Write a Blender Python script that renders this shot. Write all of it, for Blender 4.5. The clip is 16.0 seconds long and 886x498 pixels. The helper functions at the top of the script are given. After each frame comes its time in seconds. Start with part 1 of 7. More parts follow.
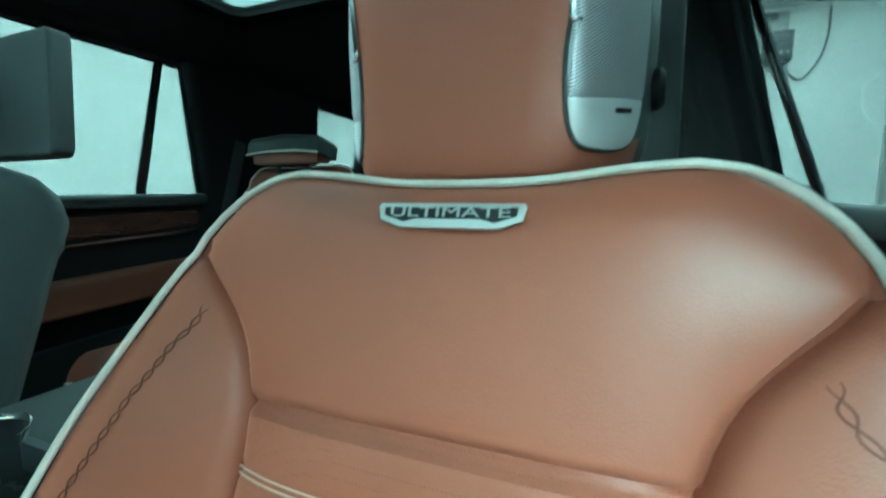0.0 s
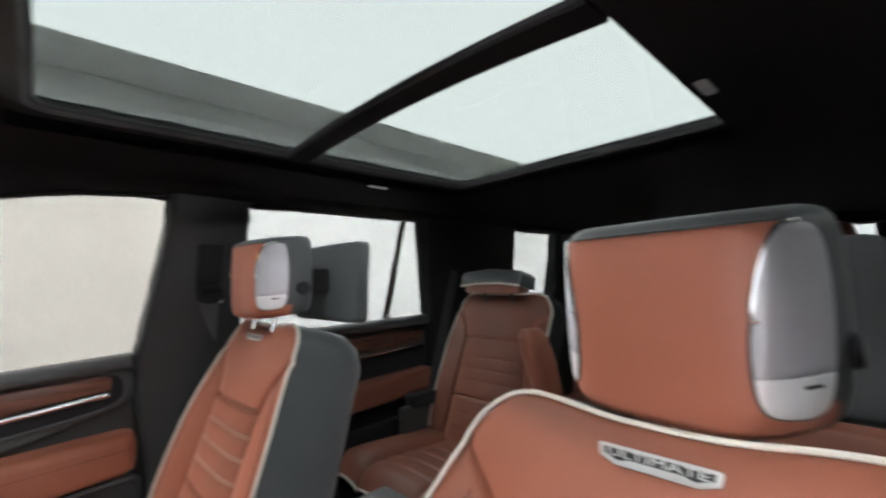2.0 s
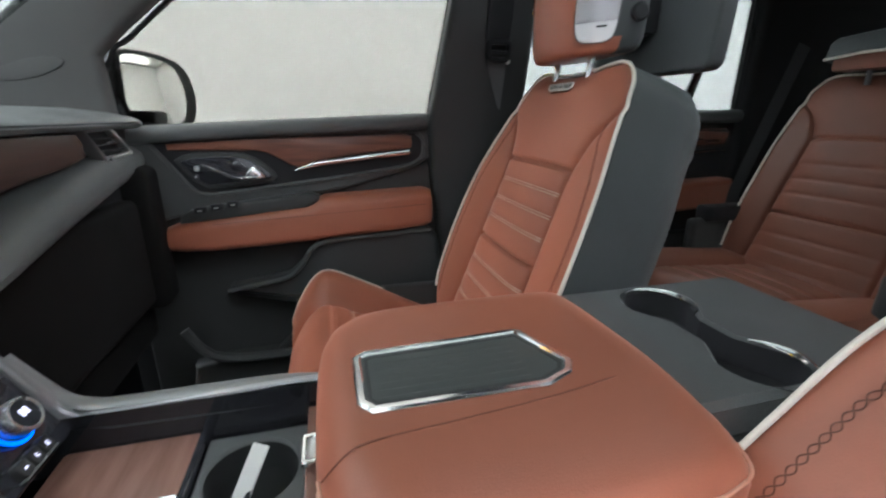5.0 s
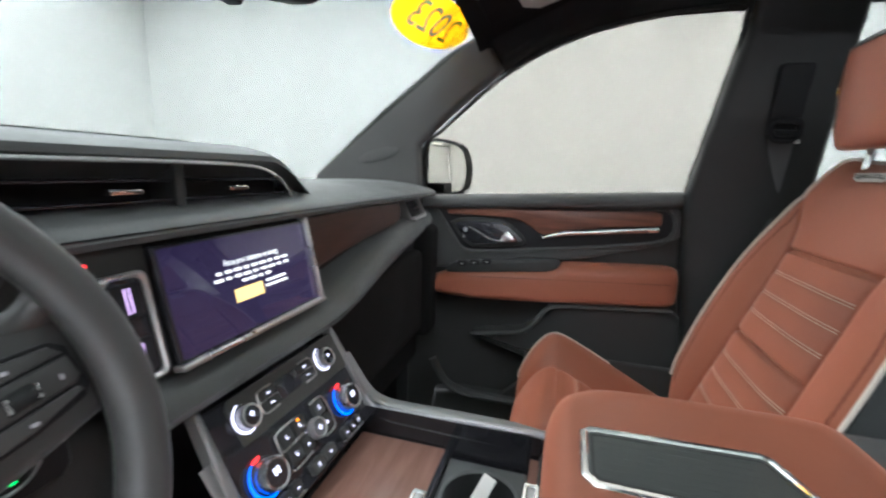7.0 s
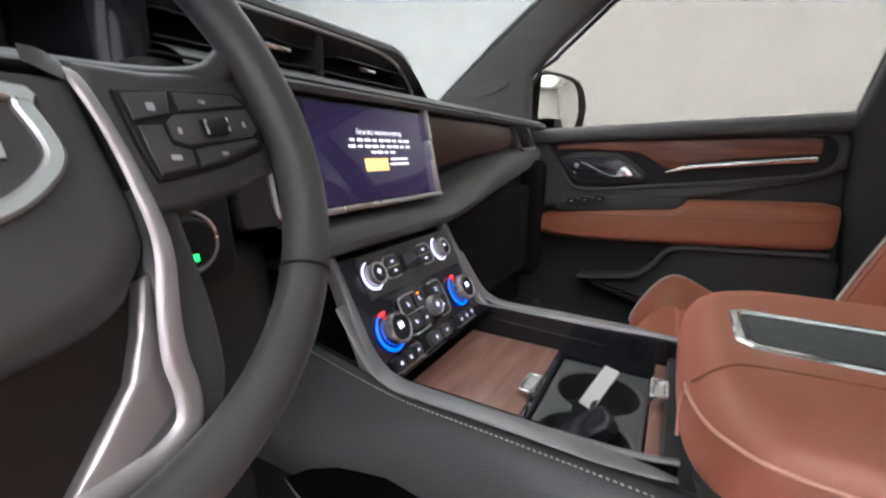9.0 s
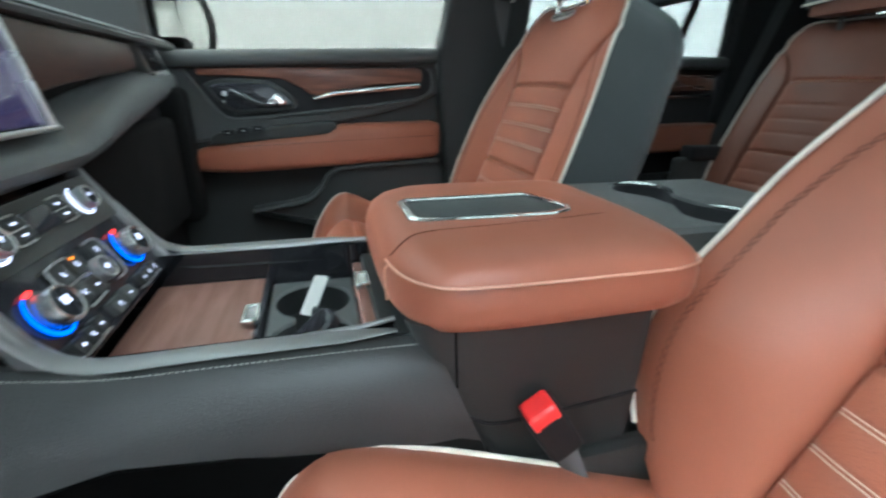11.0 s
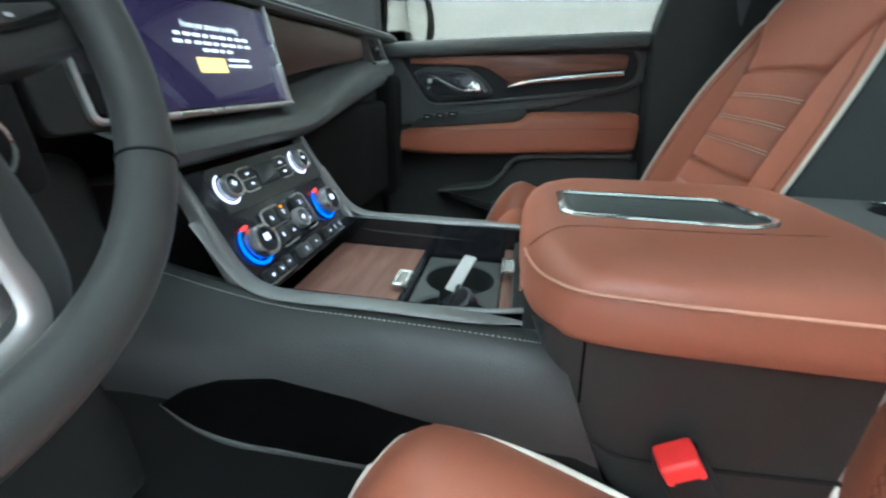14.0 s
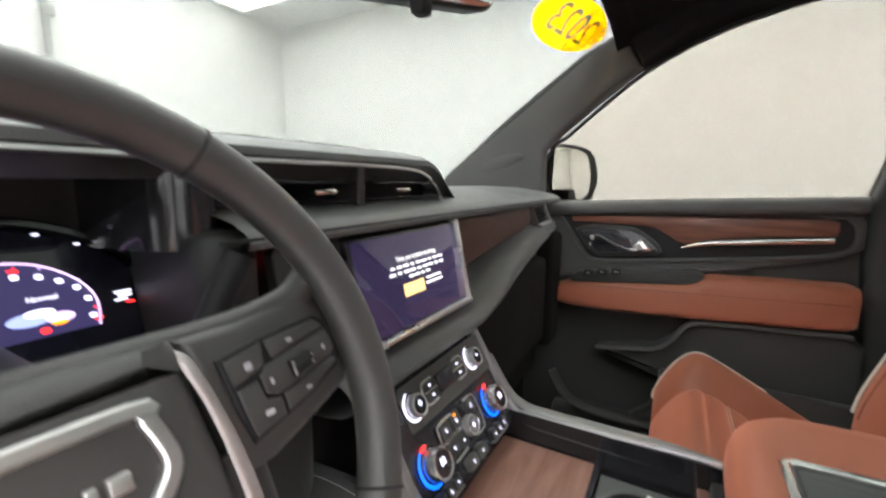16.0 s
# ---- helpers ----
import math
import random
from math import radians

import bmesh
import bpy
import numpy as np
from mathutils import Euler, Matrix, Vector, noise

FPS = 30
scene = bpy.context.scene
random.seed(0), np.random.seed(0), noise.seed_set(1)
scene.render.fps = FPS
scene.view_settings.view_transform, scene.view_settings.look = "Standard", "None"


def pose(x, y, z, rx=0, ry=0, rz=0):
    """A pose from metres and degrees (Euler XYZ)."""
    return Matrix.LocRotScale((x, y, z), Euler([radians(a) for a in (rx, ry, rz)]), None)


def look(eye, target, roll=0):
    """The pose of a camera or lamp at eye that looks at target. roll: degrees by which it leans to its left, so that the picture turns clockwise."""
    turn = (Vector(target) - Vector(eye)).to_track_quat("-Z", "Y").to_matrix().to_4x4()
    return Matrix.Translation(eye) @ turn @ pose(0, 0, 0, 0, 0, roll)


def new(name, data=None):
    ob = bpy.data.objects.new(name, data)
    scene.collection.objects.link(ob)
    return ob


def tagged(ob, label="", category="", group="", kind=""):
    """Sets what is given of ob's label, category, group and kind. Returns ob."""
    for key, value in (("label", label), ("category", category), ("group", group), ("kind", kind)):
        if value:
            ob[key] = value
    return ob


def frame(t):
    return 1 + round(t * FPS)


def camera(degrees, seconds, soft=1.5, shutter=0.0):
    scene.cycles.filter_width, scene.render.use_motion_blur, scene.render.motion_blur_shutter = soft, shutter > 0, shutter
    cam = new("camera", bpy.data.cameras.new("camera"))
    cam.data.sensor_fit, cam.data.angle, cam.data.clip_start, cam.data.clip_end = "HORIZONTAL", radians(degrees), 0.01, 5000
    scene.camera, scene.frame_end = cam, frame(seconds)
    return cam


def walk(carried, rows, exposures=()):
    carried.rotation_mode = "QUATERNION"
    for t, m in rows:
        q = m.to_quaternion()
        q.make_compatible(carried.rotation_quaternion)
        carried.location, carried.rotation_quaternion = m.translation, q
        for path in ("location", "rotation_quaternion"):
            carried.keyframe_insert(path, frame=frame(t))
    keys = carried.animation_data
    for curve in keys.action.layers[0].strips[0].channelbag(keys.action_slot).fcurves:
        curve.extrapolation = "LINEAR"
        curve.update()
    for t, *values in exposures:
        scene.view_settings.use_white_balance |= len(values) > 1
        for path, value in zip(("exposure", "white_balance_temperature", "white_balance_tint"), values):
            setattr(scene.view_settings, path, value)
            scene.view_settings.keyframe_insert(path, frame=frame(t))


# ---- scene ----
cam = camera(92.8, 16.0, 2.2, 0.4)
PATH = [
    (0, (0.511, -0.042, 0.974), (-0.212, 1.806, 0.727), -0.24),
    (0.5, (0.542, -0.059, 1.010), (-0.148, 1.814, 0.886), -0.39),
    (1, (0.573, -0.079, 1.057), (-0.235, 1.750, 1.019), -0.98),
    (1.5, (0.589, -0.104, 1.100), (-0.467, 1.593, 1.152), -1.57),
    (2, (0.561, -0.175, 1.126), (-0.871, 1.214, 1.270), -1.76),
    (2.5, (0.478, -0.213, 1.125), (-1.233, 0.807, 1.300), -0.16),
    (3, (0.382, -0.223, 1.109), (-1.403, 0.679, 1.086), 0.13),
    (3.5, (0.333, -0.225, 1.062), (-1.453, 0.635, 0.796), 0.02),
    (3.7, (0.328, -0.226, 1.043), (-1.455, 0.618, 0.715), -0.23),
    (5.8, (0.337, -0.253, 0.948), (-1.542, -0.051, 0.294), 1.18),
    (6, (0.347, -0.255, 0.950), (-1.554, -0.161, 0.336), 1.25),
    (6.5, (0.369, -0.264, 0.969), (-1.559, -0.466, 0.476), 1.31),
    (7, (0.397, -0.266, 1.006), (-1.494, -0.805, 0.639), 1.65),
    (7.5, (0.416, -0.286, 1.001), (-1.375, -1.124, 0.704), 1.84),
    (8, (0.415, -0.288, 0.962), (-1.263, -1.323, 0.629), 1.53),
    (8.2, (0.416, -0.287, 0.943), (-1.237, -1.353, 0.582), 1.41),
    (10.3, (0.443, -0.321, 0.857), (-1.415, -0.482, 0.134), 1.34),
    (10.5, (0.450, -0.328, 0.861), (-1.413, -0.296, 0.136), 1.42),
    (11, (0.454, -0.318, 0.873), (-1.336, 0.215, 0.160), 1.52),
    (11.5, (0.443, -0.309, 0.887), (-1.184, 0.637, 0.211), 1.01),
    (12, (0.439, -0.303, 0.893), (-1.113, 0.775, 0.240), 0.94),
    (12.5, (0.444, -0.300, 0.883), (-1.232, 0.555, 0.203), 1.36),
    (13, (0.443, -0.293, 0.875), (-1.343, 0.211, 0.130), 2.92),
    (13.5, (0.444, -0.286, 0.859), (-1.394, -0.199, 0.075), 2.73),
    (14, (0.445, -0.279, 0.863), (-1.378, -0.587, 0.100), 1.48),
    (14.5, (0.437, -0.285, 0.867), (-1.354, -0.845, 0.177), 0.62),
    (15, (0.419, -0.298, 0.889), (-1.361, -1.009, 0.319), 0.20),
    (15.5, (0.408, -0.312, 0.933), (-1.364, -1.136, 0.505), 0.32),
    (16, (0.427, -0.334, 0.993), (-1.300, -1.289, 0.666), 0.82),
]
# seconds, stops, kelvin, tint of the clip's own automatic exposure
EXPOSE = [(0, 0.48, 4400, -42), (0.5, 0.58, 4580, -36), (1.0, 0.68, 5320, -16), (1.7, 0.74, 5900, 7), (2.5, 0.90, 6350, 17), (3.5, 0.70, 6300, 19), (6.0, 0.80, 5550, 1), (6.5, 0.88, 5600, 5), (7.2, 0.88, 6000, 10), (8.0, 0.55, 6200, 20), (10.5, 0.90, 5700, 2), (11.0, 0.92, 5350, -4), (11.5, 0.83, 4450, -22), (12.0, 0.77, 4350, -33), (12.6, 0.74, 4180, -36), (13.0, 0.80, 5030, -23), (13.6, 0.78, 5220, -13), (14.5, 0.92, 5500, 2), (16.0, 0.95, 6400, 10)]
walk(cam, [(t, look(eye, target, roll)) for t, eye, target, roll in PATH], EXPOSE)

# ---- light ----
PANEL = 17.5  # brightness of the booth's luminous ceiling
world = bpy.data.worlds.new("world")
world.use_nodes = True
world.node_tree.nodes["Background"].inputs["Color"].default_value = (0.8, 0.9, 1.0, 1)
world.node_tree.nodes["Background"].inputs["Strength"].default_value = 0.05
scene.world = world


# ---- materials ----


def material(name, colour, rough=0.5, metal=0.0, grain=0.0, scale=200.0, bump=0.0, spread=0.15, stain=0.0, **more):
    m = bpy.data.materials.new(name)
    m.use_nodes = True
    n, l = m.node_tree.nodes, m.node_tree.links
    b = n["Principled BSDF"]
    b.inputs["Base Color"].default_value = (*colour, 1)
    b.inputs["Roughness"].default_value, b.inputs["Metallic"].default_value = rough, metal
    for key, value in more.items():
        b.inputs[key.replace("_", " ")].default_value = value
    coord = n.new("ShaderNodeTexCoord")
    if spread or stain:
        big = n.new("ShaderNodeTexNoise")
        big.inputs["Scale"].default_value, big.inputs["Detail"].default_value = 7.0, 6.0
        l.new(coord.outputs["Object"], big.inputs["Vector"])
        ramp = n.new("ShaderNodeMapRange")
        ramp.inputs["From Min"].default_value, ramp.inputs["From Max"].default_value = 0.3, 0.7
        ramp.inputs["To Min"].default_value, ramp.inputs["To Max"].default_value = 1 - spread, 1 + spread
        l.new(big.outputs["Fac"], ramp.inputs["Value"])
        mul = n.new("ShaderNodeVectorMath")
        mul.operation = "SCALE"
        mul.inputs[0].default_value = colour
        l.new(ramp.outputs["Result"], mul.inputs["Scale"])
        l.new(mul.outputs["Vector"], b.inputs["Base Color"])
        rr = n.new("ShaderNodeMapRange")
        rr.inputs["From Min"].default_value, rr.inputs["From Max"].default_value = 0.3, 0.7
        rr.inputs["To Min"].default_value, rr.inputs["To Max"].default_value = max(rough - 0.06, 0.02), min(rough + 0.08, 1)
        l.new(big.outputs["Fac"], rr.inputs["Value"])
        l.new(rr.outputs["Result"], b.inputs["Roughness"])
    if bump:
        if grain:
            t = n.new("ShaderNodeTexVoronoi")
            t.inputs["Scale"].default_value = scale
            out = t.outputs["Distance"]
        else:
            t = n.new("ShaderNodeTexNoise")
            t.inputs["Scale"].default_value, t.inputs["Detail"].default_value = scale, 4.0
            out = t.outputs["Fac"]
        l.new(coord.outputs["Object"], t.inputs["Vector"])
        bu = n.new("ShaderNodeBump")
        bu.inputs["Strength"].default_value, bu.inputs["Distance"].default_value = bump, 0.001
        l.new(out, bu.inputs["Height"])
        l.new(bu.outputs["Normal"], b.inputs["Normal"])
    return m


def perforated(name, colour, dark):
    """Leather with a fine grid of punched holes."""
    m = material(name, colour, 0.42, 0, 1, 420, 0.25, 0.1)
    n, l = m.node_tree.nodes, m.node_tree.links
    b = n["Principled BSDF"]
    src = b.inputs["Base Color"].links[0].from_socket
    coord = n.new("ShaderNodeTexCoord")
    v = n.new("ShaderNodeTexVoronoi")
    v.inputs["Scale"].default_value, v.inputs["Randomness"].default_value = 380, 0.1
    l.new(coord.outputs["Object"], v.inputs["Vector"])
    lt = n.new("ShaderNodeMath")
    lt.operation, lt.inputs[1].default_value = "LESS_THAN", 0.15
    l.new(v.outputs["Distance"], lt.inputs[0])
    mix = n.new("ShaderNodeMix")
    mix.data_type = "RGBA"
    mix.inputs[7].default_value = (*dark, 1)
    l.new(lt.outputs[0], mix.inputs[0])
    l.new(src, mix.inputs[6])
    l.new(mix.outputs[2], b.inputs["Base Color"])
    return m


def punched(m, scale, size, dark):
    """Adds a regular field of small dark holes to a material."""
    n, l = m.node_tree.nodes, m.node_tree.links
    b = n["Principled BSDF"]
    src = b.inputs["Base Color"].links[0].from_socket
    coord, mp, v = n.new("ShaderNodeTexCoord"), n.new("ShaderNodeMapping"), n.new("ShaderNodeTexVoronoi")
    mp.inputs["Scale"].default_value = (0.0, 1.0, 1.0)
    v.inputs["Scale"].default_value, v.inputs["Randomness"].default_value = scale, 0.0
    mp.inputs["Rotation"].default_value = (radians(45), 0, 0)
    lt, mix = n.new("ShaderNodeMath"), n.new("ShaderNodeMix")
    lt.operation, lt.inputs[1].default_value = "LESS_THAN", size
    mix.data_type = "RGBA"
    mix.inputs[7].default_value = (*dark, 1)
    l.new(coord.outputs["Object"], mp.inputs["Vector"]), l.new(mp.outputs["Vector"], v.inputs["Vector"])
    l.new(v.outputs["Distance"], lt.inputs[0]), l.new(lt.outputs[0], mix.inputs[0])
    l.new(src, mix.inputs[6]), l.new(mix.outputs[2], b.inputs["Base Color"])


def wood_grain(name, a, b_, rough, axis_scale):
    m = material(name, a, rough, 0, 0, 60, 0.1, 0.0)
    n, l = m.node_tree.nodes, m.node_tree.links
    b = n["Principled BSDF"]
    coord, mp = n.new("ShaderNodeTexCoord"), n.new("ShaderNodeMapping")
    mp.inputs["Scale"].default_value = axis_scale
    no, ramp = n.new("ShaderNodeTexNoise"), n.new("ShaderNodeValToRGB")
    no.inputs["Scale"].default_value, no.inputs["Detail"].default_value, no.inputs["Distortion"].default_value = 6, 8, 0.4
    ramp.color_ramp.elements[0].position, ramp.color_ramp.elements[1].position = 0.35, 0.68
    ramp.color_ramp.elements[0].color, ramp.color_ramp.elements[1].color = (*a, 1), (*b_, 1)
    l.new(coord.outputs["Object"], mp.inputs["Vector"])
    l.new(mp.outputs["Vector"], no.inputs["Vector"])
    l.new(no.outputs["Fac"], ramp.inputs["Fac"])
    l.new(ramp.outputs["Color"], b.inputs["Base Color"])
    return m


def glow(name, colour, strength):
    m = bpy.data.materials.new(name)
    m.use_nodes = True
    b = m.node_tree.nodes["Principled BSDF"]
    b.inputs["Base Color"].default_value = (0.02, 0.02, 0.02, 1)
    b.inputs["Emission Color"].default_value, b.inputs["Emission Strength"].default_value = (*colour, 1), strength
    return m


def glass(name, tint):
    m = bpy.data.materials.new(name)
    m.use_nodes = True
    n, l = m.node_tree.nodes, m.node_tree.links
    n.remove(n["Principled BSDF"])
    tr, gl, mix, lw = n.new("ShaderNodeBsdfTransparent"), n.new("ShaderNodeBsdfGlossy"), n.new("ShaderNodeMixShader"), n.new("ShaderNodeLayerWeight")
    tr.inputs["Color"].default_value, gl.inputs["Roughness"].default_value = (*tint, 1), 0.02
    po, mr = n.new("ShaderNodeMath"), n.new("ShaderNodeMapRange")
    po.operation, po.inputs[1].default_value = "POWER", 5.0
    mr.inputs["To Min"].default_value, mr.inputs["To Max"].default_value = 0.004, 0.10
    l.new(lw.outputs["Facing"], po.inputs[0]), l.new(po.outputs[0], mr.inputs["Value"])
    l.new(mr.outputs["Result"], mix.inputs[0]), l.new(tr.outputs[0], mix.inputs[1]), l.new(gl.outputs[0], mix.inputs[2])
    l.new(mix.outputs[0], n["Material Output"].inputs["Surface"])
    return m


def supple(m, scale=22.0, depth=0.004, strength=0.08):
    """Gives stretched leather soft, uneven swells and creases under its grain."""
    n, l = m.node_tree.nodes, m.node_tree.links
    b = n["Principled BSDF"]
    grain = b.inputs["Normal"].links[0].from_node
    coord, noise, bu = n.new("ShaderNodeTexCoord"), n.new("ShaderNodeTexNoise"), n.new("ShaderNodeBump")
    noise.inputs["Scale"].default_value, noise.inputs["Detail"].default_value, noise.inputs["Distortion"].default_value = scale, 3.0, 0.6
    bu.inputs["Strength"].default_value, bu.inputs["Distance"].default_value = strength, depth
    l.new(coord.outputs["Object"], noise.inputs["Vector"])
    l.new(noise.outputs["Fac"], bu.inputs["Height"])
    l.new(bu.outputs["Normal"], grain.inputs["Normal"])


TAN = (0.300, 0.102, 0.060)
leather = material("terracotta_leather", TAN, 0.39, 0, 1, 620, 0.09, 0.06)
leather_holes = perforated("perforated_leather", TAN, (0.15, 0.052, 0.031))
# the terracotta leather darkened: the dimmer rear cabin is put into its colour
leather_shaded = material("shaded_rear_leather", (0.185, 0.069, 0.043), 0.44, 0, 1, 480, 0.3, 0.12)
for m in (leather, leather_holes, leather_shaded):
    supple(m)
charcoal = material("charcoal_leather", (0.038, 0.042, 0.042), 0.40, 0, 1, 520, 0.35, 0.14, Specular_IOR_Level=0.5)
dark_pad = material("soft_touch_dash", (0.046, 0.048, 0.047), 0.38, 0, 1, 700, 0.35, 0.12, Specular_IOR_Level=0.55)
plastic = material("grained_plastic", (0.019, 0.020, 0.0195), 0.45, 0, 1, 900, 0.3, 0.15, Specular_IOR_Level=0.45)
black_plastic = material("black_plastic", (0.011, 0.011, 0.012), 0.5, 0, 1, 900, 0.2, 0.2, Specular_IOR_Level=0.22)
# plastic made nearly black to hold the shade low in the cabin
shaded_plastic = material("shade_dark_plastic", (0.0085, 0.0085, 0.0085), 0.75, 0, 1, 900, 0.3, 0.2, Specular_IOR_Level=0.12)
gloss_black = material("piano_black", (0.006, 0.006, 0.007), 0.08, 0, 0, 40, 0.0, 0.1)
grey_trim = material("grey_pillar_trim", (0.085, 0.085, 0.083), 0.7, 0, 0, 900, 0.15, 0.08, Specular_IOR_Level=0.3)
lining = material("headliner_cloth", (0.018, 0.0175, 0.0185), 0.95, 0, 0, 1100, 0.4, 0.2, Specular_IOR_Level=0.05)
carpet = material("black_carpet", (0.008, 0.008, 0.009), 1.0, 0, 0, 700, 1.0, 0.3, Specular_IOR_Level=0.05)
cream = material("cream_piping", (0.72, 0.68, 0.60), 0.55, 0, 1, 900, 0.2, 0.08)
thread = material("cream_thread", (0.56, 0.40, 0.32), 0.8, 0, 0, 1500, 0.3, 0.1)
brown_thread = material("brown_thread", (0.16, 0.058, 0.036), 0.8, 0, 0, 1500, 0.3, 0.1)
chain_thread = material("chain_thread", (0.135, 0.048, 0.030), 0.8, 0, 0, 1500, 0.3, 0.1)
tan_thread = material("tan_thread", (0.60, 0.33, 0.24), 0.8, 0, 0, 1500, 0.3, 0.1)
chrome = material("chrome", (0.80, 0.80, 0.80), 0.12, 1, 0, 30, 0.0, 0.04)
satin = material("satin_metal", (0.62, 0.62, 0.61), 0.3, 1, 0, 500, 0.05, 0.06)
mesh_metal = material("speaker_mesh", (0.50, 0.50, 0.52), 0.40, 0.6, 0, 900, 0.0, 0.05)
punched(mesh_metal, 620, 0.30, (0.12, 0.12, 0.125))
silver_paint = material("silver_speaker_cap", (0.62, 0.62, 0.62), 0.4, 0.4, 0, 500, 0.05, 0.05)
wood_dash = wood_grain("dark_open_pore_wood", (0.010, 0.005, 0.004), (0.025, 0.012, 0.008), 0.34, (2, 20, 20))
wood_door = wood_grain("brown_door_wood", (0.062, 0.023, 0.015), (0.165, 0.068, 0.043), 0.30, (20, 1.2, 14))
wood_tray = wood_grain("console_wood", (0.24, 0.125, 0.095), (0.31, 0.17, 0.135), 0.24, (2, 14, 8))
rubber = material("dark_rubber", (0.016, 0.017, 0.017), 0.75, 0, 0, 300, 0.2, 0.1, Specular_IOR_Level=0.25)
grey_rubber = material("grey_rubber_mat", (0.12, 0.125, 0.122), 0.7, 0, 0, 300, 0.2, 0.1)
dark_steel = material("dark_grey_steel", (0.13, 0.13, 0.135), 0.5, 0.3, 0, 60, 0.05, 0.1)
rubber_pad = material("tray_rubber", (0.055, 0.060, 0.058), 0.55, 0, 0, 300, 0.2, 0.1)
webbing = material("belt_webbing", (0.115, 0.118, 0.118), 0.8, 0, 0, 900, 0.5, 0.1, Specular_IOR_Level=0.2)
red_plastic = material("red_buckle", (0.75, 0.03, 0.03), 0.35, 0, 0, 60, 0.0, 0.05)
white_tag = material("white_paper", (0.78, 0.77, 0.74), 0.6, 0, 0, 300, 0.05, 0.04)
screen_off = material("dark_screen", (0.006, 0.006, 0.010), 0.06, 0, 0, 30, 0.0, 0.05)
wall_paint = material("white_booth_paint", (0.88, 0.88, 0.865), 0.7, 0, 0, 400, 0.0, 0.012)
floor_paint = material("grey_epoxy_floor", (0.30, 0.30, 0.295), 0.35, 0, 0, 30, 0.1, 0.06)
# low grey for the unseen east wall, so that it bounces little light
dim_wall_grey = material("unseen_wall_grey", (0.22, 0.22, 0.225), 0.6, 0, 0, 60, 0.05, 0.05)
booth_ceiling = material("booth_ceiling_white", (0.90, 0.90, 0.885), 0.8, 0, 0, 30, 0.02, 0.02)
pipe_grey = material("grey_conduit", (0.45, 0.45, 0.44), 0.5, 0.2, 0, 60, 0.05, 0.08)


def film_ink(name, colour):
    """Printed film that daylight shines through."""
    m = material(name, colour, 0.5, 0, 0, 60, 0.0, 0.0)
    n, l = m.node_tree.nodes, m.node_tree.links
    t, add = n.new("ShaderNodeBsdfTranslucent"), n.new("ShaderNodeAddShader")
    t.inputs["Color"].default_value = (*colour, 1)
    l.new(n["Principled BSDF"].outputs[0], add.inputs[0]), l.new(t.outputs[0], add.inputs[1])
    l.new(add.outputs[0], n["Material Output"].inputs["Surface"])
    return m


yellow = film_ink("yellow_sticker", (0.80, 0.56, 0.0))
blue_ink = film_ink("blue_sticker_ink", (0.16, 0.32, 0.60))
mirror_glass = material("mirror_glass", (0.88, 0.88, 0.86), 0.03, 1, 0, 30, 0.0, 0.0)
pane_glass = glass("clear_glass", (0.270, 0.279, 0.272))
roof_glass = glass("tinted_roof_glass", (0.152, 0.161, 0.155))
side_glass = glass("lightly_tinted_glass", (0.252, 0.247, 0.232))
privacy_glass = glass("rear_glass", (0.272, 0.277, 0.270))
icon_light = glow("white_backlight", (0.80, 0.78, 1.0), 1.6)
blue_light = glow("blue_backlight", (0.0, 0.12, 1.0), 1.7)
red_light = glow("red_backlight", (1.0, 0.02, 0.02), 2.2)
orange_light = glow("orange_backlight", (1.0, 0.25, 0.0), 2.0)
green_light = glow("green_backlight", (0.02, 1.0, 0.15), 1.6)
violet_light = glow("violet_backlight", (0.75, 0.5, 0.9), 1.2)

# ---- mesh helpers ----


def solid(name, verts, faces, mat, parent=None, label="", smooth=True, angle=40, at=(0, 0, 0)):
    """One mesh object; verts are in world metres of the thing's own stand, whose origin is `at`."""
    me = bpy.data.meshes.new(name)
    o = Vector(at if parent is None else parent["stand"])
    me.from_pydata([tuple(Vector(v) - o) for v in verts], [], faces)
    bm = bmesh.new()
    bm.from_mesh(me)
    bmesh.ops.recalc_face_normals(bm, faces=bm.faces)
    bm.to_mesh(me)
    bm.free()
    for m in mat if isinstance(mat, (list, tuple)) else [mat]:
        me.materials.append(m)
    if smooth:
        me.polygons.foreach_set("use_smooth", [True] * len(me.polygons))
        me.set_sharp_from_angle(angle=radians(angle))
    ob = new(name, me)
    if parent is None:
        ob.location = o
        ob["stand"] = o
    else:
        ob.parent = parent
        ob["stand"] = o
    if label:
        ob["label"] = label
    return ob


def stand(name, x, y, z, label, category, group="", kind=""):
    """The Empty at the base of a thing."""
    ob = new(name)
    ob.location = (x, y, z)
    ob["stand"] = Vector((x, y, z))
    return tagged(ob, label, category, group, kind)


def spline(pts, n=8, closed=False):
    """A smooth line through the points."""
    p = [Vector(q) for q in pts]
    out, k = [], len(p)
    for i in range(k if closed else k - 1):
        if closed:
            a, b, c, d = p[(i - 1) % k], p[i], p[(i + 1) % k], p[(i + 2) % k]
        else:
            a, b, c, d = p[max(i - 1, 0)], p[i], p[i + 1], p[min(i + 2, k - 1)]
        for j in range(n):
            t = j / n
            out.append(0.5 * (2 * b + (c - a) * t + (2 * a - 5 * b + 4 * c - d) * t * t + (3 * b - a - 3 * c + d) * t**3))
    if not closed:
        out.append(p[-1])
    return out


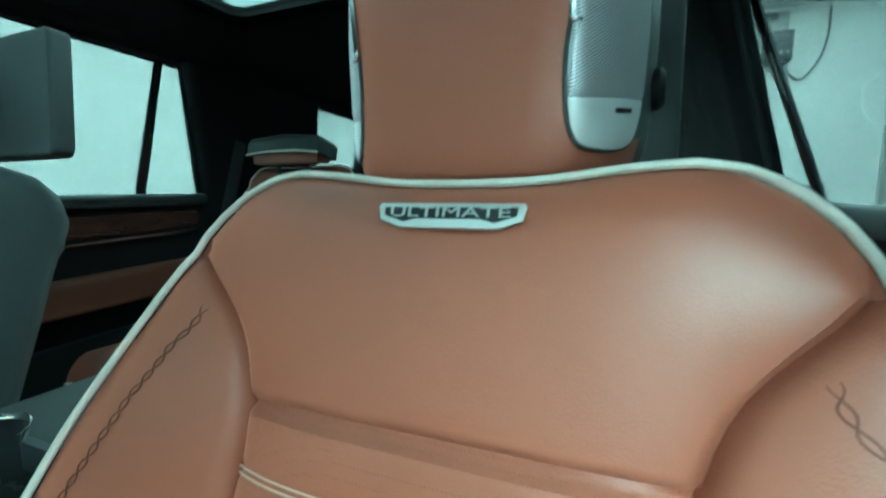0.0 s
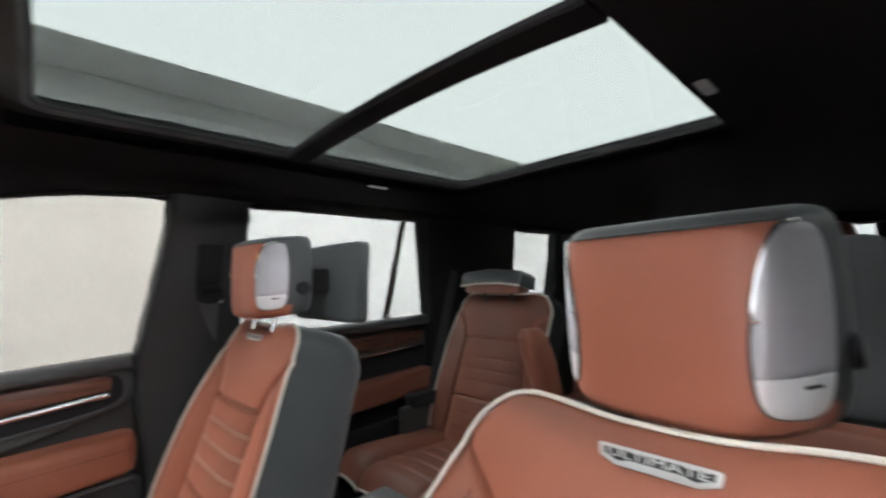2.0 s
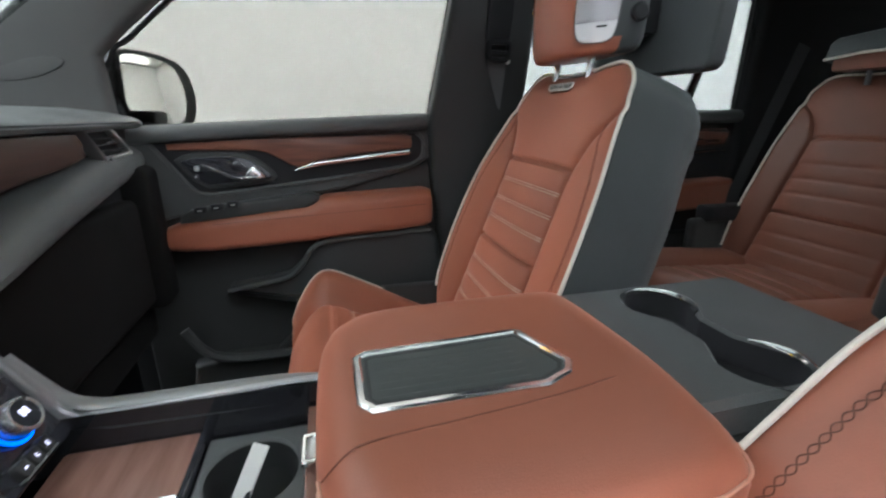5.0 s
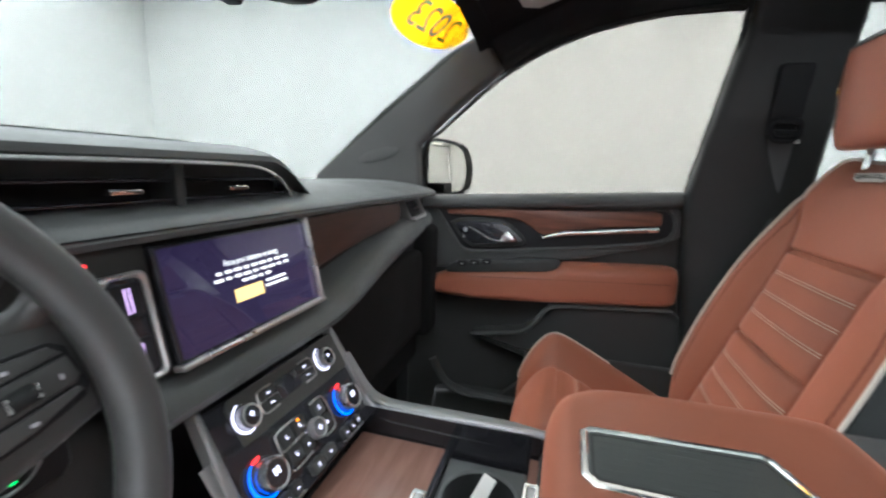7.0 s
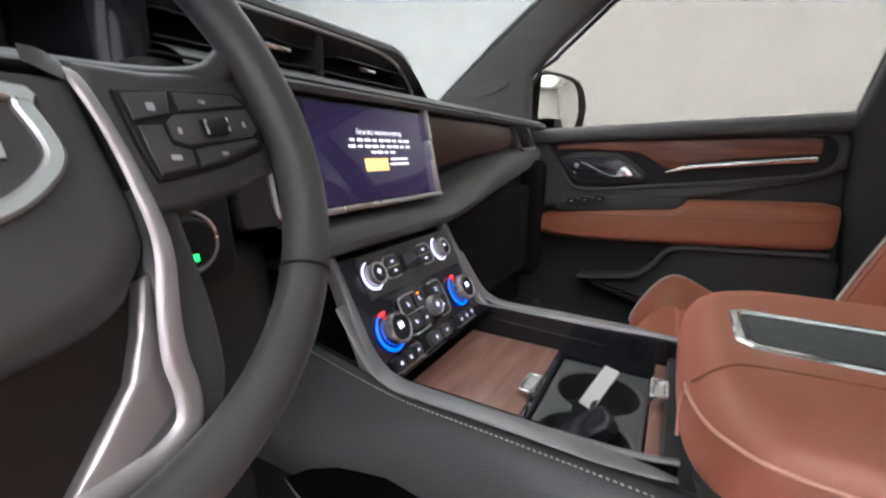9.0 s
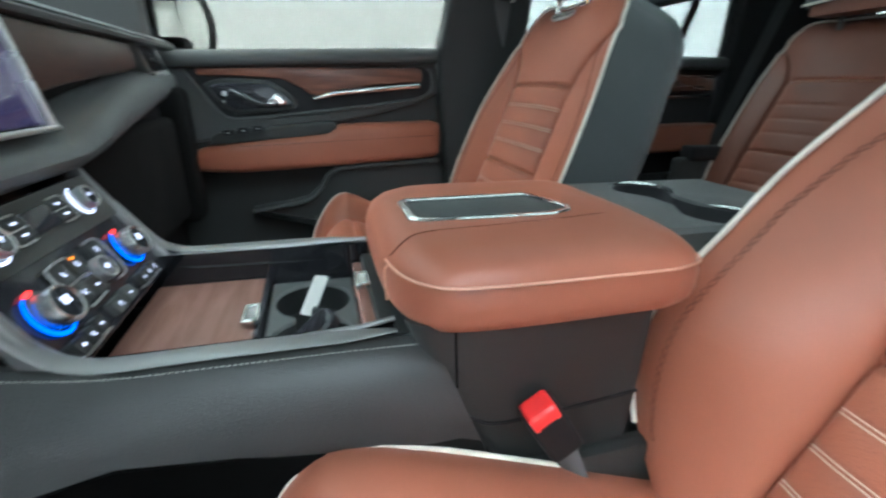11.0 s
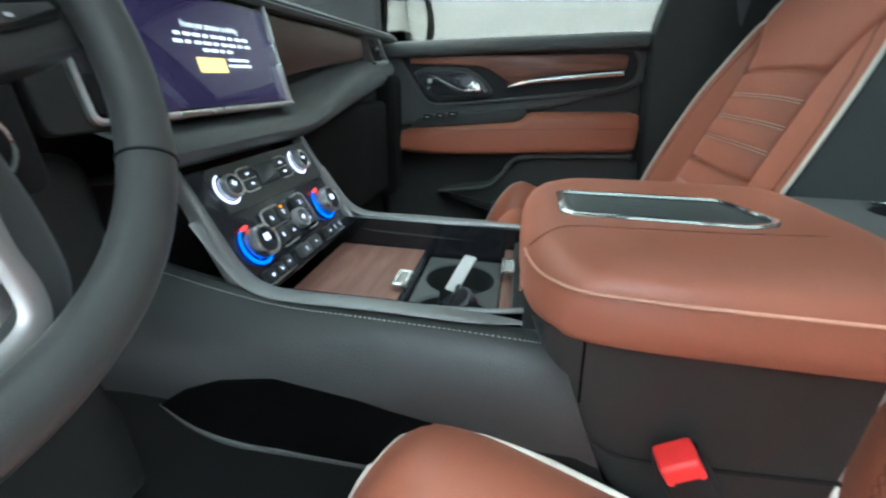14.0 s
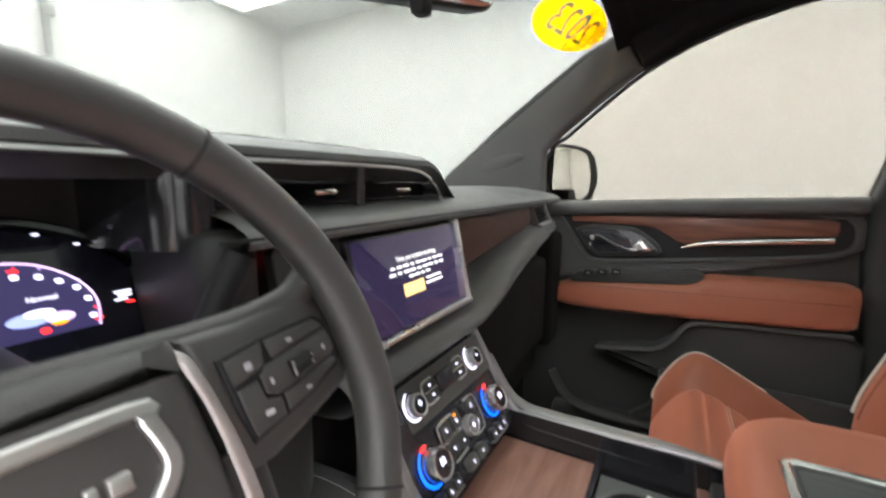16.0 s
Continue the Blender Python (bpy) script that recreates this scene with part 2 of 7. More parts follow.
def tube(pts, r, closed=False, seg=8, squash=1.0, up=None):
    """Verts and faces of a round cord along the points."""
    p, k = [Vector(q) for q in pts], len(pts)
    verts, faces = [], []
    side = None
    for i in range(k):
        d = (p[(i + 1) % k] - p[i - 1]) if closed else (p[min(i + 1, k - 1)] - p[max(i - 1, 0)])
        d.normalize()
        if up is not None:
            side = d.cross(Vector(up)).normalized()
        elif side is None:
            side = d.orthogonal().normalized()
        else:
            side = (side - d * side.dot(d)).normalized()
        other = d.cross(side)
        rr = r[i] if isinstance(r, (list, tuple)) else r
        for j in range(seg):
            a = 2 * math.pi * j / seg
            verts.append(p[i] + side * math.cos(a) * rr + other * math.sin(a) * rr * squash)
    for i in range(k if closed else k - 1):
        for j in range(seg):
            a, b = i * seg, ((i + 1) % k) * seg
            faces.append((a + j, a + (j + 1) % seg, b + (j + 1) % seg, b + j))
    if not closed:
        faces += [tuple(range(seg - 1, -1, -1)), tuple((k - 1) * seg + j for j in range(seg))]
    return verts, faces


def merged(*pieces):
    verts, faces = [], []
    for v, f in pieces:
        n = len(verts)
        verts += list(v)
        faces += [tuple(i + n for i in q) for q in f]
    return verts, faces


def block(x0, x1, y0, y1, z0, z1, bevel=0.004, seg=2):
    """A box with rounded edges between two corners."""
    bm = bmesh.new()
    bmesh.ops.create_cube(bm, size=1)
    for v in bm.verts:
        v.co = Vector(((x0 + x1) / 2 + v.co.x * (x1 - x0), (y0 + y1) / 2 + v.co.y * (y1 - y0), (z0 + z1) / 2 + v.co.z * (z1 - z0)))
    if bevel:
        bmesh.ops.bevel(bm, geom=bm.edges[:], offset=bevel, segments=seg, affect="EDGES", profile=0.6)
    bm.verts.index_update()
    out = [v.co.copy() for v in bm.verts], [tuple(v.index for v in f.verts) for f in bm.faces]
    bm.free()
    return out


def rrect(w, h, r, n=5, cx=0.0, cy=0.0):
    out = []
    for sx, sy, a0 in ((1, 1, 0), (-1, 1, 90), (-1, -1, 180), (1, -1, 270)):
        for i in range(n + 1):
            a = radians(a0 + 90 * i / n)
            out.append((cx + sx * (w / 2 - r) + r * math.cos(a), cy + sy * (h / 2 - r) + r * math.sin(a)))
    return out


def inset(poly, d):
    """The outline moved inwards by d."""
    k = len(poly)
    area = sum(poly[i][0] * poly[(i + 1) % k][1] - poly[(i + 1) % k][0] * poly[i][1] for i in range(k))
    s = 1 if area > 0 else -1
    out = []
    for i in range(k):
        a, b, c = Vector(poly[i - 1]), Vector(poly[i]), Vector(poly[(i + 1) % k])
        e, f = (b - a).normalized(), (c - b).normalized()
        n1, n2 = Vector((-e.y, e.x)) * s, Vector((-f.y, f.x)) * s
        n = n1 + n2
        if n.length < 1e-6:
            n = n1
        n.normalize()
        out.append(b + n * d / max(n.dot(n1), 0.5))
    return out


def plate(poly, th, bevel=0.002, m=None, dish=0.0, steps=3):
    """An outline in the local XY plane, raised by th along local Z with a rounded rim."""
    poly = [Vector(p) for p in poly]
    levels = [(0, 0), (0, th - bevel)]
    for i in range(1, steps + 1):
        a = math.pi / 2 * i / steps
        levels.append((bevel * (1 - math.cos(a)), th - bevel + bevel * math.sin(a)))
    verts, faces, k = [], [], len(poly)
    for d, z in levels:
        ring = inset(poly, d) if d else poly
        verts += [Vector((p[0], p[1], z)) for p in ring]
    for r in range(len(levels) - 1):
        for i in range(k):
            j = (i + 1) % k
            faces.append((r * k + i, r * k + j, (r + 1) * k + j, (r + 1) * k + i))
    faces += [tuple(range(k - 1, -1, -1)), tuple((len(levels) - 1) * k + i for i in range(k))]
    if m is not None:
        verts = [m @ v for v in verts]
    return verts, faces


def frame_ring(outer, inner, th, m=None, bevel=0.0015):
    """A rim between two outlines with the same number of points."""
    k = len(outer)
    o2, i2 = inset(outer, bevel), inset(inner, -bevel)
    rings = [(outer, 0), (outer, th - bevel), (o2, th), (i2, th), (inner, th - bevel), (inner, 0)]
    verts = [Vector((p[0], p[1], z)) for ring, z in rings for p in ring]
    faces = []
    for r in range(len(rings)):
        q = (r + 1) % len(rings)
        for i in range(k):
            j = (i + 1) % k
            faces.append((r * k + i, r * k + j, q * k + j, q * k + i))
    if m is not None:
        verts = [m @ v for v in verts]
    return verts, faces


def axes(origin, x, y):
    """A matrix that lays the local XY plane at origin along x and y."""
    x = Vector(x).normalized()
    y = (Vector(y) - x * x.dot(Vector(y))).normalized()
    z = x.cross(y)
    return Matrix.Translation(origin) @ Matrix((x, y, z)).transposed().to_4x4()


def sheet(rows, closed=False):
    """A skin over rows of points."""
    k = len(rows[0])
    verts = [Vector(p) for r in rows for p in r]
    faces = []
    for i in range(len(rows) - 1):
        for j in range(k if closed else k - 1):
            q = (j + 1) % k
            faces.append((i * k + j, i * k + q, (i + 1) * k + q, (i + 1) * k + j))
    return verts, faces


def loft(rings):
    """A closed skin over closed rings, capped at both ends."""
    v, f = sheet(rings, True)
    k = len(rings[0])
    return v, f + [tuple(range(k - 1, -1, -1)), tuple((len(rings) - 1) * k + i for i in range(k))]


def lathe(profile, n=28, m=None):
    """A turned piece: (radius, height) round local Z."""
    rings = [[Vector((r * math.cos(2 * math.pi * i / n), r * math.sin(2 * math.pi * i / n), z)) for i in range(n)] for r, z in profile]
    v, f = loft(rings)
    return ([m @ p for p in v] if m is not None else v), f


def line(table, x):
    """The value of a broken line at x."""
    if x <= table[0][0]:
        return table[0][1]
    for (a, p), (b, q) in zip(table, table[1:]):
        if x <= b:
            return p + (q - p) * (x - a) / (b - a)
    return table[-1][1]


def words(name, text, size, mat, parent, m, label="", depth=0.0006, width=1.0):
    """Raised lettering in the built-in font as a mesh."""
    c = bpy.data.curves.new(name, "FONT")
    c.body, c.size, c.align_x, c.align_y, c.extrude = text, size, "CENTER", "CENTER", depth
    c.resolution_u = 3
    tmp = new(name, c)
    dg = bpy.context.evaluated_depsgraph_get()
    me = tmp.evaluated_get(dg).to_mesh()
    piece = [m @ Vector((v.co.x * width, v.co.y, v.co.z)) for v in me.vertices], [tuple(p.vertices) for p in me.polygons]
    tmp.evaluated_get(dg).to_mesh_clear()
    bpy.data.objects.remove(tmp)
    bpy.data.curves.remove(c)
    return solid(name, *piece, mat, parent, label, smooth=False)


# ---- booth round the vehicle ----
GROUND = -0.5


def wall(name, x0, x1, y0, y1, z0, z1, mat, label):
    return tagged(solid(name, *block(x0, x1, y0, y1, z0, z1, 0.0), mat, smooth=False, at=((x0 + x1) / 2, (y0 + y1) / 2, z0)), label, "wall", kind="structure")


tagged(solid("ground", *block(-3.1, 4.0, -4.4, 4.7, GROUND - 0.1, GROUND, 0.0), floor_paint, smooth=False, at=(0, 0, GROUND)), "grey painted concrete floor of a photo booth", "floor", kind="structure")
wall("wall_west", -3.05, -2.85, -4.3, 4.6, GROUND, 2.5, wall_paint, "plain white painted booth wall")
# out of view; added dark to cut light through the driver's door opening
wall("wall_east", 3.6, 3.8, -4.3, 4.6, GROUND, 2.5, dim_wall_grey, "unseen grey booth wall added to weaken the side light")
wall("wall_north", -3.05, 3.8, -4.3, -4.1, GROUND, 2.5, wall_paint, "plain white painted booth wall")
wall("wall_south", -3.05, 3.8, 4.4, 4.6, GROUND, 2.5, wall_paint, "white painted booth wall with conduits")
tagged(solid("booth_ceiling", *block(-3.1, 3.9, -4.4, 4.7, 2.5, 2.6, 0.0), booth_ceiling, smooth=False, at=(0, 0, 2.5)), "white booth ceiling with a luminous panel", "ceiling", kind="structure")
panel_glow = glow("luminous_panel", (1.0, 0.985, 0.96), PANEL)
for x0, x1, y0 in ((-2.3, 2.1, -3.95), (2.1, 2.4, 1.2)):
    tagged(solid("luminous_ceiling", *block(x0, x1, y0, 4.0, 2.47, 2.49, 0.0), panel_glow, smooth=False, at=(x0, 0, 2.47)), "white luminous panel under the booth ceiling", "ceiling lamp", kind="structure")

# equipment on the rear wall: rail with brackets, grey motor box, cable loop and a flush door
rail = stand("wall_rail", 1.64, 4.37, GROUND, "grey steel rail with brackets on the booth wall", "rail")
for dx in (-0.022, 0.022):
    solid("upright", *block(1.64 + dx - 0.009, 1.64 + dx + 0.009, 4.35, 4.398, GROUND, 2.44, 0.003), pipe_grey, rail)
for z, w in ((2.42, 0.17), (2.10, 0.10), (1.42, 0.11), (1.13, 0.12), (0.80, 0.15)):
    solid("bracket", *block(1.64 - w * 0.6, 1.64 + w * 0.55, 4.33, 4.352, z - 0.03, z + 0.03, 0.004), dark_steel, rail, "dark steel bracket")
motor = stand("motor_box", 1.74, 4.35, 2.03, "dark grey motor box with a cable on the wall", "motor")
solid("housing", *block(1.66, 1.825, 4.24, 4.398, 2.04, 2.28, 0.015), dark_steel, motor, "dark grey housing")
solid("bracket_plate", *block(1.63, 1.82, 4.36, 4.396, 2.28, 2.455, 0.006), pipe_grey, motor, "grey mounting plate")
solid("cable", *tube(spline([(2.09, 4.385, 2.46), (2.085, 4.38, 2.25), (2.04, 4.375, 2.06), (1.94, 4.37, 1.92), (1.86, 4.365, 1.94), (1.80, 4.35, 2.05)], 8), 0.008, seg=6), dark_steel, motor, "grey hanging cable")
for dx in (0.03, 0.08):
    solid("indicator", *block(1.70 + dx, 1.72 + dx, 4.234, 4.242, 2.10, 2.115, 0.002), white_tag, motor)
exit_door = tagged(stand("door_1", 2.98, 4.38, GROUND, "white flush booth door with lever handle", "door"), kind="structure")
solid("leaf", *block(2.53, 3.43, 4.375, 4.396, GROUND, 1.478, 0.003), wall_paint, exit_door, "white door leaf")
for x0, x1, z0, z1 in ((2.50, 2.535, GROUND, 1.51), (3.425, 3.46, GROUND, 1.51), (2.50, 3.46, 1.475, 1.51)):
    solid("casing", *block(x0, x1, 4.362, 4.398, z0, z1, 0.004), pipe_grey, exit_door, "grey door frame")
solid("lever_handle", *tube(spline([(2.60, 4.375, 0.714), (2.60, 4.335, 0.714), (2.63, 4.325, 0.714), (2.71, 4.325, 0.712)], 4), 0.010, seg=8), dark_steel, exit_door, "dark lever handle")
post = stand("front_pipe", -0.90, -4.07, 1.75, "grey pipe with fitting on the front booth wall", "pipe")
solid("pipe", *tube([(-0.90, -4.075, 1.78), (-0.90, -4.075, 2.5)], 0.022, seg=10), pipe_grey, post)
solid("fitting", *block(-0.955, -0.90, -4.098, -4.05, 2.02, 2.09, 0.01), pipe_grey, post, "grey pipe fitting")

FLOOR = 0.2  # cabin floor

# ---- front seats ----
LEAN_BACK = radians(20)
SIN, COS = math.sin(LEAN_BACK), math.cos(LEAN_BACK)


def bulge(a, h):
    """Height of a bolster over the seat face: up from its seam, a soft crown, a little down to the piping."""
    return h * math.sin(math.pi / 2 * min(a / 0.94, 1)) ** 0.85 + 0.012 * (1 - a) ** 2


def soft(table, x, r):
    """A table read with its corners rounded over r."""
    return sum(w * line(table, x + r * e) for w, e in ((0.12, -1), (0.23, -0.5), (0.30, 0), (0.23, 0.5), (0.12, 1)))


def back_skin(origin, width, top, seam, lift, cross, stitched, s0, edge=0.018, hump=0.018, pleat=0.0030):
    """The padded face of a backrest: rows from s0 to the top, columns that follow the bolster seams.
    Returns a function (u, s, d) -> place, the rows of (place, u, s) and the outline."""
    def place(u, s, d):
        return Vector((origin[0] + u, origin[1] + s * SIN - d * COS, origin[2] + s * COS + d * SIN))

    marks = sorted(set([s0 + (0.02 - s0) * i / 46 for i in range(47)] + [m + e for m in cross + stitched for e in (-0.007, -0.0035, 0, 0.0035, 0.007)]))
    marks = [m for m in marks if s0 <= m <= -0.02] + [-0.014, -0.008, -0.002, 0.003, 0.007, 0.010, 0.013, 0.0155, 0.0175, 0.019, 0.02]
    ts = [(m - s0) / (0.02 - s0) for m in marks]
    qs = [0.0, 0.025, 0.06, 0.12, 0.2, 0.3, 0.4, 0.5, 0.6, 0.7, 0.8, 0.87, 0.93, 0.97, 1.0]
    ins = [i / 14 for i in range(14)] + [0.965, 0.985]
    cols = [("b", -q) for q in reversed(qs)] + [("i", -i) for i in reversed(ins[1:])] + [("i", 0)] + [("i", i) for i in ins[1:]] + [("b", q) for q in qs]
    rows = []
    for t in ts:
        s_mid = s0 + t * (0.02 - s0)
        w = soft(width, s_mid, 0.03 if s_mid < -0.06 else 0.006 if s_mid < 0.0 else 0.002)
        b = min(soft(seam, s_mid, 0.012), 0.985 * w)
        row = []
        for kind, q in cols:
            a = abs(q)
            u = math.copysign(b + (w - b) * a if kind == "b" else b * a, q)
            s = s_mid + (soft(top, abs(u), 0.022) - 0.02) * min(max((s_mid + 0.12) / 0.14, 0), 1) ** 2
            h = soft(lift, s, 0.04)
            if kind == "b":
                high = min(max((s + 0.09) / 0.05, 0), 1)
                d = (bulge(a, h) - 0.012 * (1 - a) ** 2 * high) * (1 - high) + h * high
                d -= 0.010 * math.exp(-((a * (w - b) / 0.004) ** 2)) * (1 if s < -0.03 else 0)
            else:
                d = 0.012 + hump * (1 - a**4) * (1 if s < cross[0] else 0.6)
                side_fade = min(max((w - abs(u)) / 0.10, 0), 1)
                high = min(max((s + 0.09) / 0.05, 0), 1)
                d *= 1 - high * (1 - side_fade * (2 - side_fade))
                d += high * h * (1 - side_fade) ** 2
                d -= 0.010 * math.exp(-((b * (1 - a) / 0.004) ** 2)) * (1 if s < -0.03 else 0)
                for c in cross:
                    d -= 0.008 * math.exp(-(((s_mid - c) / 0.0045) ** 2))
                for c in stitched:
                    d -= pleat * math.exp(-(((s_mid - c) / 0.005) ** 2))
            rise = soft(top, abs(u), 0.022) - s
            near = min(w - abs(u), rise)
            if rise < 0.055:
                d += (min(d, 0.006) - d) * (1 - rise / 0.055) ** 2
            if near < edge:
                d -= (0.001 + 0.006 * min(max((s + 0.18) / 0.18, 0), 1) ** 2) * (1 - near / edge) ** 2
            row.append((place(u, s, d), u, s))
        rows.append(row)
    outline = [r[0] for r in rows] + rows[-1][1:-1] + [r[-1] for r in reversed(rows)]
    return place, rows, [o[0] for o in outline], [(o[1], o[2]) for o in outline]


def shell_rings(outline, flat, steps):
    """The hard back of a seat: the outline led outwards and backwards ring by ring, then drawn together."""
    c = sum((Vector(p) for p in flat), Vector((0, 0))) / len(flat)
    rings = []
    for out, back, shrink in steps:
        ring = inset(flat, -out) if abs(out) > 1e-9 else [Vector(p) for p in flat]
        row = []
        for p, q, o in zip(ring, flat, outline):
            p = c + (Vector(p) - c) * shrink
            du, ds = p[0] - q[0], p[1] - q[1]
            row.append(o + Vector((du, ds * SIN + back * COS, ds * COS - back * SIN)))
        rings.append(row)
    v, f = sheet(rings, True)
    k = len(flat)
    return v, f + [tuple((len(rings) - 1) * k + i for i in range(k))]


FRONT_W = [(-0.56, 0.210), (-0.53, 0.25), (-0.50, 0.274), (-0.46, 0.290), (-0.37, 0.296), (-0.28, 0.290), (-0.20, 0.278), (-0.16, 0.267), (-0.10, 0.243), (-0.05, 0.2215), (-0.027, 0.2132), (-0.012, 0.2053), (0.002, 0.1919), (0.012, 0.1747), (0.0155, 0.167), (0.018, 0.157), (0.02, 0.138)]
FRONT_TOP = [(0.0, 0.025), (0.05, 0.026), (0.10, 0.033), (0.13, 0.036), (0.40, 0.036)]
FRONT_SEAM = [(-0.56, 0.160), (-0.5, 0.158), (-0.40, 0.152), (-0.30, 0.146), (-0.168, 0.140), (-0.141, 0.144), (-0.114, 0.153), (-0.095, 0.163), (-0.077, 0.179), (-0.06, 0.197), (-0.045, 0.214), (0.1, 0.3)]
FRONT_LIFT = [(-0.56, 0.03), (-0.48, 0.048), (-0.33, 0.052), (-0.2, 0.046), (-0.14, 0.036), (-0.10, 0.031), (-0.07, 0.027), (-0.04, 0.022), (-0.015, 0.015), (0.005, 0.010), (0.02, 0.006), (0.05, 0.004)]
STITCH = [-0.186, -0.226, -0.266, -0.362, -0.404, -0.448, -0.492]


def cushion_slope(t):
    """Flat behind the front edge, then an even fall to the back."""
    return ((t - 0.2) + math.sqrt((t - 0.2) ** 2 + 0.008)) / 2


def cushion_skin(cx, y0, y1, ztop, half, pleats, bolster, front_drop, sagging, nose=0.06):
    """The padded top of a seat cushion with raised sides and a front that rolls down."""
    ys = [y0 + (y1 - y0) * i / 44 for i in range(45)]
    ys = sorted(set(ys + [p + e for p in pleats for e in (-0.006, -0.003, 0, 0.003, 0.006)]))
    cols = [-1.005, -1, -0.97, -0.93, -0.86, -0.78, -0.7, -0.62, -0.55, -0.5] + [i / 24 for i in range(-11, 12)] + [0.5, 0.55, 0.62, 0.7, 0.78, 0.86, 0.93, 0.97, 1, 1.005]
    rows = []
    for y in ys:
        row = []
        t = (y - y0) / (y1 - y0)
        w = half * (0.90 + 0.10 * min(t / 0.16, 1) ** 0.5)
        roll = front_drop * max(0, 1 - (y - y0) / nose) ** 2
        sag = -sagging * cushion_slope(t)
        for c in cols:
            a = abs(c)
            z = ztop + sag - roll
            if a >= 0.5:
                q = (a - 0.5) / 0.5
                z += bolster * (math.sin(math.pi / 2 * min(q / 0.62, 1)) - 0.4 * max(0, (q - 0.62) / 0.38) ** 2) * min(1, 0.75 + t)
                z -= 0.07 if a > 1 else 0
                z -= 0.007 * math.exp(-((q * 0.5 * w / 0.005) ** 2))
            else:
                z += 0.006 * (1 - (a / 0.5) ** 2) - 0.007 * math.exp(-(((0.5 - a) * w / 0.005) ** 2))
                for p in pleats:
                    z -= 0.005 * math.exp(-(((y - p) / 0.005) ** 2))
            row.append(Vector((cx + c * w, y, z)))
        rows.append(row)
    low = [Vector((p.x, p.y + 0.004, p.z - 0.10)) for p in rows[0]]
    return [low] + rows


def seat_cover_parts(thing, rows, names, mats, seam_s, label):
    """Splits a backrest face into its cover and its perforated insert."""
    pts = [[p[0] for p in r] for r in rows]
    verts, faces = sheet(pts)
    k = len(pts[0])
    a, b = [], []
    for f in faces:
        i, j = divmod(f[0], k)
        insert = 14 <= j < k - 15 and rows[i][j][2] < seam_s
        (b if insert else a).append(f)
    solid(names[0], verts, a, mats[0], thing, label)
    if b:
        solid(names[1], verts, b, mats[1], thing, "perforated leather insert with cream cross stitching")


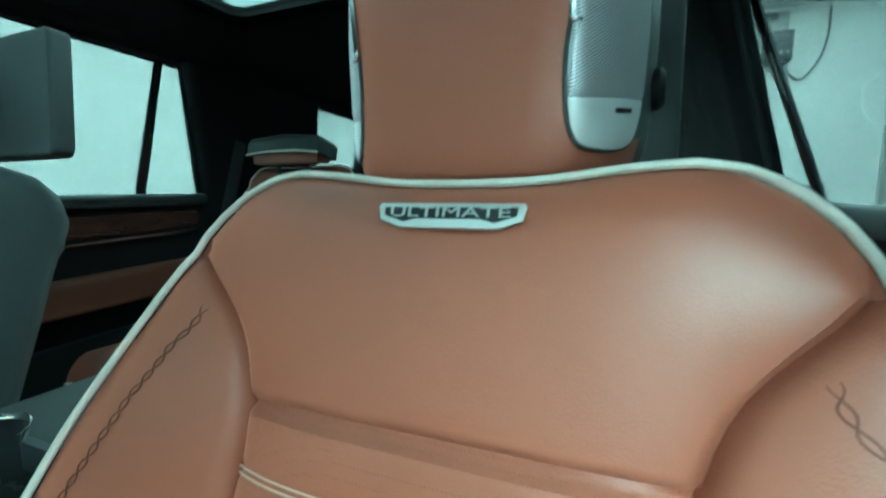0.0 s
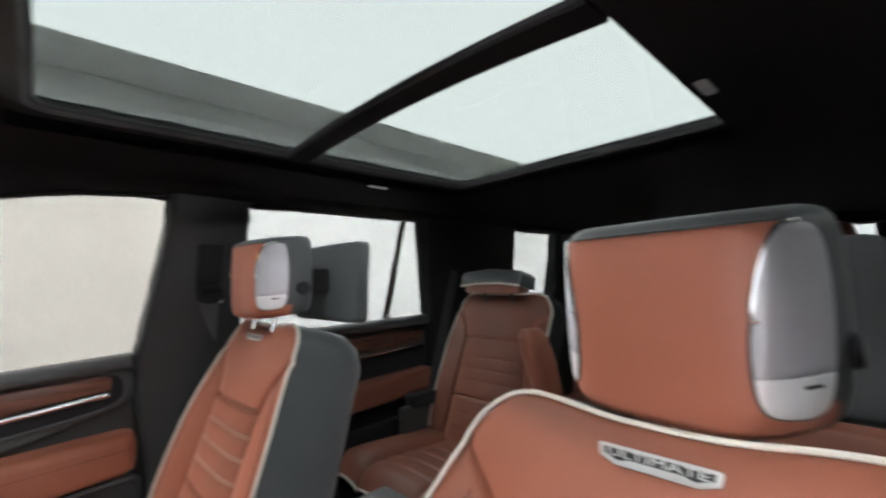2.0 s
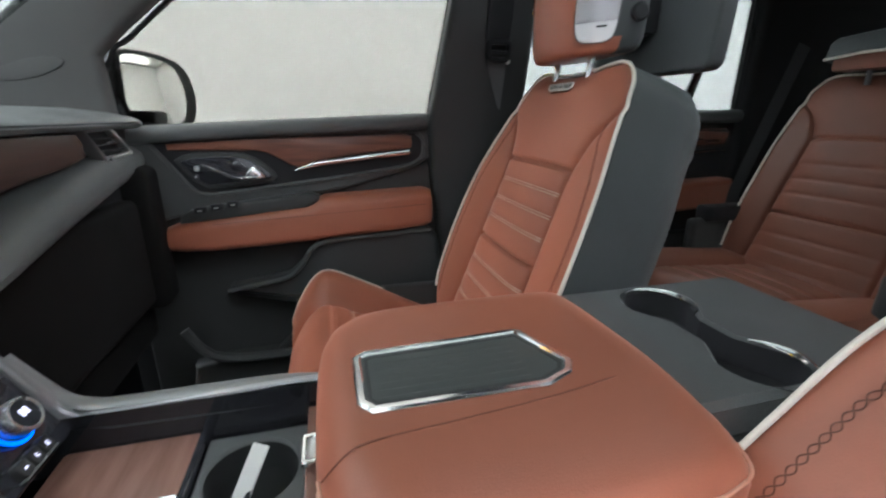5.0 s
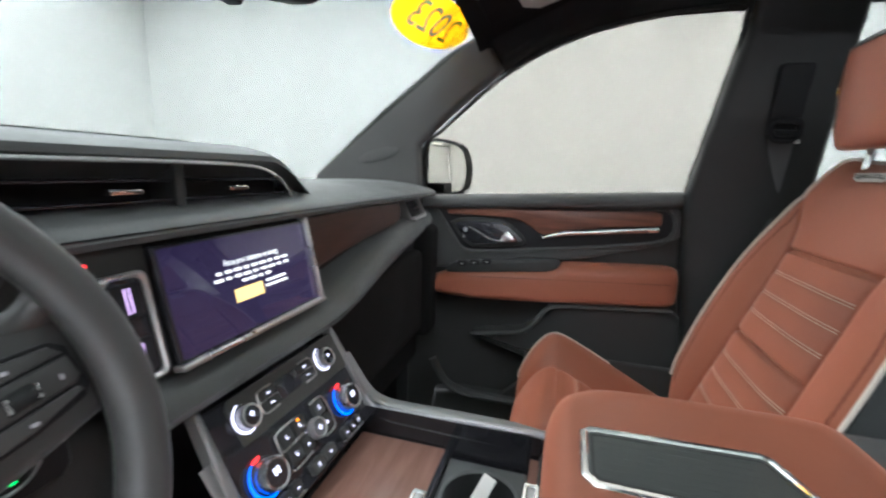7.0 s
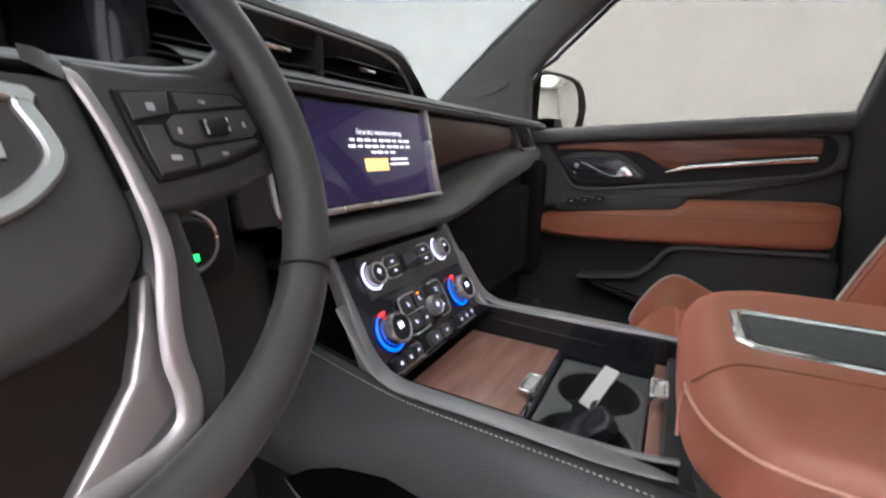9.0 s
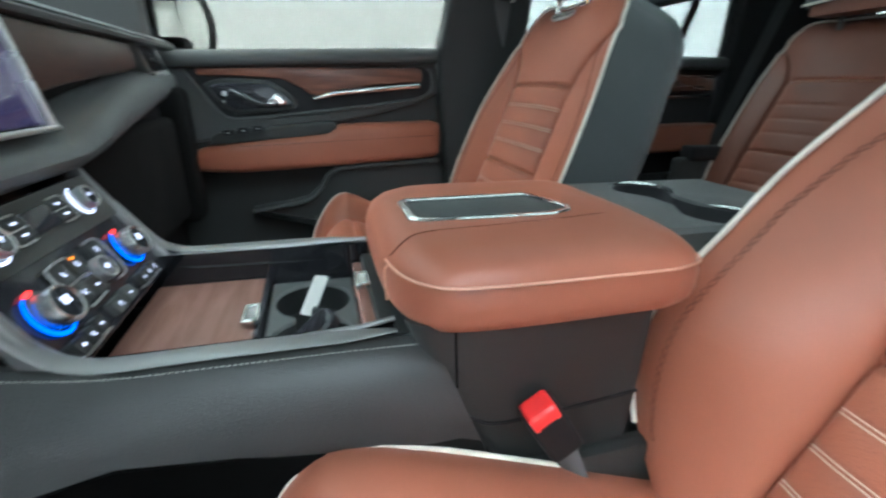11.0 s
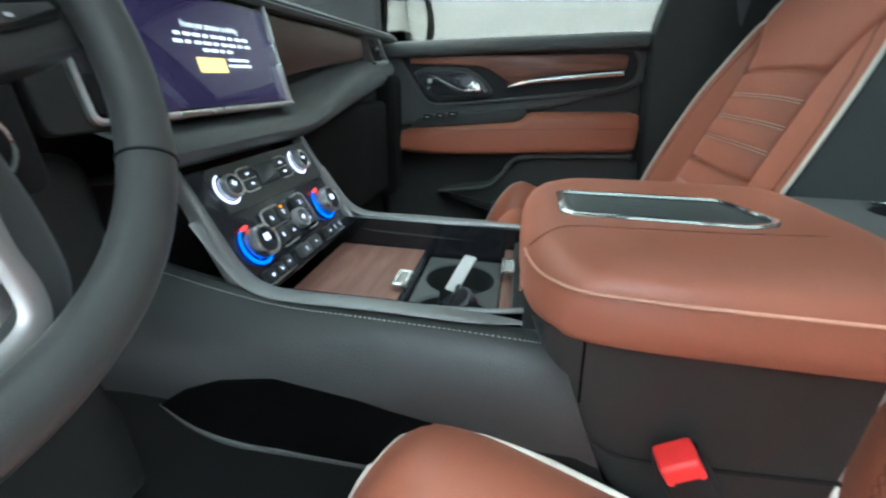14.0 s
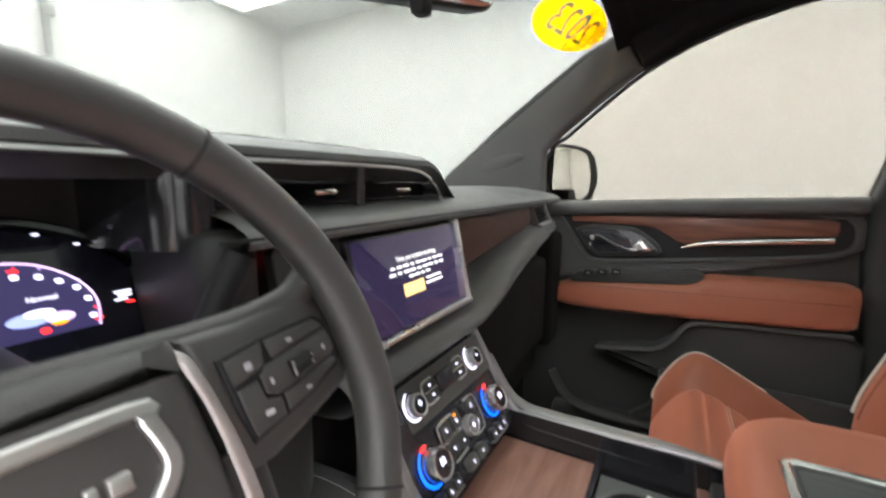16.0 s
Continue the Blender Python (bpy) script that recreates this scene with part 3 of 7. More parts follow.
def front_seat(x, slim=1.0, deep=1.0, reach=-0.41, wings=0.0, pad=0.558, turn=0.0, swell=1.0):
    seat = stand("bucket_seat", x, 0.0, FLOOR, "terracotta leather front bucket seat with cream piping and charcoal back", "seat", "front seats")
    o = (x, 0.236, 0.957)
    width, seam_w, crown = [(a, b * slim) for a, b in FRONT_W], [(a, b * slim) for a, b in FRONT_SEAM], [(a * slim, b) for a, b in FRONT_TOP]
    lift = [(a, swell * line(FRONT_LIFT, a) + wings * math.exp(-(((a + 0.37) / 0.09) ** 2))) for a in [-0.56 + 0.02 * k for k in range(29)]]
    place, rows, outline, flat = back_skin(o, width, crown, seam_w, lift, [-0.142, -0.314], STITCH, -0.56)
    seat_cover_parts(seat, rows, ("backrest_cover", "backrest_insert"), (leather, leather_holes), -0.142, "")
    solid("back_shell", *shell_rings(outline, flat, [(a, b * deep, c) for a, b, c in ((0, 0.002, 1), (0.001, 0.010, 1), (0.003, 0.030, 1), (0.005, 0.060, 1), (0.006, 0.090, 0.995), (0, 0.115, 0.96), (0, 0.130, 0.88), (0, 0.136, 0.7), (0, 0.138, 0.3))]), charcoal, seat, "charcoal leather seat back")
    solid("piping", *tube([p + Vector((math.copysign(0.0015, p.x - x), -0.003, 0.0025)) for p in outline[6:-6]], 0.0030, seg=8), cream, seat, "cream leather piping")
    # cross stitching, two threads to a pleat
    cords = []
    for s in STITCH:
        for off in (-0.0022, 0.0022):
            run = []
            for i in range(-24, 25):
                u = i / 24 * line(seam_w, s) * 0.965
                run.append(place(u, s + off, 0.012 + 0.018 * (1 - abs(i / 24 * 0.965) ** 4) - 0.0020))
            cords.append(tube(run, 0.0009, seg=5))
    solid("stitching", *merged(*cords), thread, seat, "cream double stitching")
    # embroidered brown chain along each bolster
    for side in (-1, 1):
        for phase in (0.0, math.pi):
            pts = []
            for i in range(300):
                q = -0.064 - i * 0.00145
                w, b = soft(width, q, 0.03), line(seam_w, q)
                a = line([(-0.5, 0.78), (-0.22, 0.80), (-0.15, 0.72), (-0.11, 0.58), (-0.085, 0.35), (-0.064, 0.12)], q) + 0.0027 * math.sin(i * 0.42 + phase) / (w - b)
                pts.append(place(side * (b + (w - b) * a), q, bulge(a, soft(lift, q, 0.04)) + 0.0002))
            solid("chain_stitch", *tube(pts, 0.00058, seg=5), chain_thread, seat, "brown chain stitch on the bolster")
    # badge on the upper back
    m = axes(place(0, -0.004, 0.0231), (1, 0, 0), (0, SIN, COS)) @ Matrix.Diagonal((slim, slim, 1, 1))
    bl = [(-0.049, 0.0085), (0.049, 0.0085), (0.0505, 0.006), (0.0485, -0.003), (0.034, -0.0085), (-0.034, -0.0085), (-0.0485, -0.003), (-0.0505, 0.006)]
    badge = solid("badge", *plate(bl, 0.0022, 0.0008, m), satin, seat, "satin metal badge with lettering")
    inner = [(-0.0455, 0.0055), (0.0455, 0.0055), (0.045, 0.000), (0.031, -0.0045), (0.022, -0.002), (-0.022, -0.002), (-0.031, -0.0045), (-0.045, 0.000)]
    solid("badge_field", *plate(inner, 0.0026, 0.0003, m), plastic, badge, "dark grey badge field")
    words("lettering", "ULTIMATE", 0.0094, satin, badge, m @ Matrix.Translation((0, 0.0018, 0.0027)), "raised capital letters", width=1.92)
    # cushion
    rows = cushion_skin(x, reach, 0.10, pad, 0.262, [-0.215, -0.175, -0.135, -0.095, -0.05], 0.042, 0.10, 0.225, 0.09)
    v, f = sheet(rows)
    solid("cushion_cover", v, f, leather, seat)
    edge_l = [r[2] + Vector((0, 0, 0.001)) for r in rows[2:]]
    edge_r = [r[-3] + Vector((0, 0, 0.001)) for r in rows[2:]]
    lip_l = [rows[1][2] + Vector((0.02, -0.002, -0.012)), rows[1][2] + Vector((0.006, -0.002, -0.004))]
    lip_r = [rows[1][-3] + Vector((-0.006, -0.002, -0.004)), rows[1][-3] + Vector((-0.02, -0.002, -0.012))]
    solid("cushion_piping", *tube(lip_l + edge_l, 0.0034), cream, seat, "cream leather piping")
    solid("cushion_piping", *tube(list(reversed(edge_r)) + lip_r, 0.0034), cream, seat, "cream leather piping")
    cords = []
    for yy in (-0.175, -0.135, -0.095, -0.05):
        for off in (-0.0022, 0.0022):
            t = (yy - reach) / (0.10 - reach)
            cords.append(tube([(x + u / 12 * 0.125, yy + off, pad - 0.225 * cushion_slope(t) + 0.0065 * (1 - (u / 12) ** 2) - 0.0035) for u in range(-12, 13)], 0.0009, seg=5))
    solid("cushion_stitching", *merged(*cords), thread, seat, "cream double stitching")
    for sx in (-1, 1):
        solid("side_trim", *block(x + sx * 0.262 - 0.012, x + sx * 0.262 + 0.012, -0.30, 0.12, 0.33, 0.50, 0.01), plastic, seat, "black plastic seat side cover")
    solid("seat_base", *block(x - 0.235, x + 0.235, -0.27, 0.14, FLOOR + 0.03, 0.42, 0.02), black_plastic, seat)
    for sx in (-1, 1):
        solid("rail", *block(x + sx * 0.2 - 0.02, x + sx * 0.2 + 0.02, -0.28, 0.24, FLOOR, FLOOR + 0.035, 0.005), black_plastic, seat, "black steel seat rail")
    # head restraint with a speaker in each cheek
    half = [(0.0, -0.004), (0.03, -0.0035), (0.058, -0.001), (0.076, 0.003), (0.086, 0.008), (0.095, 0.015), (0.106, 0.027), (0.115, 0.042), (0.122, 0.058), (0.126, 0.070), (0.130, 0.084), (0.130, 0.102), (0.119, 0.118), (0.08, 0.126), (0.04, 0.13), (0.0, 0.131)]
    loop = half + [(-a, b) for a, b in reversed(half[1:-1])]
    k = len(loop)
    hx = x - 0.008
    zs = [(0.982, 0.78), (0.985, 0.88), (0.993, 0.94), (1.010, 0.975), (1.045, 1.0), (1.085, 1.012), (1.115, 1.012), (1.142, 1.0), (1.155, 0.985), (1.165, 0.96), (1.172, 0.92), (1.176, 0.86), (1.178, 0.78)]

    def ring_at(z, sc):
        return [Vector((hx + a * sc, 0.312 + (b - 0.06) * min(sc * 1.02, 1), z + 0.010 * (b / 0.12))) for a, b in loop]

    rings = [ring_at(z, sc) for z, sc in zs]
    verts, faces = sheet(rings, True)
    cover, shell = [], []
    for f in faces:
        r, j = divmod(f[0], k)
        jj = min(j, k - 1 - j)
        (cover if r < 9 and jj < (9 if r < 3 else 6) else shell).append(f)
    top = tuple((len(rings) - 1) * k + i for i in range(k))
    low = tuple(range(k - 1, -1, -1))
    rest = solid("head_restraint", verts, shell + [top], charcoal, seat, "charcoal leather head restraint with speakers")
    solid("face_cover", verts, cover + [low], leather, rest, "terracotta leather face")
    seam_line = [rings[9][j % k] + Vector((0, -0.0006, 0.0006)) for j in range(-6, 7)]
    solid("face_seam", *tube(spline(seam_line, 3), 0.0016, seg=6), charcoal, rest, "charcoal seam over the face")
    # a speaker in each cheek: mesh above, silver cap below, bright strip on the front edge
    arc = [0.0]
    for p, q in zip(half[3:], half[4:11]):
        arc.append(arc[-1] + (Vector(q) - Vector(p)).length)
    steps = list(zip(arc, range(3, 11)))

    def cheek(l, z, out, sx):
        j = line([(arc[0] - 0.0182, 2)] + steps, l + 0.005)
        sc = line(zs, z)
        r = ring_at(z, sc)
        a, b = int(j), min(int(j) + 1, 11)
        p = r[a].lerp(r[b], j - a)
        c = Vector((hx, 0.335, p.z))
        p = p + (p - c).normalized() * out
        return Vector((hx + sx * (p.x - hx), p.y, p.z))

    oval = [tuple(p)[:2] for p in spline([Vector(q).to_3d() for q in ((0.020, 1.150), (0.034, 1.161), (0.056, 1.162), (0.068, 1.150), (0.072, 1.10), (0.071, 1.04), (0.066, 1.012), (0.054, 1.003), (0.028, 1.003), (0.010, 1.009), (0.002, 1.03), (0.000, 1.065), (0.005, 1.105), (0.012, 1.132))], 5, True)]

    def clipped(keep):
        out, n, last = [], len(oval), None
        for i in range(n):
            p, q = oval[i], oval[(i + 1) % n]
            if keep(p[1]):
                out.append(p)
            if keep(p[1]) != keep(q[1]):
                t = (1.036 - p[1]) / (q[1] - p[1])
                cut = (p[0] + t * (q[0] - p[0]), 1.036)
                out += [(last[0] + (cut[0] - last[0]) * i / 10, 1.036) for i in range(1, 10)] if last and not keep(p[1]) else []
                out.append(cut)
                last = cut
        if not keep(oval[0][1]):
            a, b = out[-1], out[0]
            out += [(a[0] + (b[0] - a[0]) * i / 10, 1.036) for i in range(1, 10)]
        return out

    for sx in (-1, 1):
        for nm, keep, mat, lb in (("speaker_grille", lambda z: z >= 1.036, mesh_metal, "silver perforated metal speaker grille"), ("speaker_cap", lambda z: z < 1.036, silver_paint, "silver cap below the speaker mesh")):
            poly = clipped(keep)
            c = sum((Vector(p) for p in poly), Vector((0, 0))) / len(poly)
            layers = [[cheek(*(c + (Vector(p) - c) * f), o, sx) for p in poly] for f, o in ((1.0, -0.001), (1.0, 0.0016), (0.97, 0.0026), (0.85, 0.003), (0.65, 0.003), (0.4, 0.003), (0.15, 0.003), (0.02, 0.003))]
            v, f = sheet(layers, True)
            solid(nm, v, f + [tuple((len(layers) - 1) * len(poly) + i for i in range(len(poly)))], mat, rest, lb)
        strip = spline([cheek(l - 0.001, z, 0.003, sx) for l, z in ((0.008, 1.083), (0.002, 1.085), (0.004, 1.105), (0.011, 1.132), (0.020, 1.151), (0.034, 1.162), (0.050, 1.1635))], 5)
        solid("grille_trim", *tube(strip, [0.0012 + 0.0012 * min(1, i / 8) for i in range(len(strip))], seg=6), chrome, rest, "bright chrome grille strip")
        rim = [cheek(l, z, 0.0005, sx) for l, z in oval]
        solid("speaker_rim", *tube(rim, 0.0018, True, 6), charcoal, rest, "charcoal rim round the speaker")
        mid = cheek(0.046, 1.028, 0.0032, sx)
        mm = axes(mid, (cheek(0.056, 1.028, 0.003, sx) - cheek(0.036, 1.028, 0.003, sx)) * sx, (0, 0, 1))
        solid("logo_bar", *plate(rrect(0.017, 0.003, 0.0006, 2), 0.0008, 0.0002, mm), black_plastic, rest, "small dark maker's mark")
    for sx in (-0.055, 0.055):
        solid("post", *tube([(x + sx, 0.30, 0.96), (x + sx, 0.305, 1.02)], 0.006, seg=12), chrome, seat, "chrome head restraint post")
    # screen on the back of the head restraint
    mm = axes((x, 0.402, 1.066), (1, 0, 0), (0, 0.06, 1))
    mon = solid("rear_screen", *plate(rrect(0.308, 0.185, 0.016), 0.028, 0.006, mm @ Matrix.Translation((0, 0, -0.028))), charcoal, seat, "dark grey rear seat entertainment screen")
    solid("rear_screen_glass", *plate(rrect(0.290, 0.165, 0.010), 0.002, 0.0005, mm @ Matrix.Translation((0, 0, -0.028)) @ Matrix.Rotation(math.pi, 4, "Y")), gloss_black, mon)
    solid("screen_arm", *block(x - 0.03, x + 0.03, 0.36, 0.40, 1.04, 1.10, 0.008), black_plastic, seat)
    solid("pivot_cap", *lathe([(0.016, 0), (0.016, 0.006), (0.012, 0.010), (0.004, 0.010)], 20, axes((x + 0.120, 0.345, 1.055), (0, 0, 1), (0, -1, 0))), black_plastic, rest, "round black pivot cap")
    if turn:
        c = Vector((hx, 0.312, 0)) - Vector(seat["stand"])
        rest.matrix_basis = Matrix.Translation(c) @ Matrix.Rotation(radians(turn), 4, "Z") @ Matrix.Translation(-c)
    return seat


# ---- cabin shell ----


def xin(z):
    """Half width of the cabin at a height: upright below the belt, leaning in above it."""
    return 0.755 if z <= 0.95 else 0.755 - (z - 0.95) * 0.26


def side_panel(name, outline, side, mat, label="", th=0.03, proud=0.0, bevel=0.006, parent=None, category="trim", smooth_n=0, kind="structure"):
    """A panel of the cabin's side: an outline in y, z whose inner face lies `proud` inside the cabin's skin."""
    poly = [tuple(p) for p in spline([Vector((a, b)).to_3d() for a, b in outline], smooth_n, True)] if smooth_n else outline
    poly = [(p[0], p[1]) for p in poly]
    v, f = plate(poly, th, bevel)
    v = [Vector((side * (xin(p.y) + th - proud - p.z), p.x, p.y)) for p in v]
    if parent is None:
        c = sum((Vector(p) for p in v), Vector()) / len(v)
        return tagged(solid(name, v, f, mat, at=(c.x, c.y, min(p.z for p in v))), label, category, kind=kind)
    return solid(name, v, f, mat, parent, label)


def pane(name, outline, side, parent=None, label="clear side window glass", mat=pane_glass):
    v = [Vector((side * (xin(b) + 0.02), a, b)) for a, b in inset(outline, -0.022)]
    w = [p + Vector((side * 0.004, 0, 0)) for p in v]
    k = len(v)
    faces = [tuple(range(k)), tuple(range(2 * k - 1, k - 1, -1))] + [(i, (i + 1) % k, k + (i + 1) % k, k + i) for i in range(k)]
    ob = tagged(solid(name, v + w, faces, mat, smooth=False, at=v[0]), label, "window", kind="structure")
    ob.visible_shadow = "cargo" in name or "rear" in name
    return ob


tagged(solid("floor", *block(-0.80, 0.80, -1.05, 2.75, FLOOR - 0.06, FLOOR, 0.0), carpet, smooth=False, at=(0, 0, FLOOR)), "black carpeted cabin floor", "floor", kind="structure")
tagged(solid("firewall", *block(-0.80, 0.80, -1.12, -1.05, FLOOR - 0.06, 0.96, 0.0), carpet, smooth=False, at=(0, -1.1, FLOOR)), "black carpeted front bulkhead", "bulkhead", kind="structure")

FRONT_GLASS = [(-0.66, 0.93), (-0.645, 1.07), (-0.60, 1.108), (-0.52, 1.172), (-0.43, 1.238), (-0.33, 1.288), (-0.23, 1.320), (-0.12, 1.340), (0.0, 1.349), (0.048, 1.345), (0.058, 1.325), (0.0, 0.945)]
REAR_GLASS = [(0.262, 0.958), (0.255, 1.315), (0.275, 1.345), (0.80, 1.352), (0.855, 1.345), (0.875, 1.315), (0.975, 0.975), (0.96, 0.962)]
OUTWARD = 0.062  # the driver side bows out behind the centre pillar
CARGO_GLASS = [(1.47, 1.0), (1.47, 1.325), (1.50, 1.34), (1.84, 1.335), (1.90, 1.0)]

for side, where in ((-1, "passenger"), (1, "driver")):
    # pillars and roof rail, dark cloth and grey plastic
    side_panel("pillar_a", [(-0.66, 0.92), (-0.655, 1.07), (-0.605, 1.114), (-0.525, 1.175), (-0.43, 1.244), (-0.475, 1.325), (-0.56, 1.287), (-0.74, 1.167), (-0.985, 0.985), (-0.985, 0.92)], side, grey_trim, "grey moulded windscreen pillar trim", proud=0.03, bevel=0.014, category="pillar")
    side_panel("roof_rail", [(-0.43, 1.246), (-0.33, 1.298), (-0.23, 1.330), (-0.12, 1.350), (0.0, 1.359), (0.27, 1.355), (0.84, 1.362), (1.5, 1.355), (2.7, 1.345), (2.7, 1.428), (-0.38, 1.425), (-0.46, 1.36), (-0.478, 1.322)], side, lining, "black cloth covered roof rail", th=0.09, proud=0.055 if side < 0 else -0.008, bevel=0.02, category="roof rail")
    b = side_panel("pillar_b", [(0.02, 0.20), (0.045, 0.55), (0.008, 0.945), (0.066, 1.33), (0.066, 1.40), (0.262, 1.40), (0.252, 1.33), (0.258, 0.96), (0.30, 0.6), (0.33, 0.20)], side, plastic, "charcoal plastic centre pillar with belt slot", th=0.06, proud=0.022, bevel=0.016, category="pillar")
    if side > 0:
        for vert in b.data.vertices:
            if vert.co.y + b.location.y > 0.2:
                vert.co.y += 0.022 + 0.042 * min(max((vert.co.z + b.location.z - 0.95) / 0.40, 0), 1)
    wide = [side_panel("pillar_c", [(0.985, 0.20), (0.985, 0.97), (0.885, 1.32), (0.86, 1.42), (1.48, 1.42), (1.465, 1.33), (1.465, 0.20)], side, black_plastic, "black trim behind the rear doors", th=0.06, proud=0.03, bevel=0.02, category="pillar")]
    side_panel("cargo_side", [(1.46, 0.20), (1.46, 0.995), (1.91, 0.995), (1.85, 1.34), (1.85, 1.42), (2.7, 1.42), (2.7, 0.20)], side, black_plastic, "black cargo side trim", th=0.06, proud=0.02, bevel=0.01, category="trim")
    if side < 0:
        pane("window_front_" + where, FRONT_GLASS, side, mat=side_glass)
    wide.append(pane("window_rear_" + where, REAR_GLASS, side, mat=privacy_glass))
    pane("window_cargo_" + where, CARGO_GLASS, side, mat=privacy_glass)
    wide.append(side_panel("window_divider", [(0.775, 0.955), (0.80, 1.36), (0.822, 1.36), (0.805, 0.955)], side, gloss_black, "slim black rear window divider", th=0.008, proud=-0.010, bevel=0.003, category="trim"))
    # rubber seals round the side glass
    for outline in ((FRONT_GLASS, REAR_GLASS) if side < 0 else (REAR_GLASS,)):
        pts = [Vector((side * (xin(z) + 0.004), y, z)) for y, z in outline]
        seal = tagged(solid("window_seal", *tube(spline(pts, 4, True), 0.006, True, 6), rubber, at=pts[0]), "black rubber window seal", "seal", kind="structure")
        if side > 0:
            wide.append(seal)
    if side > 0:
        for ob in wide:
            ob.location += Vector((OUTWARD, 0, -0.02 if ob.name.startswith("window") else 0))
            for vert in ob.data.vertices:
                vert.co.x -= 0.075 * max(0, vert.co.z + ob.location.z - 0.95)
    # outer skin below the windows keeps daylight out
    tagged(solid("body_side", *block(side * 0.88 - 0.02, side * 0.88 + 0.02, -1.1 if side < 0 else 0.05, 2.8, 0.0, 0.93, 0.0), black_plastic, smooth=False, at=(side * 0.86, 0.8, 0)), "outer body side of the vehicle", "body panel", kind="structure")

tagged(solid("tailgate", *block(-0.8, 0.8, 2.70, 2.78, 0.1, 0.98, 0.0), black_plastic, smooth=False, at=(0, 2.7, 0.1)), "black tailgate lining", "tailgate", kind="structure")
tagged(solid("tailgate_header", *block(-0.8, 0.8, 2.55, 2.70, 1.33, 1.50, 0.0), lining, smooth=False, at=(0, 2.6, 1.33)), "dark trim over the tailgate window", "trim", kind="structure")
for sx in (-1, 1):
    tagged(solid("tailgate_pillar", *block(sx * 0.66 - 0.1, sx * 0.66 + 0.1, 2.66, 2.74, 0.9, 1.5, 0.0), lining, smooth=False, at=(sx * 0.66, 2.7, 0.9)), "dark pillar beside the tailgate window", "pillar", kind="structure")
tagged(solid("window_tailgate", *block(-0.62, 0.62, 2.715, 2.72, 0.98, 1.34, 0.0), pane_glass, smooth=False, at=(0, 2.72, 0.98)), "tailgate window glass", "window", kind="structure")

# headliner with the panoramic opening
RX, RY0, RY1 = 0.366, -0.19, 0.808


def liner_z(x, y):
    z = 1.392 - 0.04 * max(0, (abs(x) - 0.40) / 0.30) ** 2
    return z - 0.42 * max(0, -0.24 - y) ** 1.05 * 0.9


xs = [-0.70, -0.66, -0.6, -0.54, -0.48, -0.42, -0.385, 0.385, 0.42, 0.48, 0.54, 0.6, 0.635, 0.664]
ys = [-0.485, -0.46, -0.43, -0.40, -0.34, -0.28, -0.215, 0.815, 1.0, 1.4, 1.8, 2.2, 2.65]
verts, faces, idx = [], [], {}
for i, a in enumerate(xs):
    for j, c in enumerate(ys):
        idx[i, j] = len(verts)
        verts.append((a, c, liner_z(a, c)))
for i in range(len(xs) - 1):
    for j in range(len(ys) - 1):
        if not (xs[i] == -0.385 and ys[j] == -0.215):
            faces.append((idx[i, j], idx[i + 1, j], idx[i + 1, j + 1], idx[i, j + 1]))
top = [(a, c, z + 0.028) for a, c, z in verts]
n = len(verts)
tagged(solid("ceiling", verts + top, faces + [tuple(q + n for q in reversed(f)) for f in faces], lining, at=(0, 0.9, 1.44)), "black cloth headliner with a panoramic roof opening", "ceiling", kind="structure")

roof = stand("sunroof", 0, 0.3, 1.45, "panoramic glass sunroof in a black frame", "sunroof")
o, i_ = rrect(2 * RX + 0.075, RY1 - RY0 + 0.085, 0.05, 6, 0, (RY0 + RY1) / 2), rrect(2 * RX, RY1 - RY0, 0.035, 6, 0, (RY0 + RY1) / 2)
solid("frame", *frame_ring(o, i_, 0.020, Matrix.Translation((0, 0, 1.438)) @ Matrix.Rotation(math.pi, 4, "Y"), 0.006), plastic, roof, "black sunroof frame")
o2, i2 = rrect(2 * RX + 0.02, RY1 - RY0 + 0.02, 0.04, 6, 0, (RY0 + RY1) / 2), rrect(2 * RX - 0.010, RY1 - RY0 - 0.010, 0.030, 6, 0, (RY0 + RY1) / 2)
solid("seal", *frame_ring(o2, i2, 0.005, Matrix.Translation((0, 0, 1.4295)) @ Matrix.Rotation(math.pi, 4, "Y"), 0.004), rubber, roof, "black rubber seal")
bar_rows = [[Vector((RX * k / 12, y, z + 0.016 * (1 - (k / 12) ** 2))) for y, z in ((0.232, 1.424), (0.232, 1.416), (0.236, 1.412), (0.286, 1.412), (0.290, 1.416), (0.290, 1.424))] for k in range(-12, 13)]
solid("cross_bar", *loft(bar_rows), lining, roof, "black cross bar between the glass panels")
for y0, y1 in ((RY0 - 0.01, 0.2625), (0.2635, RY1 + 0.01)):
    g = solid("pane", *block(-RX - 0.01, RX + 0.01, y0, y1, 1.4300, 1.434, 0.0), roof_glass, roof, "lightly tinted roof glass", smooth=False)
    g.visible_shadow = False
for a, b in ((-0.72, -0.40), (0.40, 0.72)):
    tagged(solid("roof_skin", *block(a, b, -0.45, 2.8, 1.440, 1.455, 0.0), black_plastic, smooth=False, at=(a, 1, 1.44)), "outer roof skin", "roof", kind="structure")
for a, b in ((-0.50, -0.235), (0.855, 2.8)):
    tagged(solid("roof_skin", *block(-0.40, 0.40, a, b, 1.440, 1.455, 0.0), black_plastic, smooth=False, at=(0, a, 1.44)), "outer roof skin", "roof", kind="structure")


# windscreen
def screen_y(x, z):
    return -1.083 + (z - 1.0) * 1.5 + 0.25 * x * x


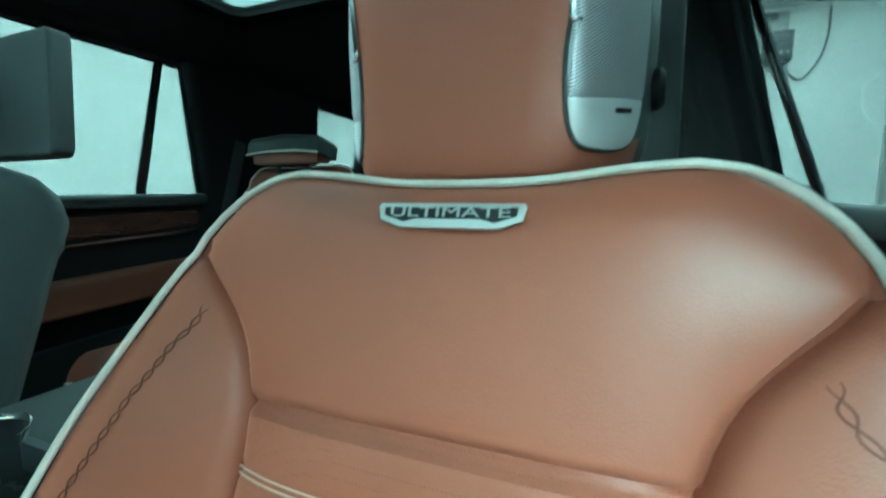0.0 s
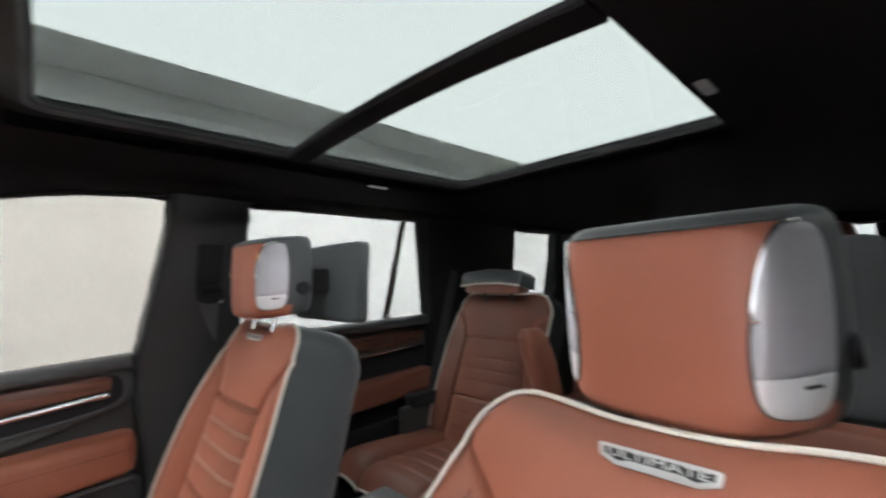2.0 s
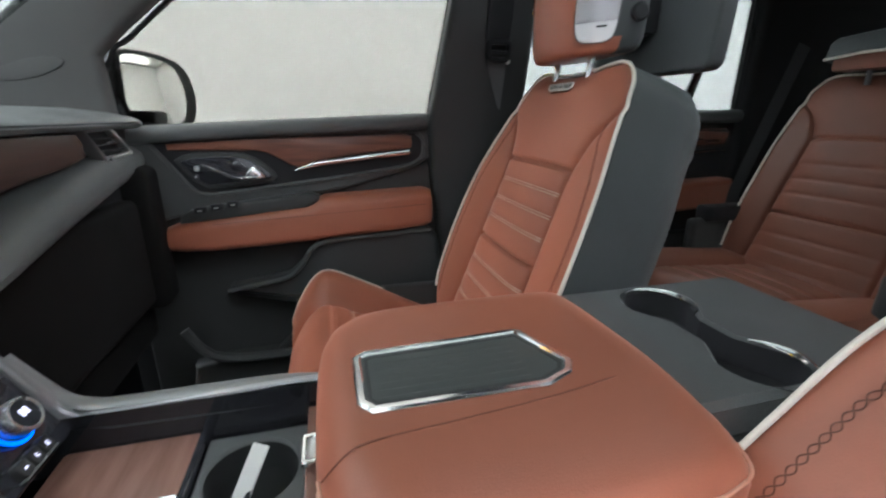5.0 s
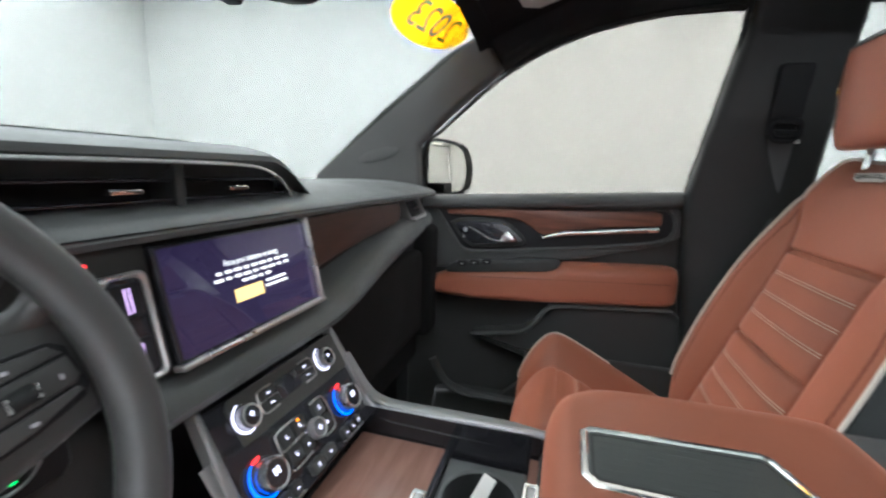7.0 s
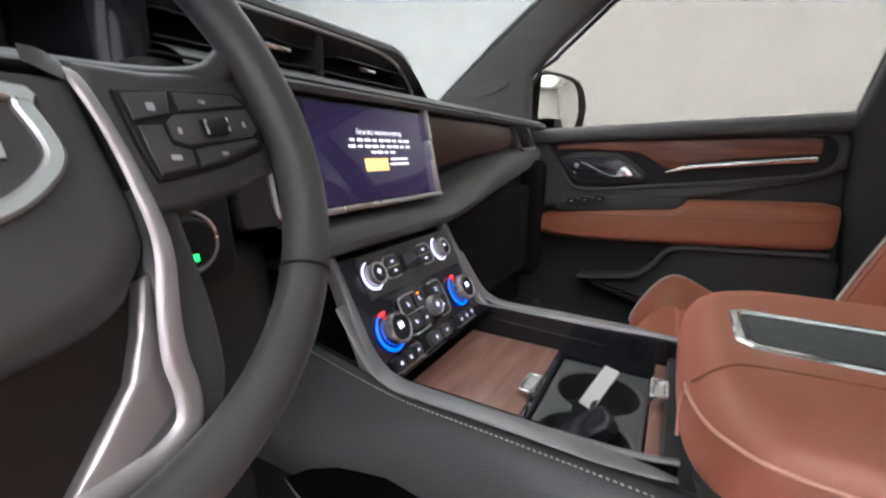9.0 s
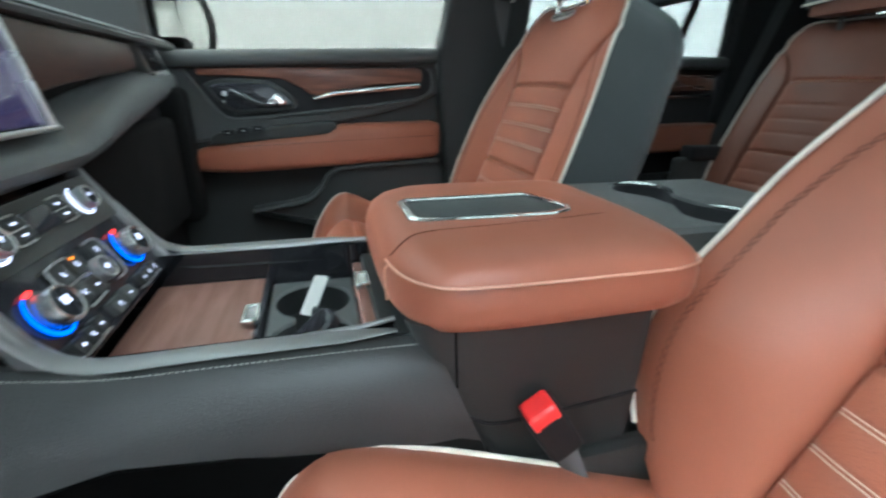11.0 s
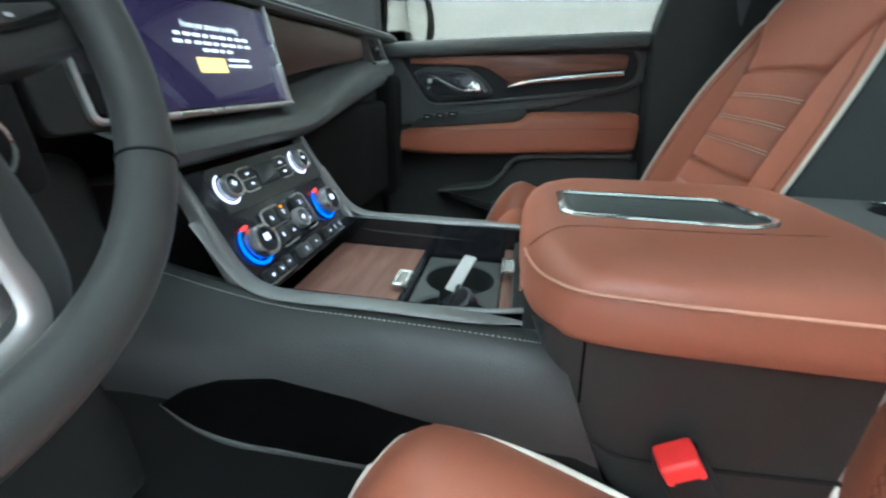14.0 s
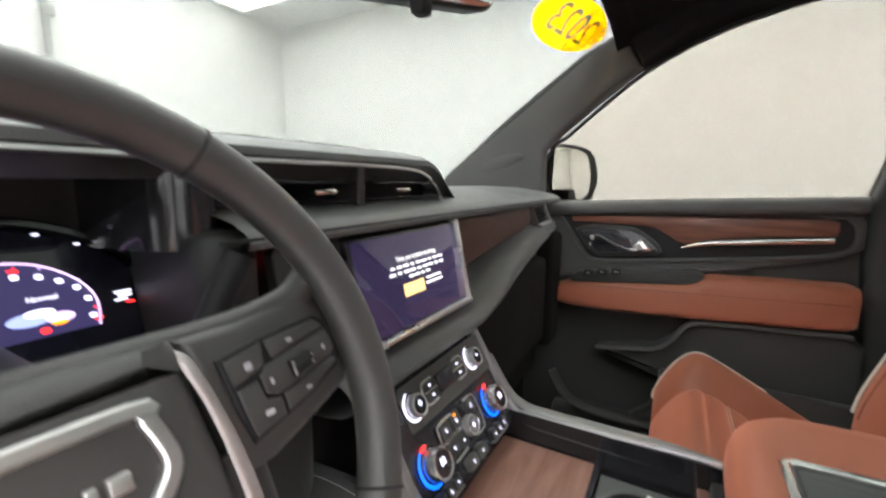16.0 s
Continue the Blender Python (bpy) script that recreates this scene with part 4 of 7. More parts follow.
rows = [[Vector((x / 12 * 0.74 * (1 - 0.10 * k / 8), screen_y(x / 12 * 0.74, 0.96 + 0.42 * k / 8), 0.96 + 0.42 * k / 8)) for x in range(-12, 13)] for k in range(9)]
front = [[p + Vector((0, -0.004, 0.002)) for p in r] for r in rows]
v1, v2 = sheet(rows), sheet(front)
ws = tagged(solid("windshield", *merged(v1, (v2[0], [tuple(reversed(f)) for f in v2[1]])), pane_glass, at=(0, -0.8, 1.0)), "curved clear windshield glass", "window", kind="structure")
ws.visible_shadow = False
tagged(solid("hood", *block(-0.85, 0.85, -2.6, -1.13, 0.55, 0.80, 0.05), grey_trim, at=(0, -1.8, 0.55)), "engine hood of the vehicle", "hood", kind="structure")

# ---- doors ----


def ringed(y, h0, h1, z0, z1, r, side):
    """One cross-section of an armrest at y: from the door skin out to h1, between z0 and z1."""
    pts = [(h0, z0), (h1 - r, z0)] + [(h1 - r + r * math.sin(a), z0 + r - r * math.cos(a)) for a in (0.4, 0.8, 1.2)] + [(h1, z0 + r), (h1, z1 - r)] + [(h1 - r + r * math.cos(a), z1 - r + r * math.sin(a)) for a in (0.4, 0.8, 1.2)] + [(h1 - r, z1), (h0, z1)]
    return [Vector((side * (0.755 - h), y, z)) for h, z in pts]


def front_door(side, label):
    door = stand("front_door", side * 0.755, -0.3, 0.3, label, "car door", "front doors")
    sp = lambda nm, out, mat, lb="", **k: side_panel(nm, out, side, mat, lb, parent=door, **k)
    sp("door_card", [(-0.70, 0.22), (-0.70, 0.925), (-0.62, 0.932), (0.0, 0.948), (0.008, 0.90), (0.045, 0.52), (0.02, 0.22)], plastic, th=0.04, bevel=0.008)
    solid("belt_pad", *tube([(side * 0.738, y, 0.918 + 0.033 * (y + 0.66) / 0.66) for y in (-0.70, -0.5, -0.3, -0.1, 0.002)], 0.020, seg=12, squash=1.0), dark_pad, door, "soft charcoal window ledge")
    sp("upper_field", [(-0.66, 0.72), (-0.655, 0.905), (-0.60, 0.918), (0.0, 0.935), (0.01, 0.915), (0.012, 0.86), (-0.03, 0.836), (-0.2, 0.79), (-0.41, 0.755), (-0.56, 0.738)], dark_pad, "soft charcoal upper door field", th=0.03, proud=0.014, bevel=0.010)
    edge = [(-0.630, 0.922), (-0.605, 0.892), (-0.572, 0.845), (-0.540, 0.800), (-0.515, 0.788), (-0.470, 0.789), (-0.330, 0.805), (-0.202, 0.820), (-0.100, 0.834), (-0.045, 0.844), (-0.016, 0.858), (-0.006, 0.878), (-0.008, 0.905), (-0.022, 0.922), (-0.050, 0.927), (-0.300, 0.920), (-0.550, 0.912)]
    sp("inlay_field", edge, black_plastic, "dark recessed inlay field", th=0.012, proud=0.0155, bevel=0.003)
    rim_line = [Vector((side * 0.739, a, b)) for a, b in edge]
    solid("field_edge", *tube(spline(rim_line, 4, True), 0.0045, True, 8), dark_pad, door, "soft charcoal border of the inlay field")
    sp("wood_inlay", [(-0.579, 0.902), (-0.421, 0.910), (-0.214, 0.916), (-0.052, 0.921), (-0.036, 0.915), (-0.034, 0.898), (-0.038, 0.886), (-0.150, 0.876), (-0.259, 0.860), (-0.306, 0.845), (-0.326, 0.850), (-0.343, 0.862), (-0.368, 0.876), (-0.397, 0.885), (-0.480, 0.887), (-0.578, 0.887)], wood_door, "glossy brown wood inlay", th=0.012, proud=0.021, bevel=0.004)
    strip = spline([(side * 0.731, -0.318, 0.838), (side * 0.730, -0.290, 0.846), (side * 0.730, -0.255, 0.855), (side * 0.730, -0.15, 0.866), (side * 0.731, -0.042, 0.877)], 8)
    solid("chrome_strip", *tube(strip, [0.0015 + 0.0048 * min(1, i / 12) for i in range(len(strip))], seg=8, squash=0.5, up=(1, 0, 0)), chrome, door, "bright chrome strip")
    bezel = [(-0.570, 0.866), (-0.550, 0.876), (-0.528, 0.881), (-0.47, 0.883), (-0.426, 0.880), (-0.404, 0.870), (-0.383, 0.855), (-0.363, 0.836), (-0.359, 0.822), (-0.370, 0.812), (-0.43, 0.805), (-0.507, 0.799), (-0.533, 0.816), (-0.552, 0.840)]
    sp("handle_bezel", bezel, plastic, "charcoal handle bezel", th=0.012, proud=0.022, bevel=0.005)
    cup = [tuple(p) for p in inset(bezel, 0.010)]
    sp("handle_cup", cup, gloss_black, "dark handle cup", th=0.01, proud=0.0225, bevel=0.001)
    lever = spline([(side * 0.728, -0.512, 0.856), (side * 0.718, -0.490, 0.847), (side * 0.712, -0.460, 0.833), (side * 0.710, -0.435, 0.825), (side * 0.711, -0.412, 0.826)], 6)
    solid("door_handle", *tube(lever, [0.0035 + 0.0015 * i / len(lever) for i in range(len(lever))], seg=10, squash=0.8), chrome, door, "chrome inside door handle")
    tip = [(-0.428, 0.829), (-0.412, 0.848), (-0.402, 0.851), (-0.391, 0.843), (-0.380, 0.826), (-0.400, 0.821), (-0.424, 0.821)]
    sp("handle_tip", tip, chrome, "bright chrome handle tip", th=0.014, proud=0.046, bevel=0.006)
    for k in range(2):
        solid("lock_button", *block(side * 0.729 - 0.005, side * 0.729 + 0.005, -0.532 + k * 0.003, -0.523 + k * 0.003, 0.824 + k * 0.018, 0.835 + k * 0.018, 0.002), satin if k else black_plastic, door, "small lock switch")
        solid("lock_mark", *block(side * 0.7235 - 0.0004, side * 0.7235 + 0.0004, -0.529 + k * 0.003, -0.526 + k * 0.003, 0.827 + k * 0.018, 0.832 + k * 0.018, 0.0), white_tag, door, "pale lock symbol")
    arm = []
    for y, z0, z1, h in ((-0.668, 0.679, 0.685, 0.006), (-0.655, 0.673, 0.693, 0.024), (-0.63, 0.667, 0.703, 0.040), (-0.60, 0.663, 0.716, 0.052), (-0.57, 0.660, 0.727, 0.058), (-0.50, 0.659, 0.736, 0.062), (-0.40, 0.664, 0.746, 0.065), (-0.30, 0.670, 0.755, 0.066), (-0.285, 0.671, 0.758, 0.066), (-0.268, 0.672, 0.771, 0.066), (-0.252, 0.673, 0.777, 0.066), (-0.1, 0.683, 0.784, 0.066), (-0.01, 0.690, 0.787, 0.062), (0.008, 0.695, 0.782, 0.052), (0.015, 0.710, 0.765, 0.03)):
        arm.append(ringed(y, 0.0, h, z0, z1, min(0.024, h * 0.45, (z1 - z0) * 0.42), side))
    solid("armrest", *loft(arm), leather, door, "terracotta leather armrest")
    crease = [(side * (0.755 - 0.0655), y, 0.722 + 0.030 * (y + 0.6) / 0.6) for y in (-0.5, -0.35, -0.2, -0.01)]
    solid("armrest_seam", *tube(crease, 0.0009, seg=5), brown_thread, door, "brown seam")
    sp("switch_panel", [(-0.570, 0.728), (-0.566, 0.745), (-0.548, 0.757), (-0.483, 0.768), (-0.36, 0.780), (-0.282, 0.788), (-0.264, 0.779), (-0.272, 0.762), (-0.30, 0.752), (-0.42, 0.740)], plastic, "switch pod over the armrest", th=0.03, proud=0.052, bevel=0.007)
    for k in range(3):
        solid("window_switch", *block(side * 0.703 - 0.010, side * 0.703 + 0.010, -0.535 + k * 0.034, -0.510 + k * 0.034, 0.752 + 0.005 * k, 0.766 + 0.005 * k, 0.004), black_plastic, door)
        solid("switch_mark", *block(side * 0.6925 - 0.0004, side * 0.6925 + 0.0004, -0.527 + k * 0.034, -0.518 + k * 0.034, 0.758 + 0.005 * k, 0.760 + 0.005 * k, 0.0), pipe_grey, door, "pale switch symbol")
    sp("lower_panel", [(-0.272, 0.668), (0.0, 0.684), (0.030, 0.66), (0.045, 0.45), (0.03, 0.23), (-0.62, 0.23), (-0.60, 0.36), (-0.52, 0.375), (-0.40, 0.375), (-0.33, 0.44), (-0.33, 0.50), (-0.49, 0.545), (-0.492, 0.562), (-0.42, 0.573), (-0.352, 0.586), (-0.318, 0.615)], plastic, "charcoal map pocket panel", th=0.05, proud=0.040, bevel=0.014)
    solid("pocket_lip", *tube(spline([(side * 0.706, -0.493, 0.558), (side * 0.706, -0.42, 0.569), (side * 0.706, -0.352, 0.583), (side * 0.706, -0.318, 0.613), (side * 0.706, -0.276, 0.662), (side * 0.708, -0.14, 0.674), (side * 0.708, 0.005, 0.682)], 6), 0.006, seg=8), dark_pad, door, "rounded pocket edge")
    solid("lower_pocket_lip", *tube(spline([(side * 0.700, -0.60, 0.47), (side * 0.695, -0.56, 0.41), (side * 0.695, -0.50, 0.384), (side * 0.695, -0.39, 0.380), (side * 0.695, -0.2, 0.382), (side * 0.70, 0.02, 0.39)], 6), 0.012, seg=8), dark_pad, door, "rounded lower pocket edge")
    return door


front_door(-1, "charcoal front door with terracotta armrest and wood inlay")
open_door = front_door(1, "charcoal front door with terracotta armrest, standing open")
hinge = Vector((0.80, -0.70, 0))
open_door.matrix_basis = Matrix.Translation(hinge) @ Matrix.Rotation(radians(-68), 4, "Z") @ Matrix.Translation(-hinge) @ open_door.matrix_basis


# door wood in a darker tone that carries the rear's weaker light
wood_rear_shaded = wood_grain("rear_door_wood", (0.020, 0.009, 0.007), (0.058, 0.025, 0.017), 0.22, (20, 1.2, 14))


def rear_door(side):
    door = stand("rear_door", side * 0.755, 0.6, 0.3, "dark rear door with brown wood trim and terracotta armrest", "car door", "rear doors")
    sp = lambda nm, out, mat, lb="", **k: side_panel(nm, out, side, mat, lb, parent=door, **k)
    sp("door_card", [(0.25, 0.22), (0.25, 0.962), (0.99, 0.972), (1.0, 0.6), (0.95, 0.22)], black_plastic, th=0.04, bevel=0.008)
    solid("belt_pad", *tube([(side * 0.745, y, 0.955 + 0.014 * (y - 0.26) / 0.72) for y in (0.25, 0.5, 0.75, 0.985)], 0.020, seg=12), dark_pad, door, "soft charcoal window ledge")
    sp("wood_inlay", [(0.29, 0.915), (0.95, 0.935), (0.965, 0.92), (0.955, 0.885), (0.7, 0.872), (0.5, 0.862), (0.36, 0.875), (0.29, 0.90)], wood_rear_shaded, "brown wood inlay, darkened for the dim rear", th=0.012, proud=0.012, bevel=0.004)
    strip = [(side * 0.738, y, 0.850 + 0.02 * (y - 0.45) / 0.5) for y in (0.45, 0.6, 0.8, 0.95)]
    solid("chrome_strip", *tube(strip, 0.005, seg=8, squash=0.5, up=(1, 0, 0)), chrome, door, "bright chrome strip")
    lever = spline([(side * 0.735, 0.36, 0.852), (side * 0.715, 0.40, 0.84), (side * 0.712, 0.45, 0.832), (side * 0.72, 0.485, 0.838)], 6)
    solid("door_handle", *tube(lever, 0.0075, seg=10, squash=0.7), chrome, door, "chrome inside door handle")
    start = 0.32 if side < 0 else 0.58
    arm = [ringed(y, 0.0, h, z0, z1, 0.016, side) for y, z0, z1, h in ((start, 0.70, 0.745, 0.035), (start + 0.02, 0.685, 0.755, 0.055), (start + 0.08, 0.682, 0.765, 0.065), (0.75, 0.690, 0.778, 0.068), (0.96, 0.70, 0.785, 0.062), (0.985, 0.715, 0.772, 0.04))]
    solid("armrest", *loft(arm), leather_shaded, door, "terracotta leather armrest")
    sp("lower_panel", [(0.27, 0.23), (0.27, 0.60), (0.94, 0.62), (0.93, 0.23)], black_plastic, "map pocket panel", th=0.05, proud=0.035, bevel=0.012)
    return door


rear_door(-1)
rear_door(1).location += Vector((OUTWARD, 0, -0.02))

# exterior mirrors
for side in (-1, 1):
    mir = stand("side_mirror", side * 0.86, -0.60, 0.94, "black door mirror with a rounded glass", "door mirror", "door mirrors")
    out = [tuple(p)[:2] for p in spline([Vector(q).to_3d() for q in ((-0.105, -0.072), (-0.110, 0.03), (-0.092, 0.082), (0.02, 0.084), (0.082, 0.062), (0.106, 0.0), (0.086, -0.062), (0.02, -0.084))], 5, True)]
    turn = radians(27) * side
    mm = axes((side * 0.862, -0.605, 1.010), (side * math.cos(turn), math.sin(turn) * side, 0), (0, -0.05, 1))
    flip = mm if (mm.to_3x3() @ Vector((0, 0, 1))).y > 0 else mm @ Matrix.Rotation(math.pi, 4, "Y")
    sgn = 1 if flip is mm else -1
    out = [(p[0] * sgn, p[1]) for p in out]
    back = flip @ Matrix.Translation((0, 0, -0.05))
    solid("housing", *plate(out, 0.05, 0.006, back), black_plastic, mir, "black mirror housing")
    solid("glass", *plate([(p[0] * 0.84 - 0.014 * sgn, p[1]) for p in inset(out, 0.011)], 0.002, 0.0005, flip @ Matrix.Translation((0, 0, 0.0005))), mirror_glass, mir, "mirror glass")
    solid("mount", *block(min(side * 0.77, side * 0.86), max(side * 0.77, side * 0.86), -0.66, -0.60, 0.93, 0.97, 0.01), black_plastic, mir, "black mirror foot")

# belts on the centre pillars
for side in (-1, 1):
    belt = stand("seat_belt", side * 0.69, 0.14, 0.5, "black front seat belt hanging from the centre pillar", "seat belt", "front seat belts")
    px = lambda z: side * (xin(z) - 0.036)
    v, f = tube([(px(z), 0.160, z) for z in (0.45, 0.6, 0.8, 0.95, 1.04, 1.095)], 0.026, seg=8, squash=0.07, up=(1, 0, 0))
    solid("webbing", v, f, webbing, belt, "dark grey belt webbing")
    solid("height_slider", *plate(rrect(0.060, 0.150, 0.010), 0.016, 0.005, axes((px(1.16) + side * 0.014, 0.158, 1.165), (0, side * -1.0, 0), (side * -0.25, 0, 1))), black_plastic, belt, "black height adjuster rail")
    loop = [(px(1.10) - side * c, y, z) for c, y, z in ((0.008, 0.135, 1.112), (0.013, 0.142, 1.126), (0.013, 0.178, 1.126), (0.008, 0.186, 1.112), (0.012, 0.178, 1.090), (0.012, 0.142, 1.090))]
    solid("guide_loop", *tube(spline(loop, 5, True), 0.007, True, 8), black_plastic, belt, "belt guide loop")
    solid("guide_bar", *tube([(px(1.09) - side * 0.012, 0.140, 1.100), (px(1.09) - side * 0.012, 0.182, 1.100)], 0.009, seg=8), black_plastic, belt, "belt guide bar")
    solid("label_tab", *block(px(1.09) - 0.006, px(1.09) + 0.006, 0.184, 0.192, 1.082, 1.100, 0.001), white_tag, belt, "small white belt label")

# ---- dashboard ----
dash = stand("dashboard", 0, -0.7, 0.6, "soft charcoal dashboard with wood panel and vents", "dashboard")


def hood_k(x):
    """How far the instrument hood rises over the shelf at x."""
    t = min(max((x + 0.205) / 0.12, 0), 1)
    u = min(max((0.72 - x) / 0.06, 0), 1)
    return (t * t * (3 - 2 * t)) ** 0.7 * u


rows = []
for i in range(61):
    x = -0.72 + 0.945 * i / 60
    rows.append([Vector((x, y, z)) for y, z in ((-1.06, 0.955), (-0.95, 0.972), (-0.84, 0.976), (-0.74, 0.974), (-0.67, 0.966), (-0.630, 0.957), (-0.614, 0.950), (-0.609, 0.943), (-0.613, 0.937), (-0.628, 0.934), (-0.66, 0.934))])
solid("top_shelf", *sheet(rows), dark_pad, dash, "padded charcoal shelf")
seam = [(x, -0.6075, 0.9465) for x in (-0.70, -0.4, 0.0, 0.25)]
solid("shelf_seam", *tube(seam, 0.0014, seg=5), black_plastic, dash, "stitched seam on the shelf edge")
rows = []
for i in range(65):
    x = -0.205 + 0.905 * i / 64
    k = hood_k(x)
    c = (1 - k) * 0.03
    rows.append([Vector((x, y - c * 0.4, z)) for y, z in ((-0.675, 0.960 + 0.030 * k), (-0.652, 0.958 + 0.047 * k), (-0.645, 0.959 + 0.052 * k), (-0.647, 0.960 + 0.058 * k), (-0.66, 0.961 + 0.063 * k), (-0.69, 0.962 + 0.068 * k), (-0.74, 0.966 + 0.066 * k), (-0.80, 0.968 + 0.058 * k), (-0.88, 0.970 + 0.035 * k), (-0.96, 0.971))])
solid("instrument_hood", *sheet(rows), dark_pad, dash, "padded charcoal hood over vents and gauges")
solid("hood_seam", *tube([(x, -0.70, 0.962 + 0.069 * hood_k(x)) for x in (-0.12, 0.0, 0.2, 0.4, 0.65)], 0.0012, seg=5), black_plastic, dash)
edge = spline([(0.26, -0.6455, 1.006), (0.10, -0.6455, 1.007), (-0.02, -0.6455, 1.006), (-0.075, -0.6465, 1.001), (-0.110, -0.648, 0.987), (-0.133, -0.650, 0.968), (-0.138, -0.650, 0.960)], 8)
solid("hood_trim", *tube(edge, 0.0022, seg=6), satin, dash, "thin satin strip under the hood")
solid("cluster_trim", *tube([(0.70, -0.6475, 1.008), (0.48, -0.6475, 1.008), (0.26, -0.6475, 1.006)], 0.0025, seg=6), satin, dash, "thin satin strip under the hood")
# vent cavity and slats
solid("vent_back", *block(-0.15, 0.245, -0.72, -0.69, 0.925, 1.01, 0.0), black_plastic, dash, smooth=False)
for cx, w in ((0.135, 0.165), (-0.045, 0.165)):
    for k in range(2):
        z = 0.968 + 0.020 * k
        solid("vent_slat", *block(cx - w / 2, cx + w / 2 - (0.02 if cx < 0 and k == 1 else 0), -0.678, -0.655, z - 0.0015, z + 0.0015, 0.0008, 1), gloss_black, dash)
    tx = cx - 0.025 if cx > 0.1 else cx + 0.018
    solid("vent_tab", *block(tx - 0.015, tx + 0.015, -0.652, -0.643, 0.976, 0.981, 0.0015), chrome, dash, "chrome vent slider")
solid("vent_divider", *block(0.040, 0.052, -0.69, -0.652, 0.955, 1.006, 0.002), plastic, dash)
rows = [[Vector((x, y, z)) for x, y in ((0.222, -0.654), (0.236, -0.656), (0.250, -0.668), (0.262, -0.695), (0.270, -0.730), (0.274, -0.765))] for z in (0.935, 0.96, 0.985, 1.010)]
solid("vent_side", *sheet(rows), gloss_black, dash, "gloss black return between vents and gauges")
# face of the dash behind screen and inlay
solid("mid_face", *block(-0.72, 0.222, -0.70, -0.645, 0.60, 0.945, 0.0), black_plastic, dash, smooth=False)
m = axes((0, -0.640, 0), (-1, 0, 0), (0, 0, 1))
inlay = [(0.112, 0.934), (0.35, 0.935), (0.490, 0.932), (0.505, 0.915), (0.500, 0.893), (0.45, 0.884), (0.35, 0.876), (0.25, 0.866), (0.165, 0.854), (0.120, 0.850)]
solid("wood_panel", *plate(inlay, 0.016, 0.003, m), wood_dash, dash, "dark brown open pore wood panel")
# end vent
out = [(0.503, 0.935), (0.600, 0.938), (0.606, 0.936), (0.672, 0.890), (0.668, 0.885), (0.558, 0.879)]
solid("end_vent_frame", *frame_ring(out, [(0.507, 0.932), (0.593, 0.934), (0.597, 0.932), (0.655, 0.893), (0.652, 0.891), (0.563, 0.887)], 0.022, m, 0.002), satin, dash, "satin end vent frame")
solid("end_vent_back", *plate(inset(out, 0.003), 0.010, 0.001, m), black_plastic, dash)
for k in range(3):
    z = 0.898 + 0.0105 * k
    x0, x1 = -0.646 + 0.016 * k, -0.552 + 0.013 * k
    solid("end_vent_slat", *block(x0, x1, -0.634, -0.622, z - 0.0013, z + 0.0013, 0.0006, 1), black_plastic, dash)
solid("end_vent_tab", *block(-0.600, -0.578, -0.626, -0.617, 0.9105, 0.9150, 0.001), chrome, dash, "chrome vent slider")
# padded roll under the screen that sweeps up to the end vent
rows = []
for i in range(49):
    x = 0.165 - 0.885 * i / 48
    zt = line([(-0.72, 0.897), (-0.55, 0.884), (-0.42, 0.868), (-0.30, 0.846), (-0.20, 0.824), (-0.14, 0.812), (-0.10, 0.810), (0.7, 0.812)], x)
    zb = line([(-0.72, 0.842), (-0.60, 0.828), (-0.35, 0.798), (-0.22, 0.784), (-0.12, 0.774), (0.7, 0.776)], x)
    yy = line([(-0.72, -0.618), (-0.55, -0.606), (-0.35, -0.588), (-0.2, -0.570), (-0.12, -0.566), (0.7, -0.566)], x)
    h = zt - zb
    rows.append([Vector((x, y, z)) for y, z in ((yy - 0.075, zt + 0.015), (yy - 0.045, zt + 0.008), (yy - 0.018, zt), (yy - 0.005, zt - 0.2 * h), (yy, zt - 0.45 * h), (yy - 0.003, zt - 0.7 * h), (yy - 0.014, zb + 0.004), (yy - 0.034, zb), (yy - 0.09, zb - 0.004))])
solid("padded_roll", *sheet(rows), dark_pad, dash, "padded charcoal roll below the screen")
# glovebox and lower dash, the shade under the roll put into their colour
solid("glovebox", *block(-0.64, -0.145, -0.70, -0.615, 0.575, 0.80, 0.02, 4), shaded_plastic, dash, "charcoal glovebox lid")
solid("lower_dash", *block(-0.72, -0.12, -0.80, -0.655, 0.46, 0.82, 0.02, 3), shaded_plastic, dash)
solid("dash_end", *block(-0.735, -0.645, -0.82, -0.60, 0.55, 0.86, 0.025, 4), shaded_plastic, dash, "black dash end")
solid("knee_panel", *block(0.15, 0.72, -0.78, -0.62, 0.46, 0.80, 0.03, 4), plastic, dash, "charcoal knee panel")
solid("foot_panel", *block(-0.74, -0.56, -1.0, -0.72, 0.2, 0.56, 0.03, 3), carpet, dash, "black carpeted kick panel")
# gauges
m2 = axes((0.42, -0.742, 0.888), (-1, 0, 0), (0, -0.25, 1))
arch = [tuple(p)[:2] for p in spline([Vector(q).to_3d() for q in ((0.172, -0.07), (0.176, -0.02), (0.176, 0.018), (0.162, 0.040), (0.119, 0.062), (0.06, 0.070), (-0.06, 0.070), (-0.119, 0.062), (-0.162, 0.040), (-0.176, 0.018), (-0.176, -0.02), (-0.172, -0.07))], 6)]
solid("cluster_face", *plate(arch, 0.006, 0.002, m2), screen_off, dash, "dark instrument display")
solid("cluster_rim", *frame_ring(inset(arch, -0.008), arch, 0.012, m2, 0.002), gloss_black, dash)
solid("cluster_surround", *block(0.22, 0.70, -0.86, -0.756, 0.78, 1.0, 0.0), plastic, dash, smooth=False)
